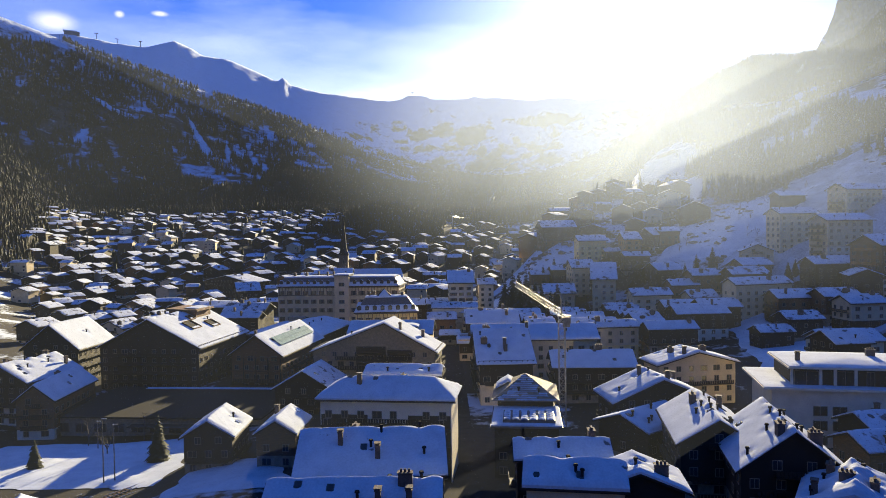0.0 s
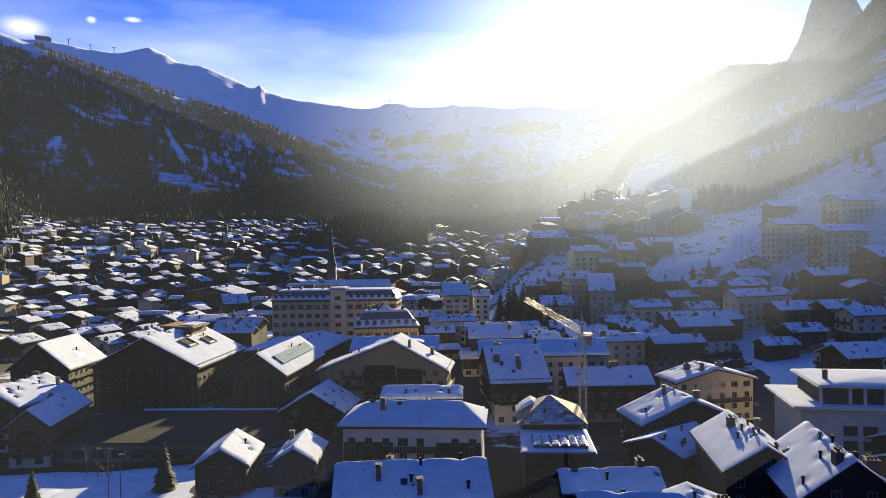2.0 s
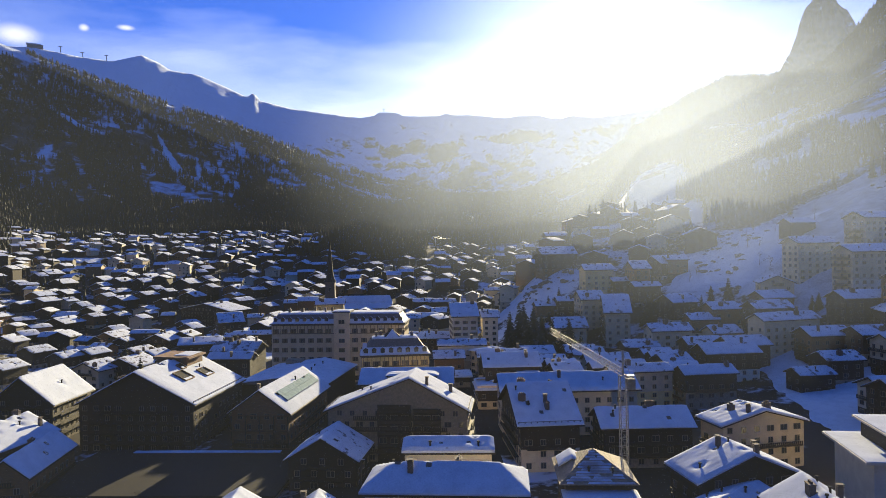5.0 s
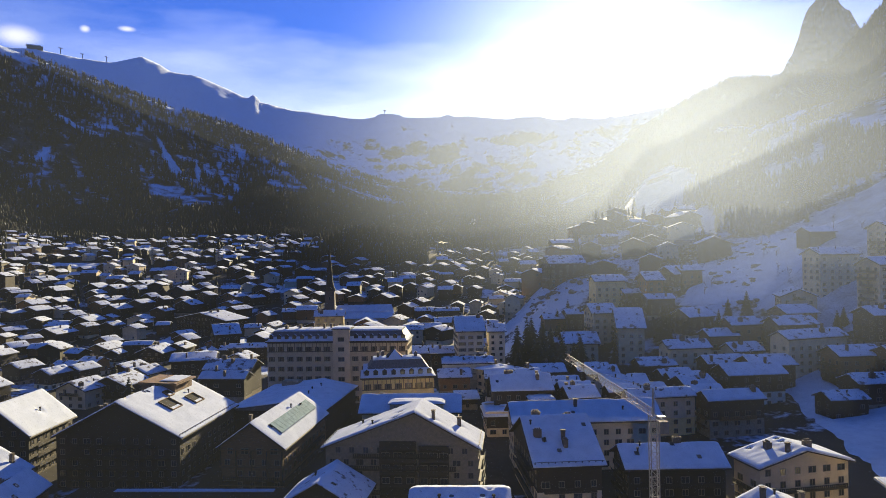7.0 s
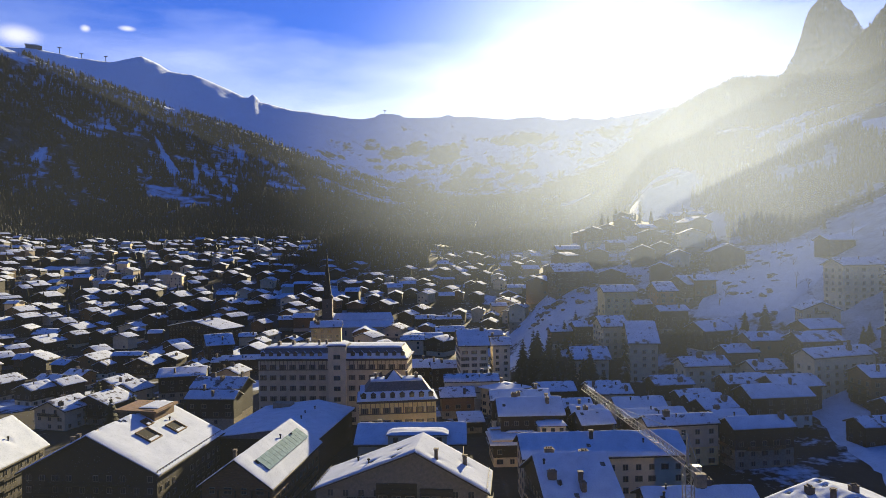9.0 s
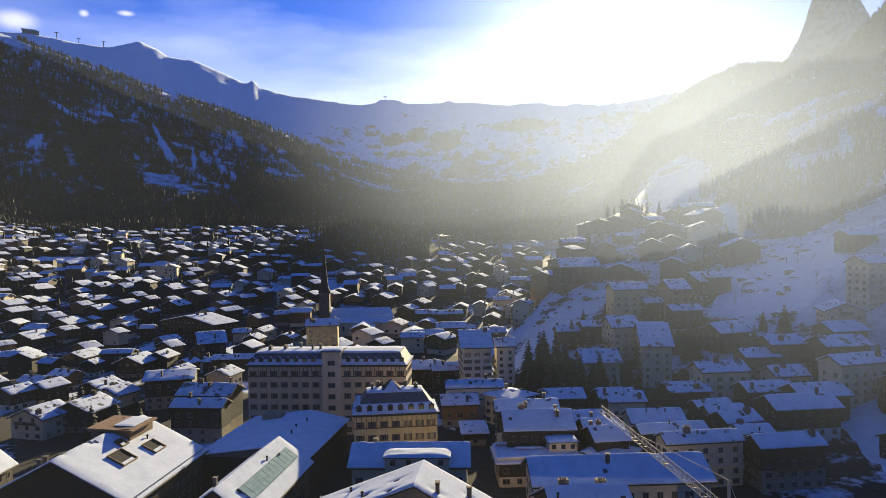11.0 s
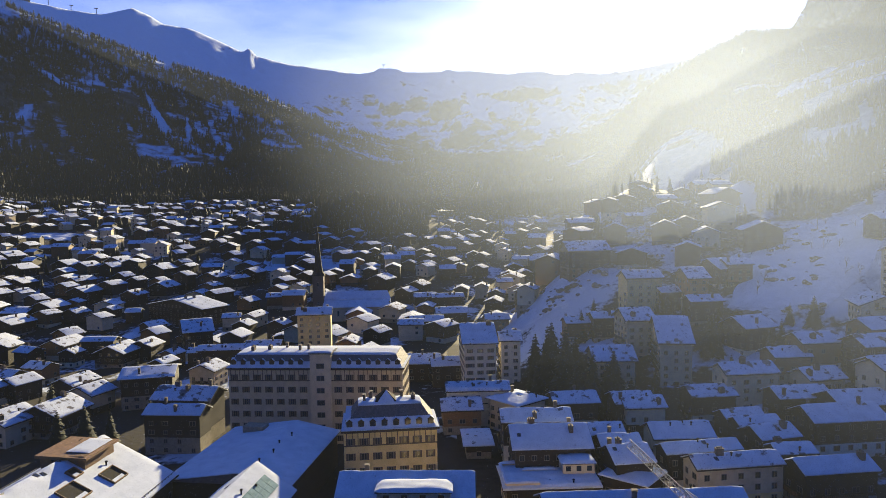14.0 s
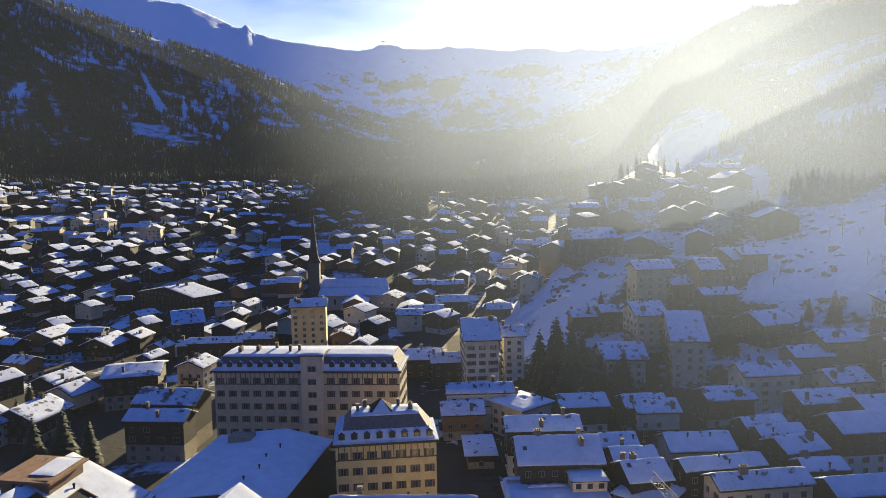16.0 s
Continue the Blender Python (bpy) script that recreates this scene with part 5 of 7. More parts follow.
# ---- modern flat-roofed block ----
def modern_block():
    x, y, rot = 100.9, 171.1, -10
    g = ground_z(x, y) - 0.5
    root = tagged(new("apartment_house"), "modern white block with a set-back top storey and roof terrace", "house")
    root.matrix_basis = pose(x, y, g, 0, 0, rot)
    TAKEN.append((x, y, 20))
    h = 9.35 - g
    v, f = [], []
    box(v, f, -14.5, 16, -9.5, 10, 0, h)
    child("wall", mesh_of("wall", v, f, [PLASTER]), root)
    v, f = [], []
    box(v, f, -16.5, 18, -11, 11.5, h, h + 0.45)
    deck = child("terrace_slab", mesh_of("terrace_slab", v, f, [PLASTER]), root)
    sv, sf = snow_mesh(34.3, 22.3, h + 0.45, 0.02, 0, 0.3, 12, 16, 2.0)
    child("snow_cover", mesh_of("snow_cover", [(p[0] + 0.75, p[1] + 0.25, p[2]) for p in sv], sf, [SNOW], smooth=True), deck)
    v, f = [], []
    box(v, f, -10.0, 15, -8.5, 8, h + 0.45, h + 4.3)
    attic = child("top_storey", mesh_of("top_storey", v, f, [WOOD_DARK]), root, label="dark glazed top storey")
    for xx in (-10.3, -4.6, -1.8, 2.2, 9.5):
        v, f = [], []
        box(v, f, xx - 0.3, xx + 0.3, -8.62, -8.5, h + 0.45, h + 4.3)
        child("pillar", mesh_of("pillar", v, f, [PLASTER]), attic)
    for xx, ww in ((-7.4, 4.6), (0.2, 3.2), (5.0, 1.4), (12.0, 2.4)):
        fm, pm = window_meshes(ww, 2.9, "plain")
        child("pane", pm, child("window", fm, attic, pose(xx, -8.56, h + 0.8)))
    v, f = [], []
    box(v, f, -11.2, 16.5, -9.6, 9.5, h + 4.3, h + 4.65)
    roof = child("roof", mesh_of("roof", v, f, [PLASTER]), root)
    sv, sf = snow_mesh(27.4, 18.8, h + 4.65, 0.8, 0, 0.35, 12, 16, 5.0, hip=6)
    child("snow_cover", mesh_of("snow_cover", [(p[0] + 2.65, p[1] - 0.05, p[2]) for p in sv], sf, [SNOW], smooth=True), roof)
    child("chimney", chimney_mesh("stack"), root, pose(-8, -4, h + 5.3))
    child("chimney", chimney_mesh("wide"), root, pose(8.5, 2, h + 5.6))
    for fl in range(3):
        z = 1.0 + fl * 3.1
        for xx, ww in ((-5.0, 2.6), (-1.2, 2.6), (5.5, 1.6), (9.0, 1.6), (12.6, 1.6)):
            fm, pm = window_meshes(ww, 1.9, "plain")
            child("pane", pm, child("window", fm, root, pose(xx, -9.56, z)))
        v, f = [], []
        box(v, f, 3.2, 16, -11.0, -9.5, -0.16, 0)
        box(v, f, 3.2, 16, -11.05, -10.95, 0.1, 1.0)
        child("balcony", mesh_of("balcony", v, f, [WOOD_DARK]), root, pose(0, 0, z - 0.3))


modern_block()


# ---- large hall with a low double roof ----
def market_hall():
    root = tagged(new("hall"), "broad low hall with a smooth shaded snow roof", "hall")
    x, y = -47.0, 283.0
    g = ground_z(x, y) - 0.3
    root.matrix_basis = pose(x, y, g, 0, 0, -8)
    TAKEN.append((x, y, 26))
    h = 7.0 - g
    v, f = [], []
    box(v, f, -15, 15, -19, 19, 0, h)
    child("wall", mesh_of("wall", v, f, [WOOD_DARK]), root)
    v = [(-16, -20, h), (16, -20, h), (16, 20, h), (-16, 20, h), (3, -20, h + 2.6), (3, 20, h + 2.6)]
    roof = child("roof", mesh_of("roof", v, [(0, 4, 5, 3), (4, 1, 2, 5), (0, 1, 4), (3, 5, 2), (0, 3, 2, 1)], [SLATE]), root)
    sv, sf = snow_mesh(32, 40, h, 2.6, 3.0, 0.4, 12, 20, 9.0)
    child("snow_cover", mesh_of("snow_cover", sv, sf, [SNOW], smooth=True), roof, label="smooth blanket of snow")
    v, f = [], []
    box(v, f, -3, 3, -2, 2, 0, 1.8)
    child("roof_box", mesh_of("roof_box", v, f, [STONE]), root, pose(-7, 14, h + 1.2))
    for k in range(4):
        child("chimney", chimney_mesh("pipe"), root, pose(5 + (k % 2), -12 + k * 6.5, h + 2.6))


market_hall()


# ---- low shop row below the large chalet ----
def shop_row():
    x, y = -60.0, 201.0
    g = ground_z(x, y) - 0.4
    root = tagged(new("shop_row"), "long dark flat-roofed shop row below the chalet", "building")
    root.matrix_basis = pose(x, y, g, 0, 0, -3)
    TAKEN.append((x, y, 24))
    h = -2.6 - g
    v, f = [], []
    box(v, f, -29, 27, -13, 20, 0, h)
    child("wall", mesh_of("wall", v, f, [STONE]), root)
    # roof colour near black, standing in for the shade that lies over it
    v, f = [], []
    box(v, f, -30, 28, -14.5, 20.5, h, h + 0.4)
    roof = child("roof", mesh_of("roof", v, f, [SOOT_SHADE]), root)
    sv, sf = snow_mesh(40, 2.2, h + 0.4, 0.02, 0, 0.3, 14, 4, 4.0)
    child("snow_cover", mesh_of("snow_cover", [(p[0], p[1] + 18.5, p[2]) for p in sv], sf, [SNOW], smooth=True), roof, label="strip of snow along the edge")
    for k in range(11):
        fm, pm = window_meshes(3.2, 2.2, "plain")
        child("pane", pm, child("window", fm, root, pose(-26 + k * 5.1, -13.05, 1.2)))
    v, f = [], []
    box(v, f, -6, 22, -17.5, -14.5, h - 1.6, h - 1.3)
    child("canopy", mesh_of("canopy", v, f, [WOOD_DARK]), root)


shop_row()


# ---- roof additions on single houses ----
def extras():
    def at(lx, ly, z, x, y, rot):
        p = Matrix.Rotation(radians(rot), 3, "Z") @ Vector((lx, ly, 0))
        return pose(x + p.x, y + p.y, z, 0, 0, rot)
    # dormer block with its own snow, and terraces with painted dark wells, on the large chalet
    root = tagged(new("roof_dormer"), "brown shingled dormer block with patchy snow", "dormer")
    root.matrix_basis = at(0.5, 9.5, 13.0, -80.8, 247.6, -5)
    v, f = [], []
    box(v, f, -5.5, 4.5, -6, 5, 0, 5.6)
    child("wall", mesh_of("wall", v, f, [WOOD]), root)
    v = [(-6.2, -6.8, 5.2), (5.4, -6.8, 4.9), (5.4, 5.8, 4.9), (-6.2, 5.8, 5.2), (-6.2, -6.8, 5.9), (5.4, -6.8, 5.4), (5.4, 5.8, 5.4), (-6.2, 5.8, 5.9)]
    child("roof", mesh_of("roof", v, [(3, 2, 1, 0), (4, 5, 6, 7), (0, 1, 5, 4), (1, 2, 6, 5), (2, 3, 7, 6), (3, 0, 4, 7)], [WOOD]), root)
    sv, sf = snow_mesh(5.5, 9.0, 5.62, 0.05, 0, 0.3, 8, 10, 1.0)
    child("snow_cover", mesh_of("snow_cover", [(p[0] + 1.8, p[1] + 0.4, p[2] - 0.04 * p[0]) for p in sv], sf, [SNOW], smooth=True), root)
    lean = math.atan2(9.2, 17.85)
    for lx, ly, wide, long in ((7.6, -5.0, 4.4, 5.6), (9.2, 6.5, 3.8, 5.0), (4.2, 0.6, 2.2, 2.6)):
        well = tagged(new("roof_terrace"), "flush roof terrace with a near-black slab as its shaded well and timber kerb", "terrace", "roof terraces")
        well.matrix_basis = at(lx, ly, 8.6 + 9.2 * (1 - lx / 17.85), -80.8, 247.6, -5) @ Matrix.Rotation(lean, 4, "Y")
        # near-black slab painted in for the shade of a sunken well
        v, f = [], []
        box(v, f, -wide / 2, wide / 2, -long / 2, long / 2, 0.02, 0.56)
        child("floor", mesh_of("floor", v, f, [SOOT_SHADE]), well)
        for x0, x1, y0, y1 in ((-wide / 2 - 0.18, -wide / 2, -long / 2, long / 2), (wide / 2, wide / 2 + 0.18, -long / 2, long / 2), (-wide / 2 - 0.18, wide / 2 + 0.18, -long / 2 - 0.18, -long / 2), (-wide / 2 - 0.18, wide / 2 + 0.18, long / 2, long / 2 + 0.18)):
            v, f = [], []
            box(v, f, x0, x1, y0, y1, 0.02, 0.86)
            child("kerb", mesh_of("kerb", v, f, [WOOD]), well)
        v, f = [], []
        box(v, f, wide / 2 - 0.9, wide / 2 - 0.1, -long / 2 + 0.3, long / 2 - 0.9, 0.56, 0.74)
        child("snow_cover", mesh_of("snow_cover", v, f, [SNOW]), well)
    # melting glass strip on the chalet with the glazed gable
    glass = tagged(new("roof_glazing"), "icy glass strip with melting snow on the roof", "roof window")
    slope = math.degrees(math.atan2(6.5, 9.2))
    glass.matrix_basis = at(4.6, 4.0, 10.75, -43.6, 241.2, -7) @ Matrix.Rotation(radians(slope), 4, "Y")
    rows = 12
    for k in range(rows):
        for c in range(2):
            v, f = [], []
            box(v, f, -2.0 + c * 2.02, -0.04 + c * 2.02, -17.5 + k * 2.4, -15.2 + k * 2.4, 0, 0.14)
            child("pane", mesh_of("pane", v, f, [ICE]), glass)
    # big gable glazing below the apex of the same chalet
    gable = tagged(new("gable_window"), "triangular glazed gable with timber bars", "window")
    gable.matrix_basis = at(0, -17.9, 7.4, -43.6, 241.2, -7)
    for x0, x1, z0, z1 in ((-5.2, -0.2, 0.0, 3.4), (5.2, 0.2, 0.0, 3.4)):
        v = [(x0, -0.08, z0), (x1, -0.08, z0), (x1, -0.08, z1), (x0, 0.02, z0), (x1, 0.02, z0), (x1, 0.02, z1)]
        f = [(0, 1, 2), (3, 5, 4), (0, 3, 4, 1), (1, 4, 5, 2), (2, 5, 3, 0)]
        child("pane", mesh_of("pane", v, f, [GLASS]), gable)
    # glazed loggia under it: pale panels painted as white-lit windows between dark beams
    loggia = tagged(new("loggia"), "timber loggia with pale panels as white-lit windows and dark beams", "loggia")
    loggia.matrix_basis = at(0, -17.5, 0, -43.6, 241.2, -7)
    for x0, x1, z0, z1 in ((-4.8, -2.6, 3.6, 5.6), (-2.2, -0.8, 3.6, 5.6), (-5.2, -1.2, -1.4, 1.6), (2.0, 3.4, 3.6, 5.6)):
        v, f = [], []
        box(v, f, x0, x1, -0.35, -0.25, z0, z1)
        child("curtained_window", mesh_of("curtained_window", v, f, [PLASTER]), loggia)
    for z in (2.3, 6.5, -2.4):
        v, f = [], []
        box(v, f, -8.4, 8.4, -1.3, -1.05, z - 0.14, z + 0.14)
        child("beam", mesh_of("beam", v, f, [WOOD]), loggia)
    for x in (-8.0, -4.0, 0.0, 4.0, 8.0):
        v, f = [], []
        box(v, f, x - 0.13, x + 0.13, -1.28, -1.06, -6, 6.4)
        child("post", mesh_of("post", v, f, [WOOD_DARK]), loggia)
    # arches in the white ground floor of the brown chalet
    for k in range(5):
        ar = tagged(new("arched_door"), "dark arched opening in a white wall", "door", "arches")
        ar.matrix_basis = at(4.62, -10.2 + k * 4.6, ground_z(-93, 198) - 0.3, -93.3, 198.3, 7)
        v, f = [], []
        pts = [(-1.3, 0), (1.3, 0)] + [(1.3 * math.cos(t * math.pi / 8), 1.9 + 1.3 * math.sin(t * math.pi / 8)) for t in range(9)]
        for dx in (0.02, 0.12):
            v += [(dx, p[0], p[1]) for p in pts]
        n = len(pts)
        f = [tuple(range(n, 2 * n))] + [(i, (i + 1) % n, n + (i + 1) % n, n + i) for i in range(n)]
        child("leaf", mesh_of("leaf", v, f, [SHUTTER]), ar)


extras()


# ---- timber fronts on rendered houses ----
def timber_fronts():
    root = tagged(new("timber_front"), "dark timber cladding and loggias on a white wall", "cladding", "timber fronts")
    root.matrix_basis = pose(4.7, 148.5, 0, 0, 0, -95)
    for y0, y1 in ((-12.45, -7.6), (-7.3, -3.4), (4.4, 12.45)):
        v, f = [], []
        box(v, f, 5.4, 5.56, y0, y1, -4.0, 9.6)
        panel = child("panel", mesh_of("panel", v, f, [WOOD_DARK]), root)
        for z in (1.2, 4.0, 6.8):
            v, f = [], []
            box(v, f, 5.56, 6.5, y0 + 0.1, y1 - 0.1, z - 0.15, z)
            box(v, f, 6.42, 6.52, y0 + 0.1, y1 - 0.1, z + 0.1, z + 1.0)
            child("balcony", mesh_of("balcony", v, f, [WOOD_DARK]), panel)
            for k in range(2):
                fm, _ = window_meshes(1.4, 1.4, "plain", True)
                child("window", fm, panel, pose(5.6, y0 + (k + 0.5) * (y1 - y0) / 2, z + 0.55, 0, 0, 90))
    root = tagged(new("timber_front"), "dark timber bay with balconies in a beige gable", "cladding", "timber fronts")
    root.matrix_basis = pose(-6.4, 222.3, 0, 0, 0, -6)
    for x0, x1, top in ((-5.0, 3.6, 14.6), (4.2, 11.2, 13.6)):
        v, f = [], []
        box(v, f, x0, x1, -12.25, -12.0, -4, top - 3.0)
        k = len(v)
        peak = (x0 + x1) / 2
        child("panel", mesh_of("panel", v, f, [WOOD_DARK]), root)
        for z in (1.0, 3.9, 6.8, 9.7):
            v, f = [], []
            box(v, f, x0 + 0.15, x1 - 0.15, -13.2, -12.25, z - 0.15, z)
            box(v, f, x0 + 0.15, x1 - 0.15, -13.25, -13.15, z + 0.12, z + 1.0)
            child("balcony", mesh_of("balcony", v, f, [WOOD_DARK]), root)
            if z + 2.2 < top - 3:
                for k in range(3):
                    fm, _ = window_meshes(1.7, 1.3, "plain", True)
                    child("window", fm, root, pose(x0 + (k + 0.5) * (x1 - x0) / 3, -12.3, z + 0.85))


timber_fronts()


# ---- house with a tiled pyramid roof beside the street ----
def tiled_house():
    x, y, rot = 32.0, 158.0, -4
    g = ground_z(x, y) - 0.4
    root = tagged(new("house"), "dark house with a half-bare tiled pyramid roof", "house")
    root.matrix_basis = pose(x, y, g, 0, 0, rot)
    TAKEN.append((x, y, 14))
    h = 6.6 - g
    v, f = [], []
    box(v, f, -6.2, 6.0, -13, 14, 0, h)
    child("wall", mesh_of("wall", v, f, [WOOD_DARK]), root)
    v, f = [], []
    box(v, f, -7.0, 6.8, -14, 1.5, h, h + 0.3)
    flat = child("flat_roof", mesh_of("flat_roof", v, f, [SLATE]), root)
    sv, sf = snow_mesh(13.6, 15.3, h + 0.3, 0.03, 0, 0.4, 16, 16, 6.0)
    child("snow_cover", mesh_of("snow_cover", [(p[0] - 0.1, p[1] - 6.25, p[2]) for p in sv], sf, [SNOW], smooth=True), flat)
    v, f = [], []
    box(v, f, -4.6, 5.4, -12.6, -5.2, h + 0.3, h + 1.25)
    tray = child("roof_box", mesh_of("roof_box", v, f, [SLATE]), root)
    rng = random.Random(3)
    lump = snow_mesh(1.5, 1.3, 0.0, 0.12, 0, 0.35, 4, 4, 1.5)
    me = mesh_of("snow_heap", lump[0], lump[1], [SNOW], smooth=True)
    for i in range(6):
        for j in range(5):
            child("snow_heap", me, tray, pose(-3.8 + i * 1.65, -12.0 + j * 1.45, h + 1.25, 0, 0, rng.choice((0, 90, 180))))
    v, f = [], []
    box(v, f, -6.0, 5.6, 0.5, 13.5, h, h + 2.0)
    child("upper_wall", mesh_of("upper_wall", v, f, [WOOD_DARK]), root)
    # overlapping tile courses up to the apex
    n, z0 = 14, h + 2.0
    for k in range(n):
        u0, u1 = k / n, (k + 1.25) / n
        rings = []
        for u, dz in ((u0, 0.16), (min(u1, 1), 0.04)):
            hx, hy = 7.0 * (1 - u) + 0.05, 8.0 * (1 - u) + 0.05
            rings.append([(-0.2 + sx * hx, 7.0 + sy * hy, z0 + 4.2 * u + dz) for sx, sy in ((-1, -1), (1, -1), (1, 1), (-1, 1))])
        v = rings[0] + rings[1] + [(p[0], p[1], p[2] - 0.16) for p in rings[0]]
        f = [(i, (i + 1) % 4, 4 + (i + 1) % 4, 4 + i) for i in range(4)] + [(8 + i, 8 + (i + 1) % 4, (i + 1) % 4, i) for i in range(4)]
        child("tile_course", mesh_of("tile_course", v, f, [TILE]), root)
        # snow left lying on part of the course
        for _ in range(10):
            hx, y0 = 7.0 * (1 - u0), 7.0 - 8.0 * (1 - u0)
            c, wd = rng.uniform(-0.9, 0.9) * hx, rng.uniform(0.4, 2.2)
            if abs(c) + wd > hx * 0.95:
                continue
            v = [(c - wd - 0.2, y0 + 0.06, z0 + 4.2 * u0 + 0.2), (c + wd - 0.2, y0 + 0.06, z0 + 4.2 * u0 + 0.2), (c + wd * 0.8 - 0.2, y0 + 0.5, z0 + 4.2 * u0 + 0.44), (c - wd * 0.8 - 0.2, y0 + 0.5, z0 + 4.2 * u0 + 0.44)]
            v += [(p[0], p[1] + 0.05, p[2] - 0.12) for p in v]
            child("snow_patch", mesh_of("snow_patch", v, [(0, 1, 2, 3), (1, 0, 4, 5), (2, 1, 5, 6), (3, 2, 6, 7), (0, 3, 7, 4)], [SNOW]), root)
    lump = snow_mesh(5.5, 6.0, z0 + 0.8, 1.6, 0, 0.7, 8, 8, 2.5)
    child("snow_heap", mesh_of("snow_heap", [(p[0] - 4.0, p[1] + 9.5, p[2]) for p in lump[0]], lump[1], [SNOW], smooth=True), root, label="rounded snow heap on the roof's corner")
    for cx, cy in ((-1.6, 1.8), (2.6, 1.5)):
        child("chimney", chimney_mesh("pipe"), root, pose(cx, cy, z0 + 1.6))
    for k in range(4):
        for z in (1.2, 4.0):
            fm, pm = window_meshes(1.3, 1.3, "plain")
            child("pane", pm, child("window", fm, root, pose(-4.6 + k * 3.0, -13.05, z)))


tiled_house()


# ---- far chalets on the valley sides ----
def free(x, y, r):
    return all((x - a) ** 2 + (y - b) ** 2 > (r * 0.55 + c * 0.75) ** 2 for a, b, c in TAKEN)


FAR_WORDS = ("far timber chalet with a snow roof", "far dark chalet with sunlit snow", "far dark chalet with sunlit snow", "far pale house with a snow roof")


def far_chalet(x, y, rng):
    w, d = rng.uniform(10, 18), rng.uniform(10, 20)
    pick = rng.randrange(4)
    h = rng.uniform(4.5, 11)
    z = land_z(x, y)
    house(x, y, rng.choice((-4, -12, -20, -26, 2, -30, -86)) + rng.uniform(-7, 7), w, d, z + h, 0.5 * w * rng.uniform(0.30, 0.44), (PLASTER_WARM, STONE, WOOD_DARK, WOOD_DARK)[rng.randrange(4)],
          (WOOD, WOOD_DARK, WOOD_DARK, PLASTER_WARM)[pick], FAR_WORDS[pick], detail=0, chimneys=rng.randrange(2), balcony=False, group="far chalets", thick=0.5)


LUMPS = ([], [], [])


def far_lump(x, y, rng):
    """One of the small houses at the valley's end, added to their common mesh."""
    V, F, S = LUMPS
    w, d, h, turn = rng.uniform(10, 17), rng.uniform(10, 18), rng.uniform(4.5, 10), radians(rng.choice((-4, -12, -20, -26, 2, -30, -86)) + rng.uniform(-7, 7))
    rise, z, a, b = 0.5 * w * rng.uniform(0.3, 0.44), land_z(x, y), w / 2 - 0.8, d / 2 - 0.8
    TAKEN.append((x, y, max(w, d) * 0.62))
    v = []
    for yy in (-b, b):
        v += [(-a, yy, -1.5), (a, yy, -1.5), (a, yy, h), (0, yy, h + rise - 0.4), (-a, yy, h)]
    f = [(0, 1, 2, 3, 4), (6, 5, 9, 8, 7), (1, 6, 7, 2), (5, 0, 4, 9)]
    s = [rng.choice((1, 1, 1, 1, 2, 3))] * 4
    sv, sf = snow_mesh(w, d, h, rise, 0.0, 0.6, 2, 3, rng.random() * 50)
    f += [tuple(i + len(v) for i in q) for q in sf]
    s += [0] * len(sf)
    v += sv
    for fl in range(int(h / 2.8)):
        for k in range(3):
            if rng.random() < 0.4:
                continue
            n = len(v)
            box(v, f, (k - 1) * w / 3.6 - 0.6, (k - 1) * w / 3.6 + 0.6, -b - 0.06, -b, 0.9 + fl * 2.8, 2.2 + fl * 2.8)
            s += [4] * 6
    c, q, base = math.cos(turn), math.sin(turn), len(V)
    V += [(x + px * c - py * q, y + px * q + py * c, z + pz) for px, py, pz in v]
    F += [tuple(i + base for i in t) for t in f]
    S += s


rng = random.Random(11)
made = 0
for _ in range(9000):
    y = rng.uniform(455, 905)
    x = rng.uniform(-0.62 * y, 0.165 * y)
    if made >= 250 or not free(x, y, 13):
        continue
    if ((x + 92) / 95) ** 2 + ((y - 890) / 62) ** 2 < 1.0:
        continue
    if -478 < x < -390 and 842 < y < 900:
        continue
    (far_chalet if y < 640 else far_lump)(x, y, rng)
    made += 1
made = 0
for _ in range(6000):
    y = rng.uniform(880, 1120)
    x = rng.uniform(-0.60 * y, -0.16 * y)
    if made >= 165 or not free(x, y, 11) or (-478 < x < -390 and 842 < y < 900) or land_z(x, y) > 84:
        continue
    far_lump(x, y, rng)
    made += 1
made = 0
for _ in range(3000):
    y = rng.uniform(430, 610)
    x = rng.uniform(0.17 * y, 0.36 * y)
    if made >= 18 or not free(x, y, 22) or 0.6 * x + 0.8 * y < 415 or (x > 135 and y < 480):
        continue
    far_chalet(x, y, rng)
    made += 1
tagged(new("far_village", mesh_of("far_village", *LUMPS[:2], [FAR_SNOW, WOOD_DARK, WOOD, PLASTER_WARM, GLASS], LUMPS[2])), "crowd of small snow-roofed chalets at the valley's end", "houses", kind="stuff")


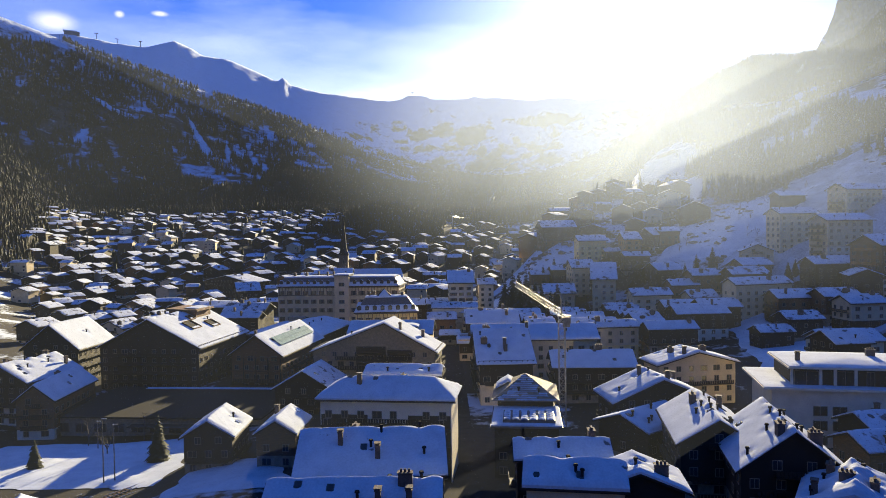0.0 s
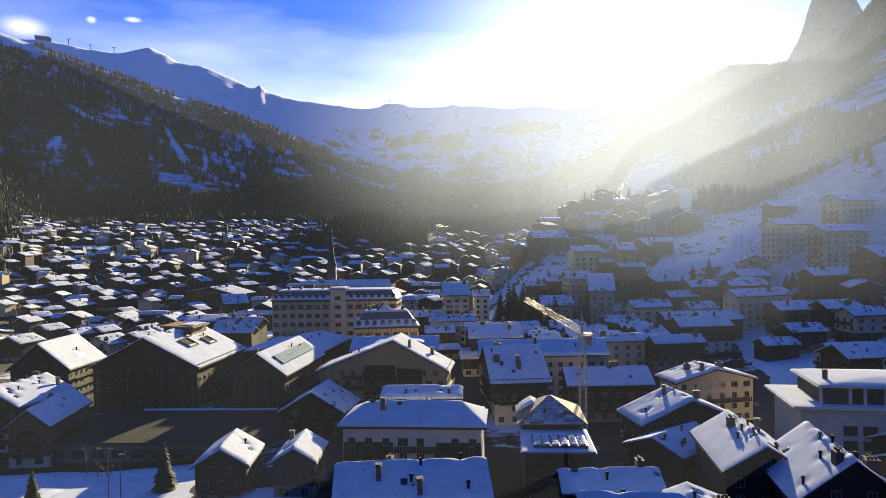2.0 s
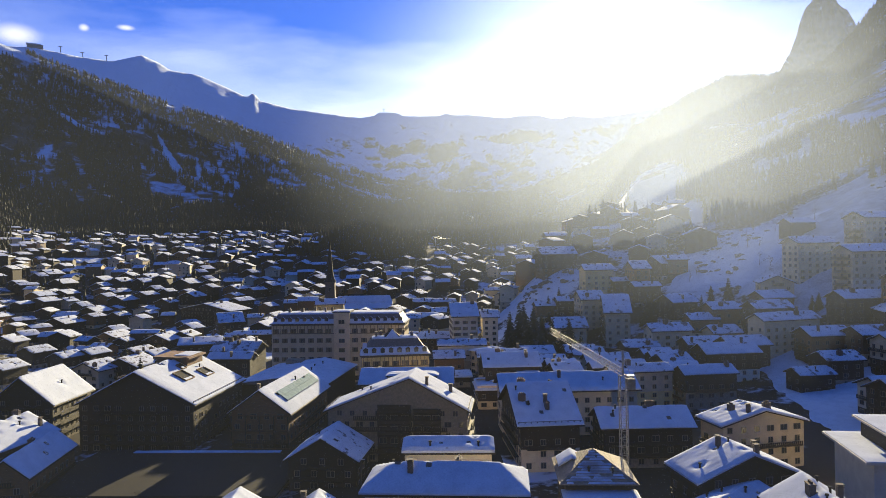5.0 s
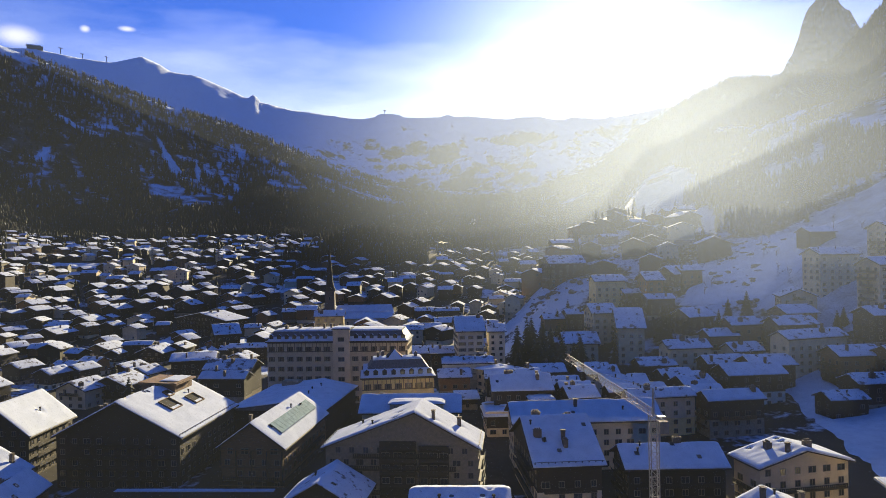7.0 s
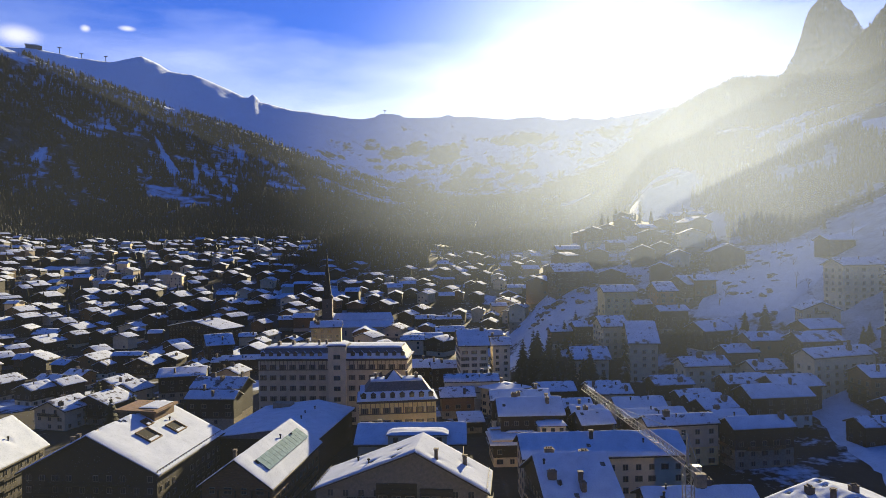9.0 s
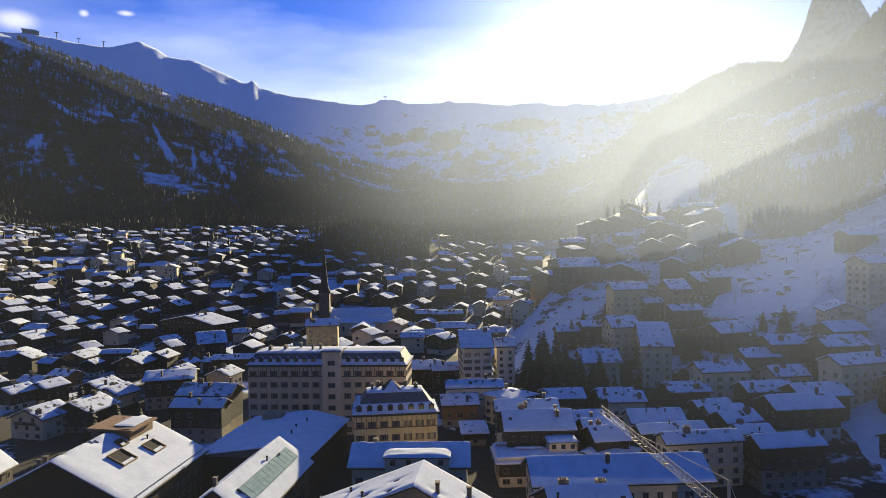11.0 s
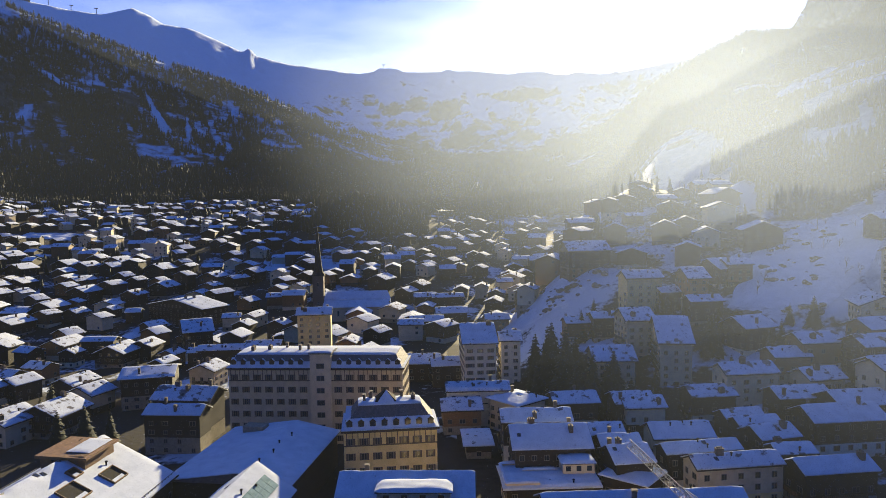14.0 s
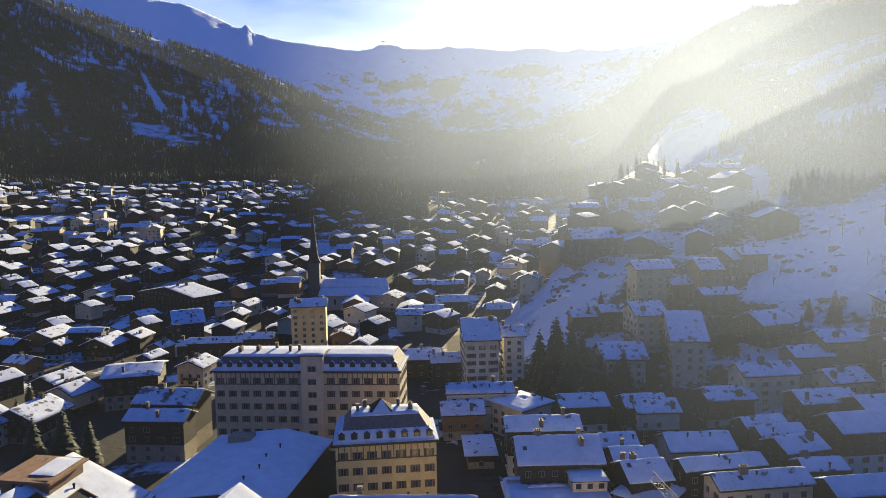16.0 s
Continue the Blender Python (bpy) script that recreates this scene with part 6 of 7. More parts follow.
# ---- road, snow fields, park ----
def sheet(name, corners, lift, mat, label, n=24, category="ground", kind="structure", bumps=0.0):
    """A four-cornered sheet lying on the ground."""
    v, f = [], []
    p = [Vector(c) for c in corners]
    for i in range(n + 1):
        for j in range(n + 1):
            u, t = i / n, j / n
            q = p[0] * (1 - u) * (1 - t) + p[1] * u * (1 - t) + p[2] * u * t + p[3] * (1 - u) * t
            wob = 5.0 * noise.noise((q.x * 0.07, q.y * 0.07, lift)) + 1.6 * noise.noise((q.x * 0.3, q.y * 0.3, lift)) if bumps else 0
            edge = min(1, 6 * min(u, 1 - u, t, 1 - t))
            v.append((q.x + wob, q.y + 0.6 * wob, land_z(q.x + wob, q.y + 0.6 * wob) + lift * (0.3 + 0.7 * edge) + bumps * edge * (0.5 + noise.noise((q.x * 0.11, q.y * 0.11, 2.0)))))
    for i in range(n):
        for j in range(n):
            k = i * (n + 1) + j
            f.append((k, k + n + 1, k + n + 2, k + 1))
    me = mesh_of(name, v, f, [mat], smooth=True)
    return tagged(new(name, me), label, category, kind=kind)


sheet("road", [(14.5, 60), (25.5, 60), (15.5, 296), (5.5, 296)], 0.10, ASPHALT, "dark wet street between the houses", 40, "road")
sheet("road", [(5.5, 296), (15.5, 296), (14, 470), (2, 470)], 0.12, ASPHALT, "dark wet street between the houses", 30, "road")
sheet("snow_field", [(112, 215), (152, 222), (160, 325), (128, 312)], 0.6, SNOW, "smooth shaded snow meadow beside the houses", 30, "snow", bumps=0.3)
sheet("snow_field", [(120, 395), (150, 375), (250, 440), (172, 470)], 0.6, SNOW, "steep snow slope above the houses", 40, "snow", bumps=0.8)
sheet("snow_field", [(36, 455), (62, 438), (70, 478), (44, 492)], 0.5, SNOW, "steep snow bank above the street", 30, "snow", bumps=0.8)
sheet("snow_field", [(150, 330), (215, 330), (300, 480), (205, 460)], 0.45, SNOW_OLD, "snow slope with dark shrubs", 40, "snow", bumps=0.8)
sheet("snow_field", [(-150, 690), (-60, 690), (-70, 735), (-160, 735)], 0.6, SNOW, "snow meadow among far chalets", 20, "snow", bumps=0.5)
sheet("snow_field", [(-455, 852), (-398, 852), (-404, 892), (-470, 892)], 1.0, SNOW, "shaded snow meadow below the forest", 40, "snow", bumps=0.8)
sheet("snow_field", [(-92, 148), (-41, 148), (-45, 184), (-92, 181)], 0.35, SNOW, "snowy park with shaded and sunlit snow", 30, "snow", bumps=0.25)
sheet("snow_field", [(-37, 138), (-12, 138), (-15, 158), (-37, 160)], 0.35, SNOW, "shaded snow in a yard", 16, "snow", bumps=0.2)


for spots in ([(-798, 1990), (-791, 1995), (-622, 1744), (-650, 1730)], [(-655, 1905), (-650, 1908), (-578, 1738), (-592, 1730)], [(-1004, 1835), (-985, 1850), (-868, 1835), (-880, 1800)],
              [(-905, 1640), (-893, 1650), (-858, 1560), (-880, 1545)], [(-520, 1790), (-512, 1795), (-470, 1690), (-486, 1682)]):
    sheet("snow_gully", spots, 2.5, SNOW, "steep shaded snow gully between dark conifers", 40, "snow", bumps=3.0)


sheet("snow_field", [(160, 585), (212, 598), (278, 800), (212, 812)], 0.5, SNOW_OLD, "open snow slope between woods", 44, "snow", bumps=1.2)
sheet("snow_field", [(232, 560), (300, 575), (420, 790), (345, 800)], 0.8, SNOW_OLD, "steep snow slope with dark shrubs", 44, "snow", bumps=1.2)


def snow_bank(x0, y0, x1, y1, high, wide):
    """A wind-packed bank running across the slope, its crown uneven and broken."""
    n, m = 60, 6
    along = Vector((x1 - x0, y1 - y0))
    side = Vector((along.y, -along.x)).normalized()
    v, f = [], []
    for i in range(n + 1):
        u = i / n
        c = Vector((x0, y0)) + along * u + side * 9 * noise.noise((u * 4.0, x0, 1.0))
        tall = high * (0.35 + 0.65 * abs(math.sin(u * 9 + x0))) * (1 - abs(2 * u - 1) ** 4) * (0.8 + 0.6 * noise.noise((u * 17, y0, 3.0)))
        for j in range(m + 1):
            w = 2 * j / m - 1
            p = c + side * wide * w
            v.append((p.x, p.y, land_z(p.x, p.y) - 0.6 + (tall + 0.8) * math.cos(w * math.pi / 2) ** 1.4))
    for i in range(n):
        for j in range(m):
            k = i * (m + 1) + j
            f.append((k, k + m + 1, k + m + 2, k + 1))
    tagged(new("snow_bank", mesh_of("snow_bank", v, f, [SNOW], smooth=True)), "wind-packed snow bank catching the low sun", "snow", kind="structure")


for spots in ((214, 900, 246, 838, 5, 7), (242, 842, 292, 880, 6, 8), (198, 600, 246, 646, 4.5, 6), (244, 646, 282, 630, 4.5, 6), (296, 640, 352, 690, 5, 7), (350, 880, 440, 990, 8, 10), (430, 985, 520, 1040, 8, 10), (300, 760, 350, 800, 5, 7)):
    snow_bank(*spots)


def railway():
    """Two snowy tracks with sleepers at the edge of the park."""
    a, b = Vector((-50, 142)), Vector((-28, 181))
    way = (b - a).normalized()
    side = Vector((way.y, -way.x))
    for off in (0.0, 3.4):
        root = tagged(new("railway_track"), "snow-dusted railway track with dark sleepers", "railway", "tracks")
        z = land_z(a.x, a.y) + 0.15
        root.matrix_basis = Matrix.Translation((a.x + side.x * off, a.y + side.y * off, z)) @ Matrix.Rotation(math.atan2(way.y, way.x), 4, "Z")
        length = (b - a).length
        for s in (-0.72, 0.72):
            v, f = [], []
            box(v, f, 0, length, s - 0.07, s + 0.07, 0.15, 0.30)
            child("rail", mesh_of("rail", v, f, [METAL]), root)
        v, f = [], []
        box(v, f, -0.14, 0.14, -1.3, 1.3, 0, 0.16)
        me = mesh_of("sleeper", v, f, [WOOD])
        for k in range(int(length / 0.9)):
            child("sleeper", me, root, pose(0.4 + k * 0.9, 0, 0))


railway()


def lamp_post(x, y, h):
    root = tagged(new("lamp_post"), "slim dark post with a small lamp head", "post", "posts")
    root.matrix_basis = pose(x, y, land_z(x, y))
    v, f = [], []
    for z, r in ((-0.3, 0.14), (h, 0.08)):
        for k in range(8):
            v.append((r * math.cos(k * math.pi / 4), r * math.sin(k * math.pi / 4), z))
    f = [(k, (k + 1) % 8, 8 + (k + 1) % 8, 8 + k) for k in range(8)] + [tuple(range(8, 16))]
    child("pole", mesh_of("pole", v, f, [SLATE]), root)
    v, f = [], []
    box(v, f, -0.15, 0.9, -0.14, 0.14, h - 0.05, h + 0.12)
    child("lamp_head", mesh_of("lamp_head", v, f, [METAL]), root)


for px, py, ph in ((-55.0, 151.0, 13.5), (-53.2, 152.0, 12.0), (-36.0, 171.0, 9.0), (-14.0, 186.0, 8.0), (-70, 176, 7.0), (27, 150, 7.0), (12.5, 190, 7.0)):
    lamp_post(px, py, ph)


# ---- trees ----
def fir_mesh(seed, h, r, layers=11, twigs=17):
    """A fir: trunk, and drooping boughs in whorls with an uneven outline."""
    rg = random.Random(seed)
    v, f = [], []
    for z, rr in ((-0.4, 0.022 * h), (h * 0.97, 0.02)):
        for k in range(6):
            v.append((rr * math.cos(k * 1.047), rr * math.sin(k * 1.047), z))
    f += [(k, (k + 1) % 6, 6 + (k + 1) % 6, 6 + k) for k in range(6)]
    trunk = mesh_of("trunk", v, f, [BARK])
    v, f = [], []
    for q in range(layers):
        u = q / layers
        z = h * (0.10 + 0.88 * u)
        reach = r * (1 - u) ** 0.85 + 0.12
        n = max(6, int(twigs * (1 - 0.6 * u)))
        for k in range(n):
            t = 2 * math.pi * (k + rg.random() * 0.8) / n + q * 0.7
            ln = reach * rg.uniform(0.6, 1.12)
            zz = z + rg.uniform(-0.3, 0.3) * h / layers
            wd = 0.30 * ln + 0.14
            c, s = math.cos(t), math.sin(t)
            droop = ln * rg.uniform(0.28, 0.55)
            i = len(v)
            v += [(0, 0, zz + 0.10 * ln), (c * ln * 0.55 - s * wd, s * ln * 0.55 + c * wd, zz - droop * 0.45), (c * ln, s * ln, zz - droop), (c * ln * 0.55 + s * wd, s * ln * 0.55 - c * wd, zz - droop * 0.45),
                  (c * ln * 0.5, s * ln * 0.5, zz - droop * 0.2 - 0.22 * wd)]
            f += [(i, i + 1, i + 2), (i, i + 2, i + 3), (i, i + 4, i + 1), (i, i + 3, i + 4), (i + 1, i + 4, i + 2), (i + 4, i + 3, i + 2)]
    return trunk, mesh_of("crown", v, f, [NEEDLES])


FIRS = [fir_mesh(k, 14.0, 3.9 + 0.5 * (k % 3), 15, 24) for k in range(4)]


def fir(x, y, h, kind=0, label="dark green fir tree between the houses"):
    root = tagged(new("fir_tree"), label, "tree", "firs")
    s = h / 14.0
    root.matrix_basis = pose(x, y, land_z(x, y) - 0.2, 0, 0, (x * 37) % 360) @ Matrix.Diagonal((s, s, s, 1))
    child("trunk", FIRS[kind % 4][0], root)
    child("crown", FIRS[kind % 4][1], root)


for i, (px, py, ph) in enumerate(((-50.0, 165, 11.5), (-76, 161, 7.5), (-84, 154, 8), (41.5, 372, 25), (47.5, 366, 22), (38, 383, 19), (44, 355, 20), (36, 360, 16), (49, 376, 21), (53.5, 380, 14), (46, 392, 18), (51, 358, 11), (35, 370, 12), (141, 366, 13), (102.7, 366, 17),
                                  (-137.5, 340, 14), (-131, 336, 9), (-121.5, 338, 11), (-106, 354, 8), (135, 372, 9), (108, 373, 14), (163, 332, 10), (168, 336, 8), (153, 350, 9), (-150, 372, 8), (64, 336, 14), (70, 331, 12), (97, 337, 14), (101, 344, 12), (58, 345, 17), (62, 352, 18), (54, 350, 20), (75, 345, 12), (48, 345, 19), (52, 338, 14), (118, 352, 13), (125, 358, 12), (90, 392, 13), (96, 398, 12), (60, 400, 14), (67, 408, 13), (-120, 319, 15), (-114, 324, 15), (-103, 318, 15), (-144, 358, 15), (-125, 388, 15))):
    fir(px, py, ph, i)


def bare_mesh(seed, h):
    """A leafless larch or shrub: forked twigs."""
    rg = random.Random(seed)
    v, f = [], []

    def limb(p, way, ln, rad, depth):
        q = p + way * ln
        side = way.cross(Vector((0.31, 0.77, 0.2))).normalized()
        up = way.cross(side)
        i = len(v)
        for c, rr in ((p, rad), (q, rad * 0.6)):
            for k in range(3):
                t = k * 2.094
                v.append(tuple(c + (side * math.cos(t) + up * math.sin(t)) * rr))
        f.extend((i + k, i + (k + 1) % 3, i + 3 + (k + 1) % 3, i + 3 + k) for k in range(3))
        if depth:
            for _ in range(3 if depth > 1 else 4):
                turn = Vector((rg.uniform(-1, 1), rg.uniform(-1, 1), rg.uniform(-0.2, 0.9)))
                limb(p + way * ln * rg.uniform(0.45, 1.0), (way * 0.8 + turn * 0.75).normalized(), ln * rg.uniform(0.45, 0.7), rad * 0.55, depth - 1)
    limb(Vector((0, 0, -0.3)), Vector((0, 0, 1)), h * 0.5, h * 0.02, 4)
    return mesh_of("branches", v, f, [BARK])


BARE = [bare_mesh(k, 7.0) for k in range(3)]


def bare_tree(x, y, h, k):
    root = tagged(new("bare_tree"), "leafless brown tree standing in snow", "tree", "bare trees")
    s = h / 7.0
    root.matrix_basis = pose(x, y, land_z(x, y) - 0.1, 0, 0, (x * 53) % 360) @ Matrix.Diagonal((s, s, s, 1))
    child("branches", BARE[k % 3], root)


rng = random.Random(5)
for k, (px, py, ph) in enumerate(((-65, 171, 8.5), (-62, 183, 7.5), (-74, 179, 7.5), (-56, 177, 6.5), (-52.0, 258, 8), (176, 424, 9), (181, 420, 8), (172, 427, 7), (169, 394, 9), (173, 391, 8), (60, 520, 9), (66, 510, 8), (72, 500, 9), (58, 505, 7),
                                  (80, 520, 9), (88, 470, 8), (118, 398, 8), (92, 400, 7), (128, 430, 9), (205, 433, 9), (198, 437, 8), (150, 440, 9), (156, 436, 8), (162, 432, 8), (140, 405, 9), (134, 398, 8), (186, 448, 9), (192, 452, 8), (210, 420, 9), (216, 428, 10), (222, 412, 8), (110, 420, 8), (100, 432, 9), (70, 470, 9), (76, 462, 8), (84, 455, 9), (178, 380, 8), (184, 374, 9))):
    bare_tree(px, py, ph, k)


def scatter_stuff(name, label, mat, spots, shapes, category):
    """Many small plants or stones joined into one thing."""
    V, F, base = [], [], 0
    for (x, y, z, s, turn), k in spots:
        sv, sf = shapes[k]
        c, n = math.cos(turn) * s, math.sin(turn) * s
        m = np.array(((c, -n, 0), (n, c, 0), (0, 0, s)))
        V.append(sv @ m.T + (x, y, z))
        F.append(sf + base)
        base += len(sv)
    V, F = np.concatenate(V), np.concatenate(F)
    me = bpy.data.meshes.new(name)
    me.from_pydata(V.tolist(), [], F.tolist())
    me.materials.append(mat)
    return tagged(new(name, me), label, category, kind="stuff")


def conifer_shape(seed, tiers=5, n=7):
    rg = random.Random(seed)
    v, f = [], []
    for q in range(tiers):
        u = q / tiers
        z0, z1 = 1.2 + 10.5 * u, 1.2 + 10.5 * u + 4.2 - 1.2 * u
        r = 2.4 * (1 - u) ** 0.8 + 0.25
        i = len(v)
        v.append((rg.uniform(-0.2, 0.2), rg.uniform(-0.2, 0.2), z1))
        for k in range(n):
            t = 2 * math.pi * (k + rg.uniform(-0.3, 0.3)) / n
            rr = r * rg.uniform(0.6, 1.15)
            v.append((rr * math.cos(t), rr * math.sin(t), z0 + rg.uniform(-0.5, 0.5)))
        f += [(i, i + 1 + k, i + 1 + (k + 1) % n) for k in range(n)]
    return np.array(v, float), np.array(f, int)


def larch_shape(seed, whorls=13):
    rg = random.Random(seed)
    v, f = [], []
    for p in range(whorls):
        q = p * 13 / whorls
        z = 1.5 + q * 0.95
        t = rg.uniform(0, 6.28)
        r = 1.9 * (1 - q / 15) * rg.uniform(0.6, 1.1)
        for a in (t, t + 2.1, t + 4.2):
            i = len(v)
            c, s = math.cos(a), math.sin(a)
            v += [(0, 0, z + 0.6), (c * r, s * r, z + rg.uniform(-0.2, 0.7)), (c * r * 0.6 - s * 2.9 / whorls, s * r * 0.6 + c * 2.9 / whorls, z - 0.1)]
            f.append((i, i + 1, i + 2))
    i = len(v)
    v += [(-0.15, 0, 0), (0.15, 0, 0), (0, 0, 14.5), (0, -0.15, 0), (0, 0.15, 0)]
    f += [(i, i + 1, i + 2), (i + 3, i + 4, i + 2)]
    return np.array(v, float), np.array(f, int)


CONIFERS = [conifer_shape(k) for k in range(5)] + [conifer_shape(k, 3, 5) for k in range(5, 10)]
LARCHES = [larch_shape(k) for k in range(5)] + [larch_shape(k, 6) for k in range(5, 10)]
dark, brown = [], []
rng = random.Random(21)
GULLIES = ((-795, 1992, -636, 1737, 2, 15), (-652, 1906, -585, 1732, 2, 8), (-994, 1842, -872, 1818, 10, 20), (-899, 1645, -868, 1552, 7, 12), (-516, 1792, -478, 1686, 4, 9))


def in_gully(x, y):
    """Tree-free avalanche tracks on the wooded side."""
    for x0, y0, x1, y1, w0, w1 in GULLIES:
        u = ((x - x0) * (x1 - x0) + (y - y0) * (y1 - y0)) / ((x1 - x0) ** 2 + (y1 - y0) ** 2)
        if -0.15 < u < 1.05 and math.hypot(x - x0 - u * (x1 - x0), y - y0 - u * (y1 - y0)) < w0 + (w1 - w0) * max(u, 0):
            return True
    return False


def in_clearing(x, y):
    """Open snow on the sunny side of the valley."""
    return (585 < y < 905 and abs(x - 186 - (y - 590) * 0.24) < 32) or (560 < y < 800 and abs(x - 264 - (y - 565) * 0.5) < 26) or abs((x - 350) - (y - 880) * 1.0) < 14 and 870 < y < 1050


for _ in range(150000):
    az = rng.uniform(-36, 40)
    r = (460 if az > 8 else 640) * (2500 / (460 if az > 8 else 640)) ** rng.random() ** 0.8
    x, y = HUB[0] + r * math.sin(radians(az)), HUB[1] + r * math.cos(radians(az))
    if (790 < y < 915 and abs(x + 405 + (y - 850) * 0.5) < 42) or (-478 < x < -390 and 842 < y < 900) or in_gully(x, y) or (in_clearing(x, y) and rough(x, y, 55, 23.0, 2) > -0.12):
        continue
    limit = 935 if az > 0 else 990 if az > -9 else 1010 + 190 * ease(-az, 9, 16)
    if r < limit + 40 * rough(x, y, 80, 20.0, 2):
        # only on the steep sides and on the wooded mound near the village
        side = x < -0.56 * y - 30
        mound = ((x + 92) / 88) ** 2 + ((y - 890) / 62) ** 2 < 1 + 0.5 * rough(x, y, 60, 19.0, 3)
        slope = x > 0.25 * y + 55 and y > 500 or (185 < x < 235 and 470 < y < 560)
        if not (side or mound or slope) and rng.random() > 0.06 or (not mound and rng.random() < 0.45) or not free(x, y, 4):
            continue
    patch = rough(x, y, 330, 14.0, 3) + 0.5 * rough(x, y * 0.4, 90, 15.0, 3)
    if patch > (0.42 if az < 8 else 0.22) and r > (1150 if az < 8 else 0):
        continue
    z = land_z(x, y)
    # bare streaks down the fall line of the shaded side
    if az < -2 and 150 < z < 460 and rough(0.85 * x + 0.53 * y, (0.53 * x - 0.85 * y) * 0.28, 46, 17.0, 3) + 0.6 * rough(x, y, 260, 18.0, 2) > 0.62 - 0.5 * ease(z, 150, 210) * ease(460 - z, 0, 90) and rng.random() < 0.9:
        continue
    if z > 640 + 100 * rough(x, y, 300, 16.0, 3):
        continue
    spot = ((x, y, z - 0.3, rng.uniform(0.65, 1.35) * (0.85 if r < 900 else 1.1 if r < 1300 else 1.35), rng.uniform(0, 6.28)), rng.randrange(5) + (5 if r > 1150 else 0))
    (brown if rng.random() < 0.45 else dark).append(spot)
scatter_stuff("conifer_forest", "dense dark conifers on the mountain slopes", NEEDLES, dark, CONIFERS, "forest")
scatter_stuff("larch_forest", "bare brown larches on the mountain slopes", LARCH, brown, LARCHES, "forest")


def stone_shape(seed):
    bm = bmesh.new()
    bmesh.ops.create_icosphere(bm, subdivisions=1, radius=1)
    rg = random.Random(seed)
    v = np.array([tuple(p.co * rg.uniform(0.6, 1.2)) for p in bm.verts]) * (1.5, 1.0, 0.7)
    f = np.array([[q.index for q in p.verts] for p in bm.faces])
    bm.free()
    return v, f


STONES = [stone_shape(k) for k in range(4)]
spots = []
rng = random.Random(8)
for _ in range(1700):
    x, y = rng.uniform(40, 260), rng.uniform(370, 600)
    if rough(x, y, 40, 18.0, 3) < 0.04 or not free(x, y, 3) or 0.6 * x + 0.8 * y < 380:
        continue
    spots.append(((x, y, land_z(x, y) + 0.5, rng.uniform(0.6, 2.4), rng.uniform(0, 6.28)), rng.randrange(4)))
scatter_stuff("boulders", "dark boulders and rock steps in the snow slope", ROCK_DARK, spots, STONES, "rock")


# ---- lift cables up the valley ----
def cableway():
    root = tagged(new("cableway"), "thin sagging lift cables between two pylons", "cableway")
    a, b = Vector((-4, 900)), Vector((62, 1330))
    za, zb = land_z(a.x, a.y), land_z(b.x, b.y)
    root.matrix_basis = Matrix.Translation((a.x, a.y, za))
    for p, z, tall in ((a, za, 16), (b, zb, 20)):
        v, f = [], []
        box(v, f, -0.5, 0.5, -0.5, 0.5, -1, tall)
        box(v, f, -3.2, 3.2, -0.3, 0.3, tall, tall + 0.5)
        child("pylon", mesh_of("pylon", v, f, [METAL]), root, Matrix.Translation((p.x - a.x, p.y - a.y, z - za)))
    for off in (-3, 3):
        v, f = [], []
        for k in range(25):
            u = k / 24
            q = (b - a) * u
            z = 16.5 + (zb + 4 - za) * u - 34 * 4 * u * (1 - u) * 0.5
            for dx, dz in ((-0.12, -0.12), (0.12, -0.12), (0, 0.16)):
                v.append((q.x + off + dx, q.y, z + dz))
        for k in range(24):
            for s in range(3):
                f.append((k * 3 + s, k * 3 + (s + 1) % 3, k * 3 + 3 + (s + 1) % 3, k * 3 + 3 + s))
        child("cable", mesh_of("cable", v, f, [METAL]), root)


cableway()


# ---- lift station and masts on the far ridge ----
def ridge_masts():
    for k, (az, tall) in enumerate(((-28.6, 34), (-27.2, 26), (-25.6, 30), (-4.6, 22))):
        r = 4730.0
        x, y = HUB[0] + r * math.sin(radians(az)), HUB[1] + r * math.cos(radians(az))
        root = tagged(new("lift_mast"), "small dark lift mast on the snowy ridge", "mast", "lift masts")
        root.matrix_basis = pose(x, y, land_z(x, y) - 3, 0, 0, -az)
        v, f = [], []
        box(v, f, -2, 2, -2, 2, 0, tall)
        child("post", mesh_of("post", v, f, [SLATE]), root)
        v, f = [], []
        box(v, f, -11, 11, -1.5, 1.5, tall, tall + 4)
        child("crossbar", mesh_of("crossbar", v, f, [SLATE]), root)
    az, r = -30.2, 4725.0
    x, y = HUB[0] + r * math.sin(radians(az)), HUB[1] + r * math.cos(radians(az))
    root = tagged(new("lift_station"), "dark lift station on the far ridge", "building")
    root.matrix_basis = pose(x, y, land_z(x, y) - 8, 0, 0, -az)
    v, f = [], []
    box(v, f, -42, 42, -14, 14, 0, 22)
    child("wall", mesh_of("wall", v, f, [SLATE]), root)
    v, f = [], []
    box(v, f, -46, 30, -16, 16, 22, 27)
    child("roof", mesh_of("roof", v, f, [METAL]), root)


ridge_masts()


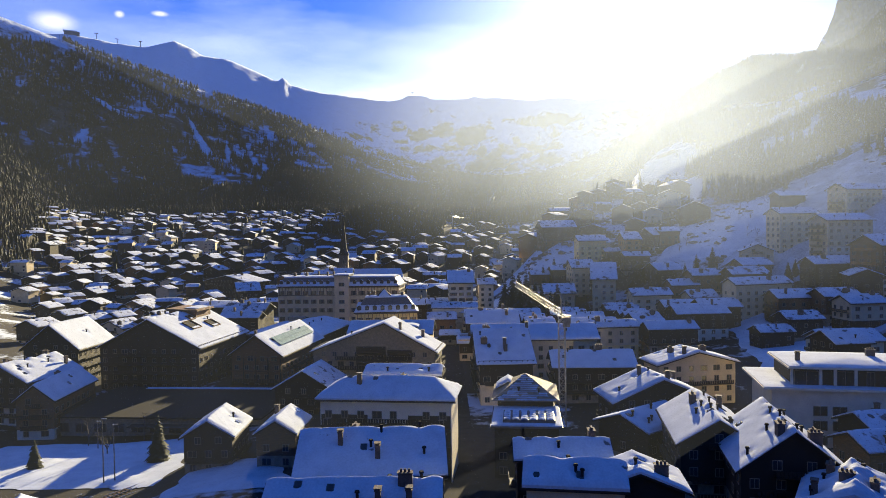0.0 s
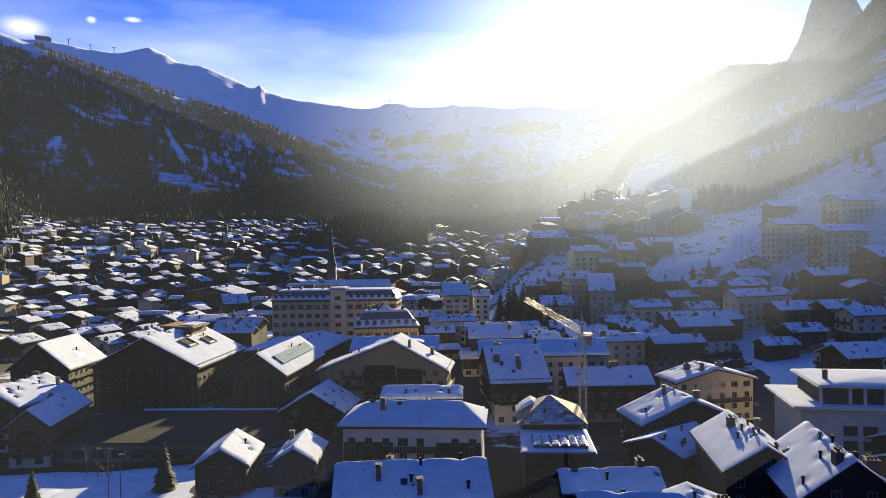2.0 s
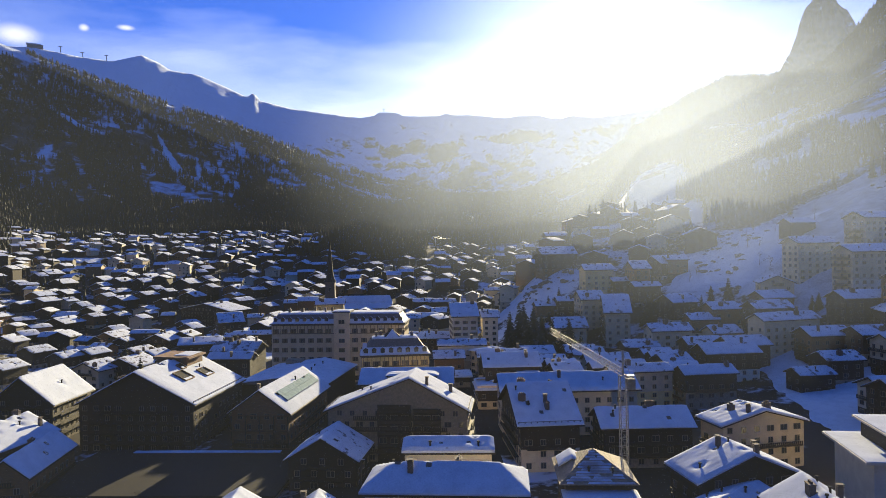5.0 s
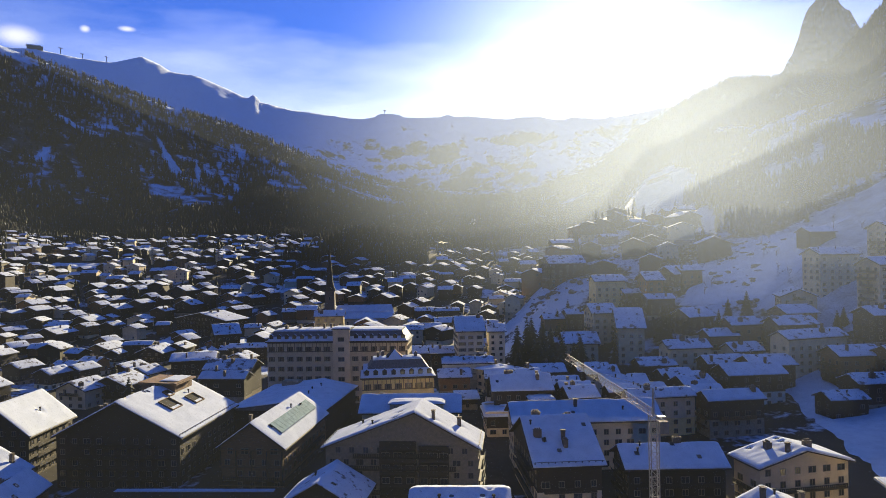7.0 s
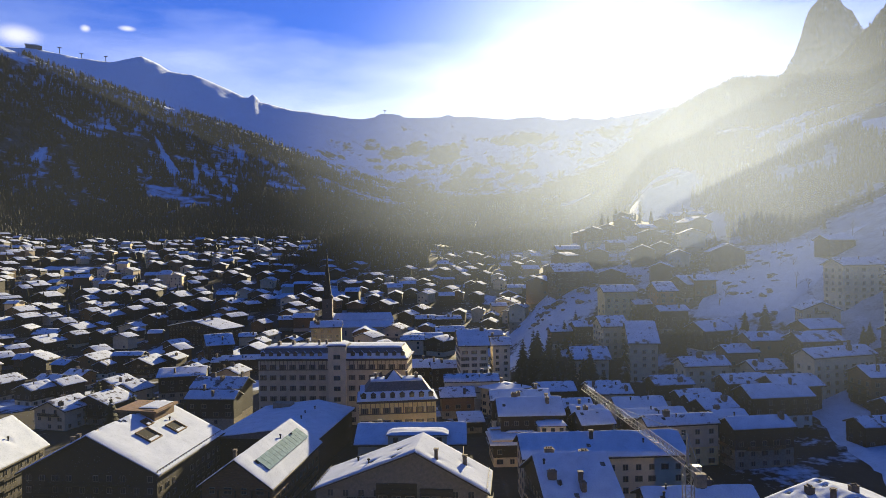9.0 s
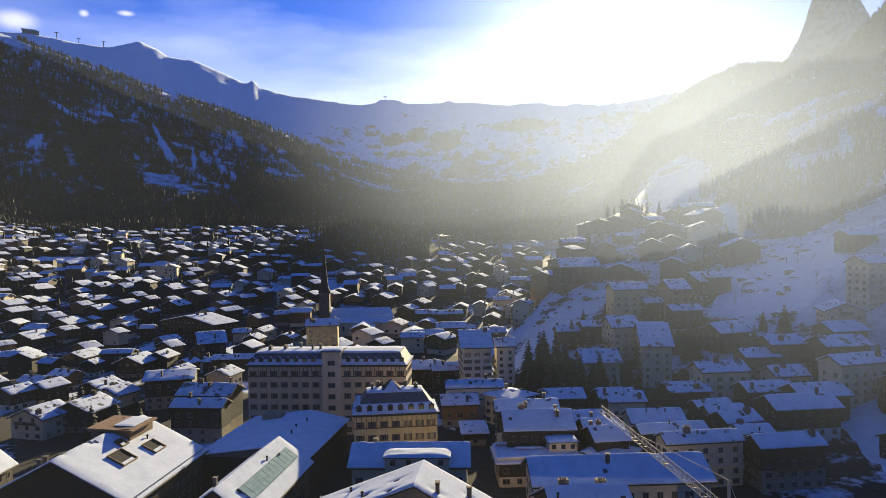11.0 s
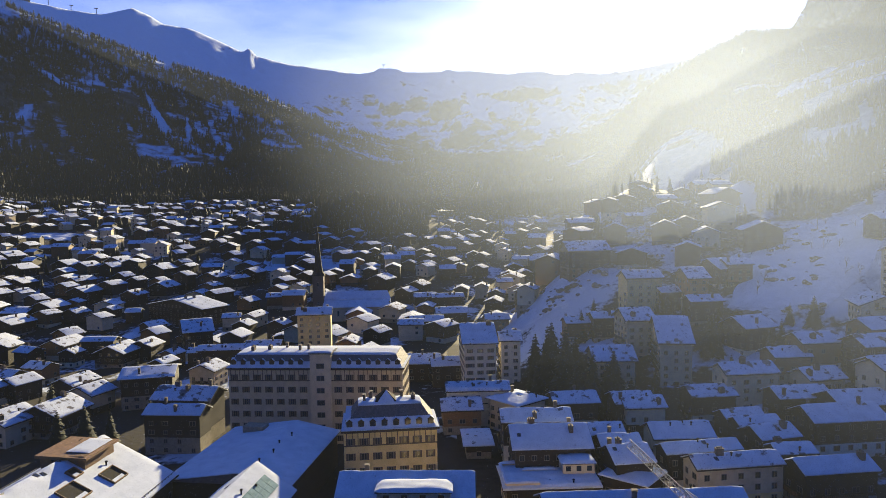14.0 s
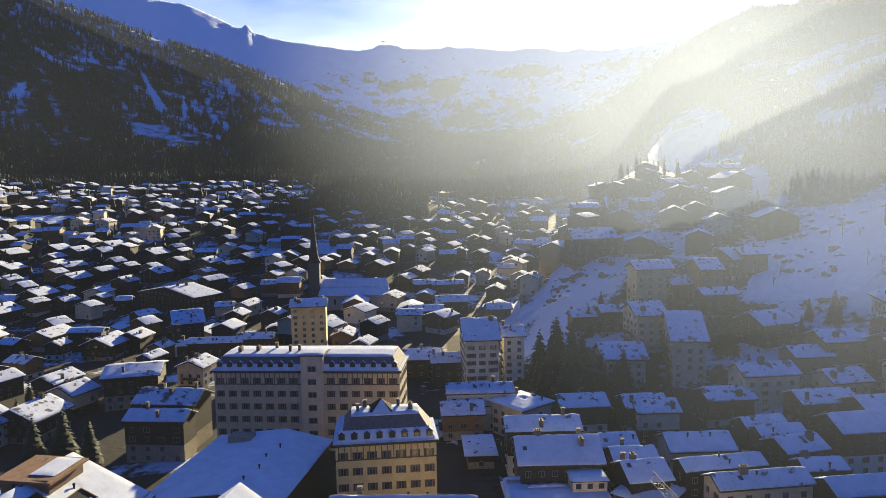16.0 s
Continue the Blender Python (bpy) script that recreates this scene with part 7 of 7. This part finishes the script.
# ---- translucent sheets added across the valley to imitate sun glare and haze ----
def glare_material(deep, peak, least, aside, spread, base, crown):
    """Passes sunlight on to imitate glare; densest up the valley, thinning to its sides."""
    m = bpy.data.materials.new("glare_veil")
    m.use_nodes = True
    n, l = m.node_tree.nodes, m.node_tree.links
    n.clear()
    out, mix = n.new("ShaderNodeOutputMaterial"), n.new("ShaderNodeMixShader")
    clear, scatterer = n.new("ShaderNodeBsdfTransparent"), n.new("ShaderNodeBsdfTranslucent")
    scatterer.inputs["Color"].default_value = (0.535, 0.645, 0.85, 1)
    place, mapping = n.new("ShaderNodeTexCoord"), n.new("ShaderNodeMapping")
    mapping.vector_type = "TEXTURE"
    mapping.inputs["Location"].default_value = (deep * aside, deep, deep * 0.13 + 50)
    mapping.inputs["Scale"].default_value = (deep * spread, deep, deep * 0.36)
    ball, amount = n.new("ShaderNodeTexGradient"), n.new("ShaderNodeMapRange")
    ball.gradient_type = "SPHERICAL"
    amount.interpolation_type = "SMOOTHSTEP"
    amount.inputs["From Min"].default_value, amount.inputs["From Max"].default_value = 0.0, 1.0
    amount.inputs["To Min"].default_value, amount.inputs["To Max"].default_value = least, peak
    cloudy = n.new("ShaderNodeTexNoise")
    cloudy.inputs["Scale"].default_value, cloudy.inputs["Detail"].default_value = 4.0 / deep, 3
    uneven, thick = n.new("ShaderNodeMapRange"), n.new("ShaderNodeMath")
    uneven.inputs["From Min"].default_value, uneven.inputs["From Max"].default_value = 0.25, 0.75
    uneven.inputs["To Min"].default_value, uneven.inputs["To Max"].default_value = 0.65, 1.3
    thick.operation = "MULTIPLY"
    l.new(place.outputs["Object"], mapping.inputs[0])
    l.new(mapping.outputs[0], ball.inputs[0])
    l.new(ball.outputs["Fac"], amount.inputs["Value"])
    l.new(place.outputs["Object"], cloudy.inputs["Vector"])
    l.new(cloudy.outputs[0], uneven.inputs["Value"])
    # thin out towards the ground
    high, foot, body = n.new("ShaderNodeSeparateXYZ"), n.new("ShaderNodeMapRange"), n.new("ShaderNodeMath")
    foot.interpolation_type, body.operation = "SMOOTHSTEP", "MULTIPLY"
    foot.inputs["From Min"].default_value, foot.inputs["From Max"].default_value = base, crown
    foot.inputs["To Min"].default_value = 0.12
    l.new(place.outputs["Object"], high.inputs[0])
    l.new(high.outputs["Z"], foot.inputs["Value"])
    l.new(amount.outputs[0], body.inputs[0])
    l.new(foot.outputs[0], body.inputs[1])
    l.new(body.outputs[0], thick.inputs[0])
    l.new(uneven.outputs[0], thick.inputs[1])
    l.new(thick.outputs[0], mix.inputs[0])
    l.new(clear.outputs[0], mix.inputs[1])
    l.new(scatterer.outputs[0], mix.inputs[2])
    l.new(mix.outputs[0], out.inputs["Surface"])
    return m


GLARE_SHEETS = ((123, 0.004, 0.0090, 0.2, 0.6, -30, -20), (235, 0.115, 0.001, 0.45, 0.58, -8, 54), (335, 0.125, 0.001, 0.31, 0.46, 20, 90), (455, 0.13, 0.001, 0.25, 0.48, 25, 105),
         (660, 0.13, 0.002, 0.27, 0.50, 12, 110), (1080, 0.085, 0.004, 0.29, 0.58, 30, 200), (2050, 0.024, 0.009, 0.34, 0.7, 100, 450))
# each row adds one sheet whose glow stands in for glare
for deep, peak, least, aside, spread, foot, head in GLARE_SHEETS:
    wide, tall, n = deep * 0.9 + 40, max(130, deep * 0.62), 10
    v = [(-wide + 2 * wide * i / n, deep + 0.006 * deep * (deep > 200) * math.sin(i * 0.7), -20 + tall * j / n) for j in range(n + 1) for i in range(n + 1)]
    f = [(j * (n + 1) + i, j * (n + 1) + i + 1, j * (n + 1) + i + n + 2, j * (n + 1) + i + n + 1) for j in range(n) for i in range(n)]
    tagged(new("glare_sheet", mesh_of("glare_sheet", v, f, [glare_material(deep, peak, least, aside, spread, foot, head)], smooth=True)), "see-through sheet added across the valley to imitate sun glare and haze", "haze", kind="stuff")
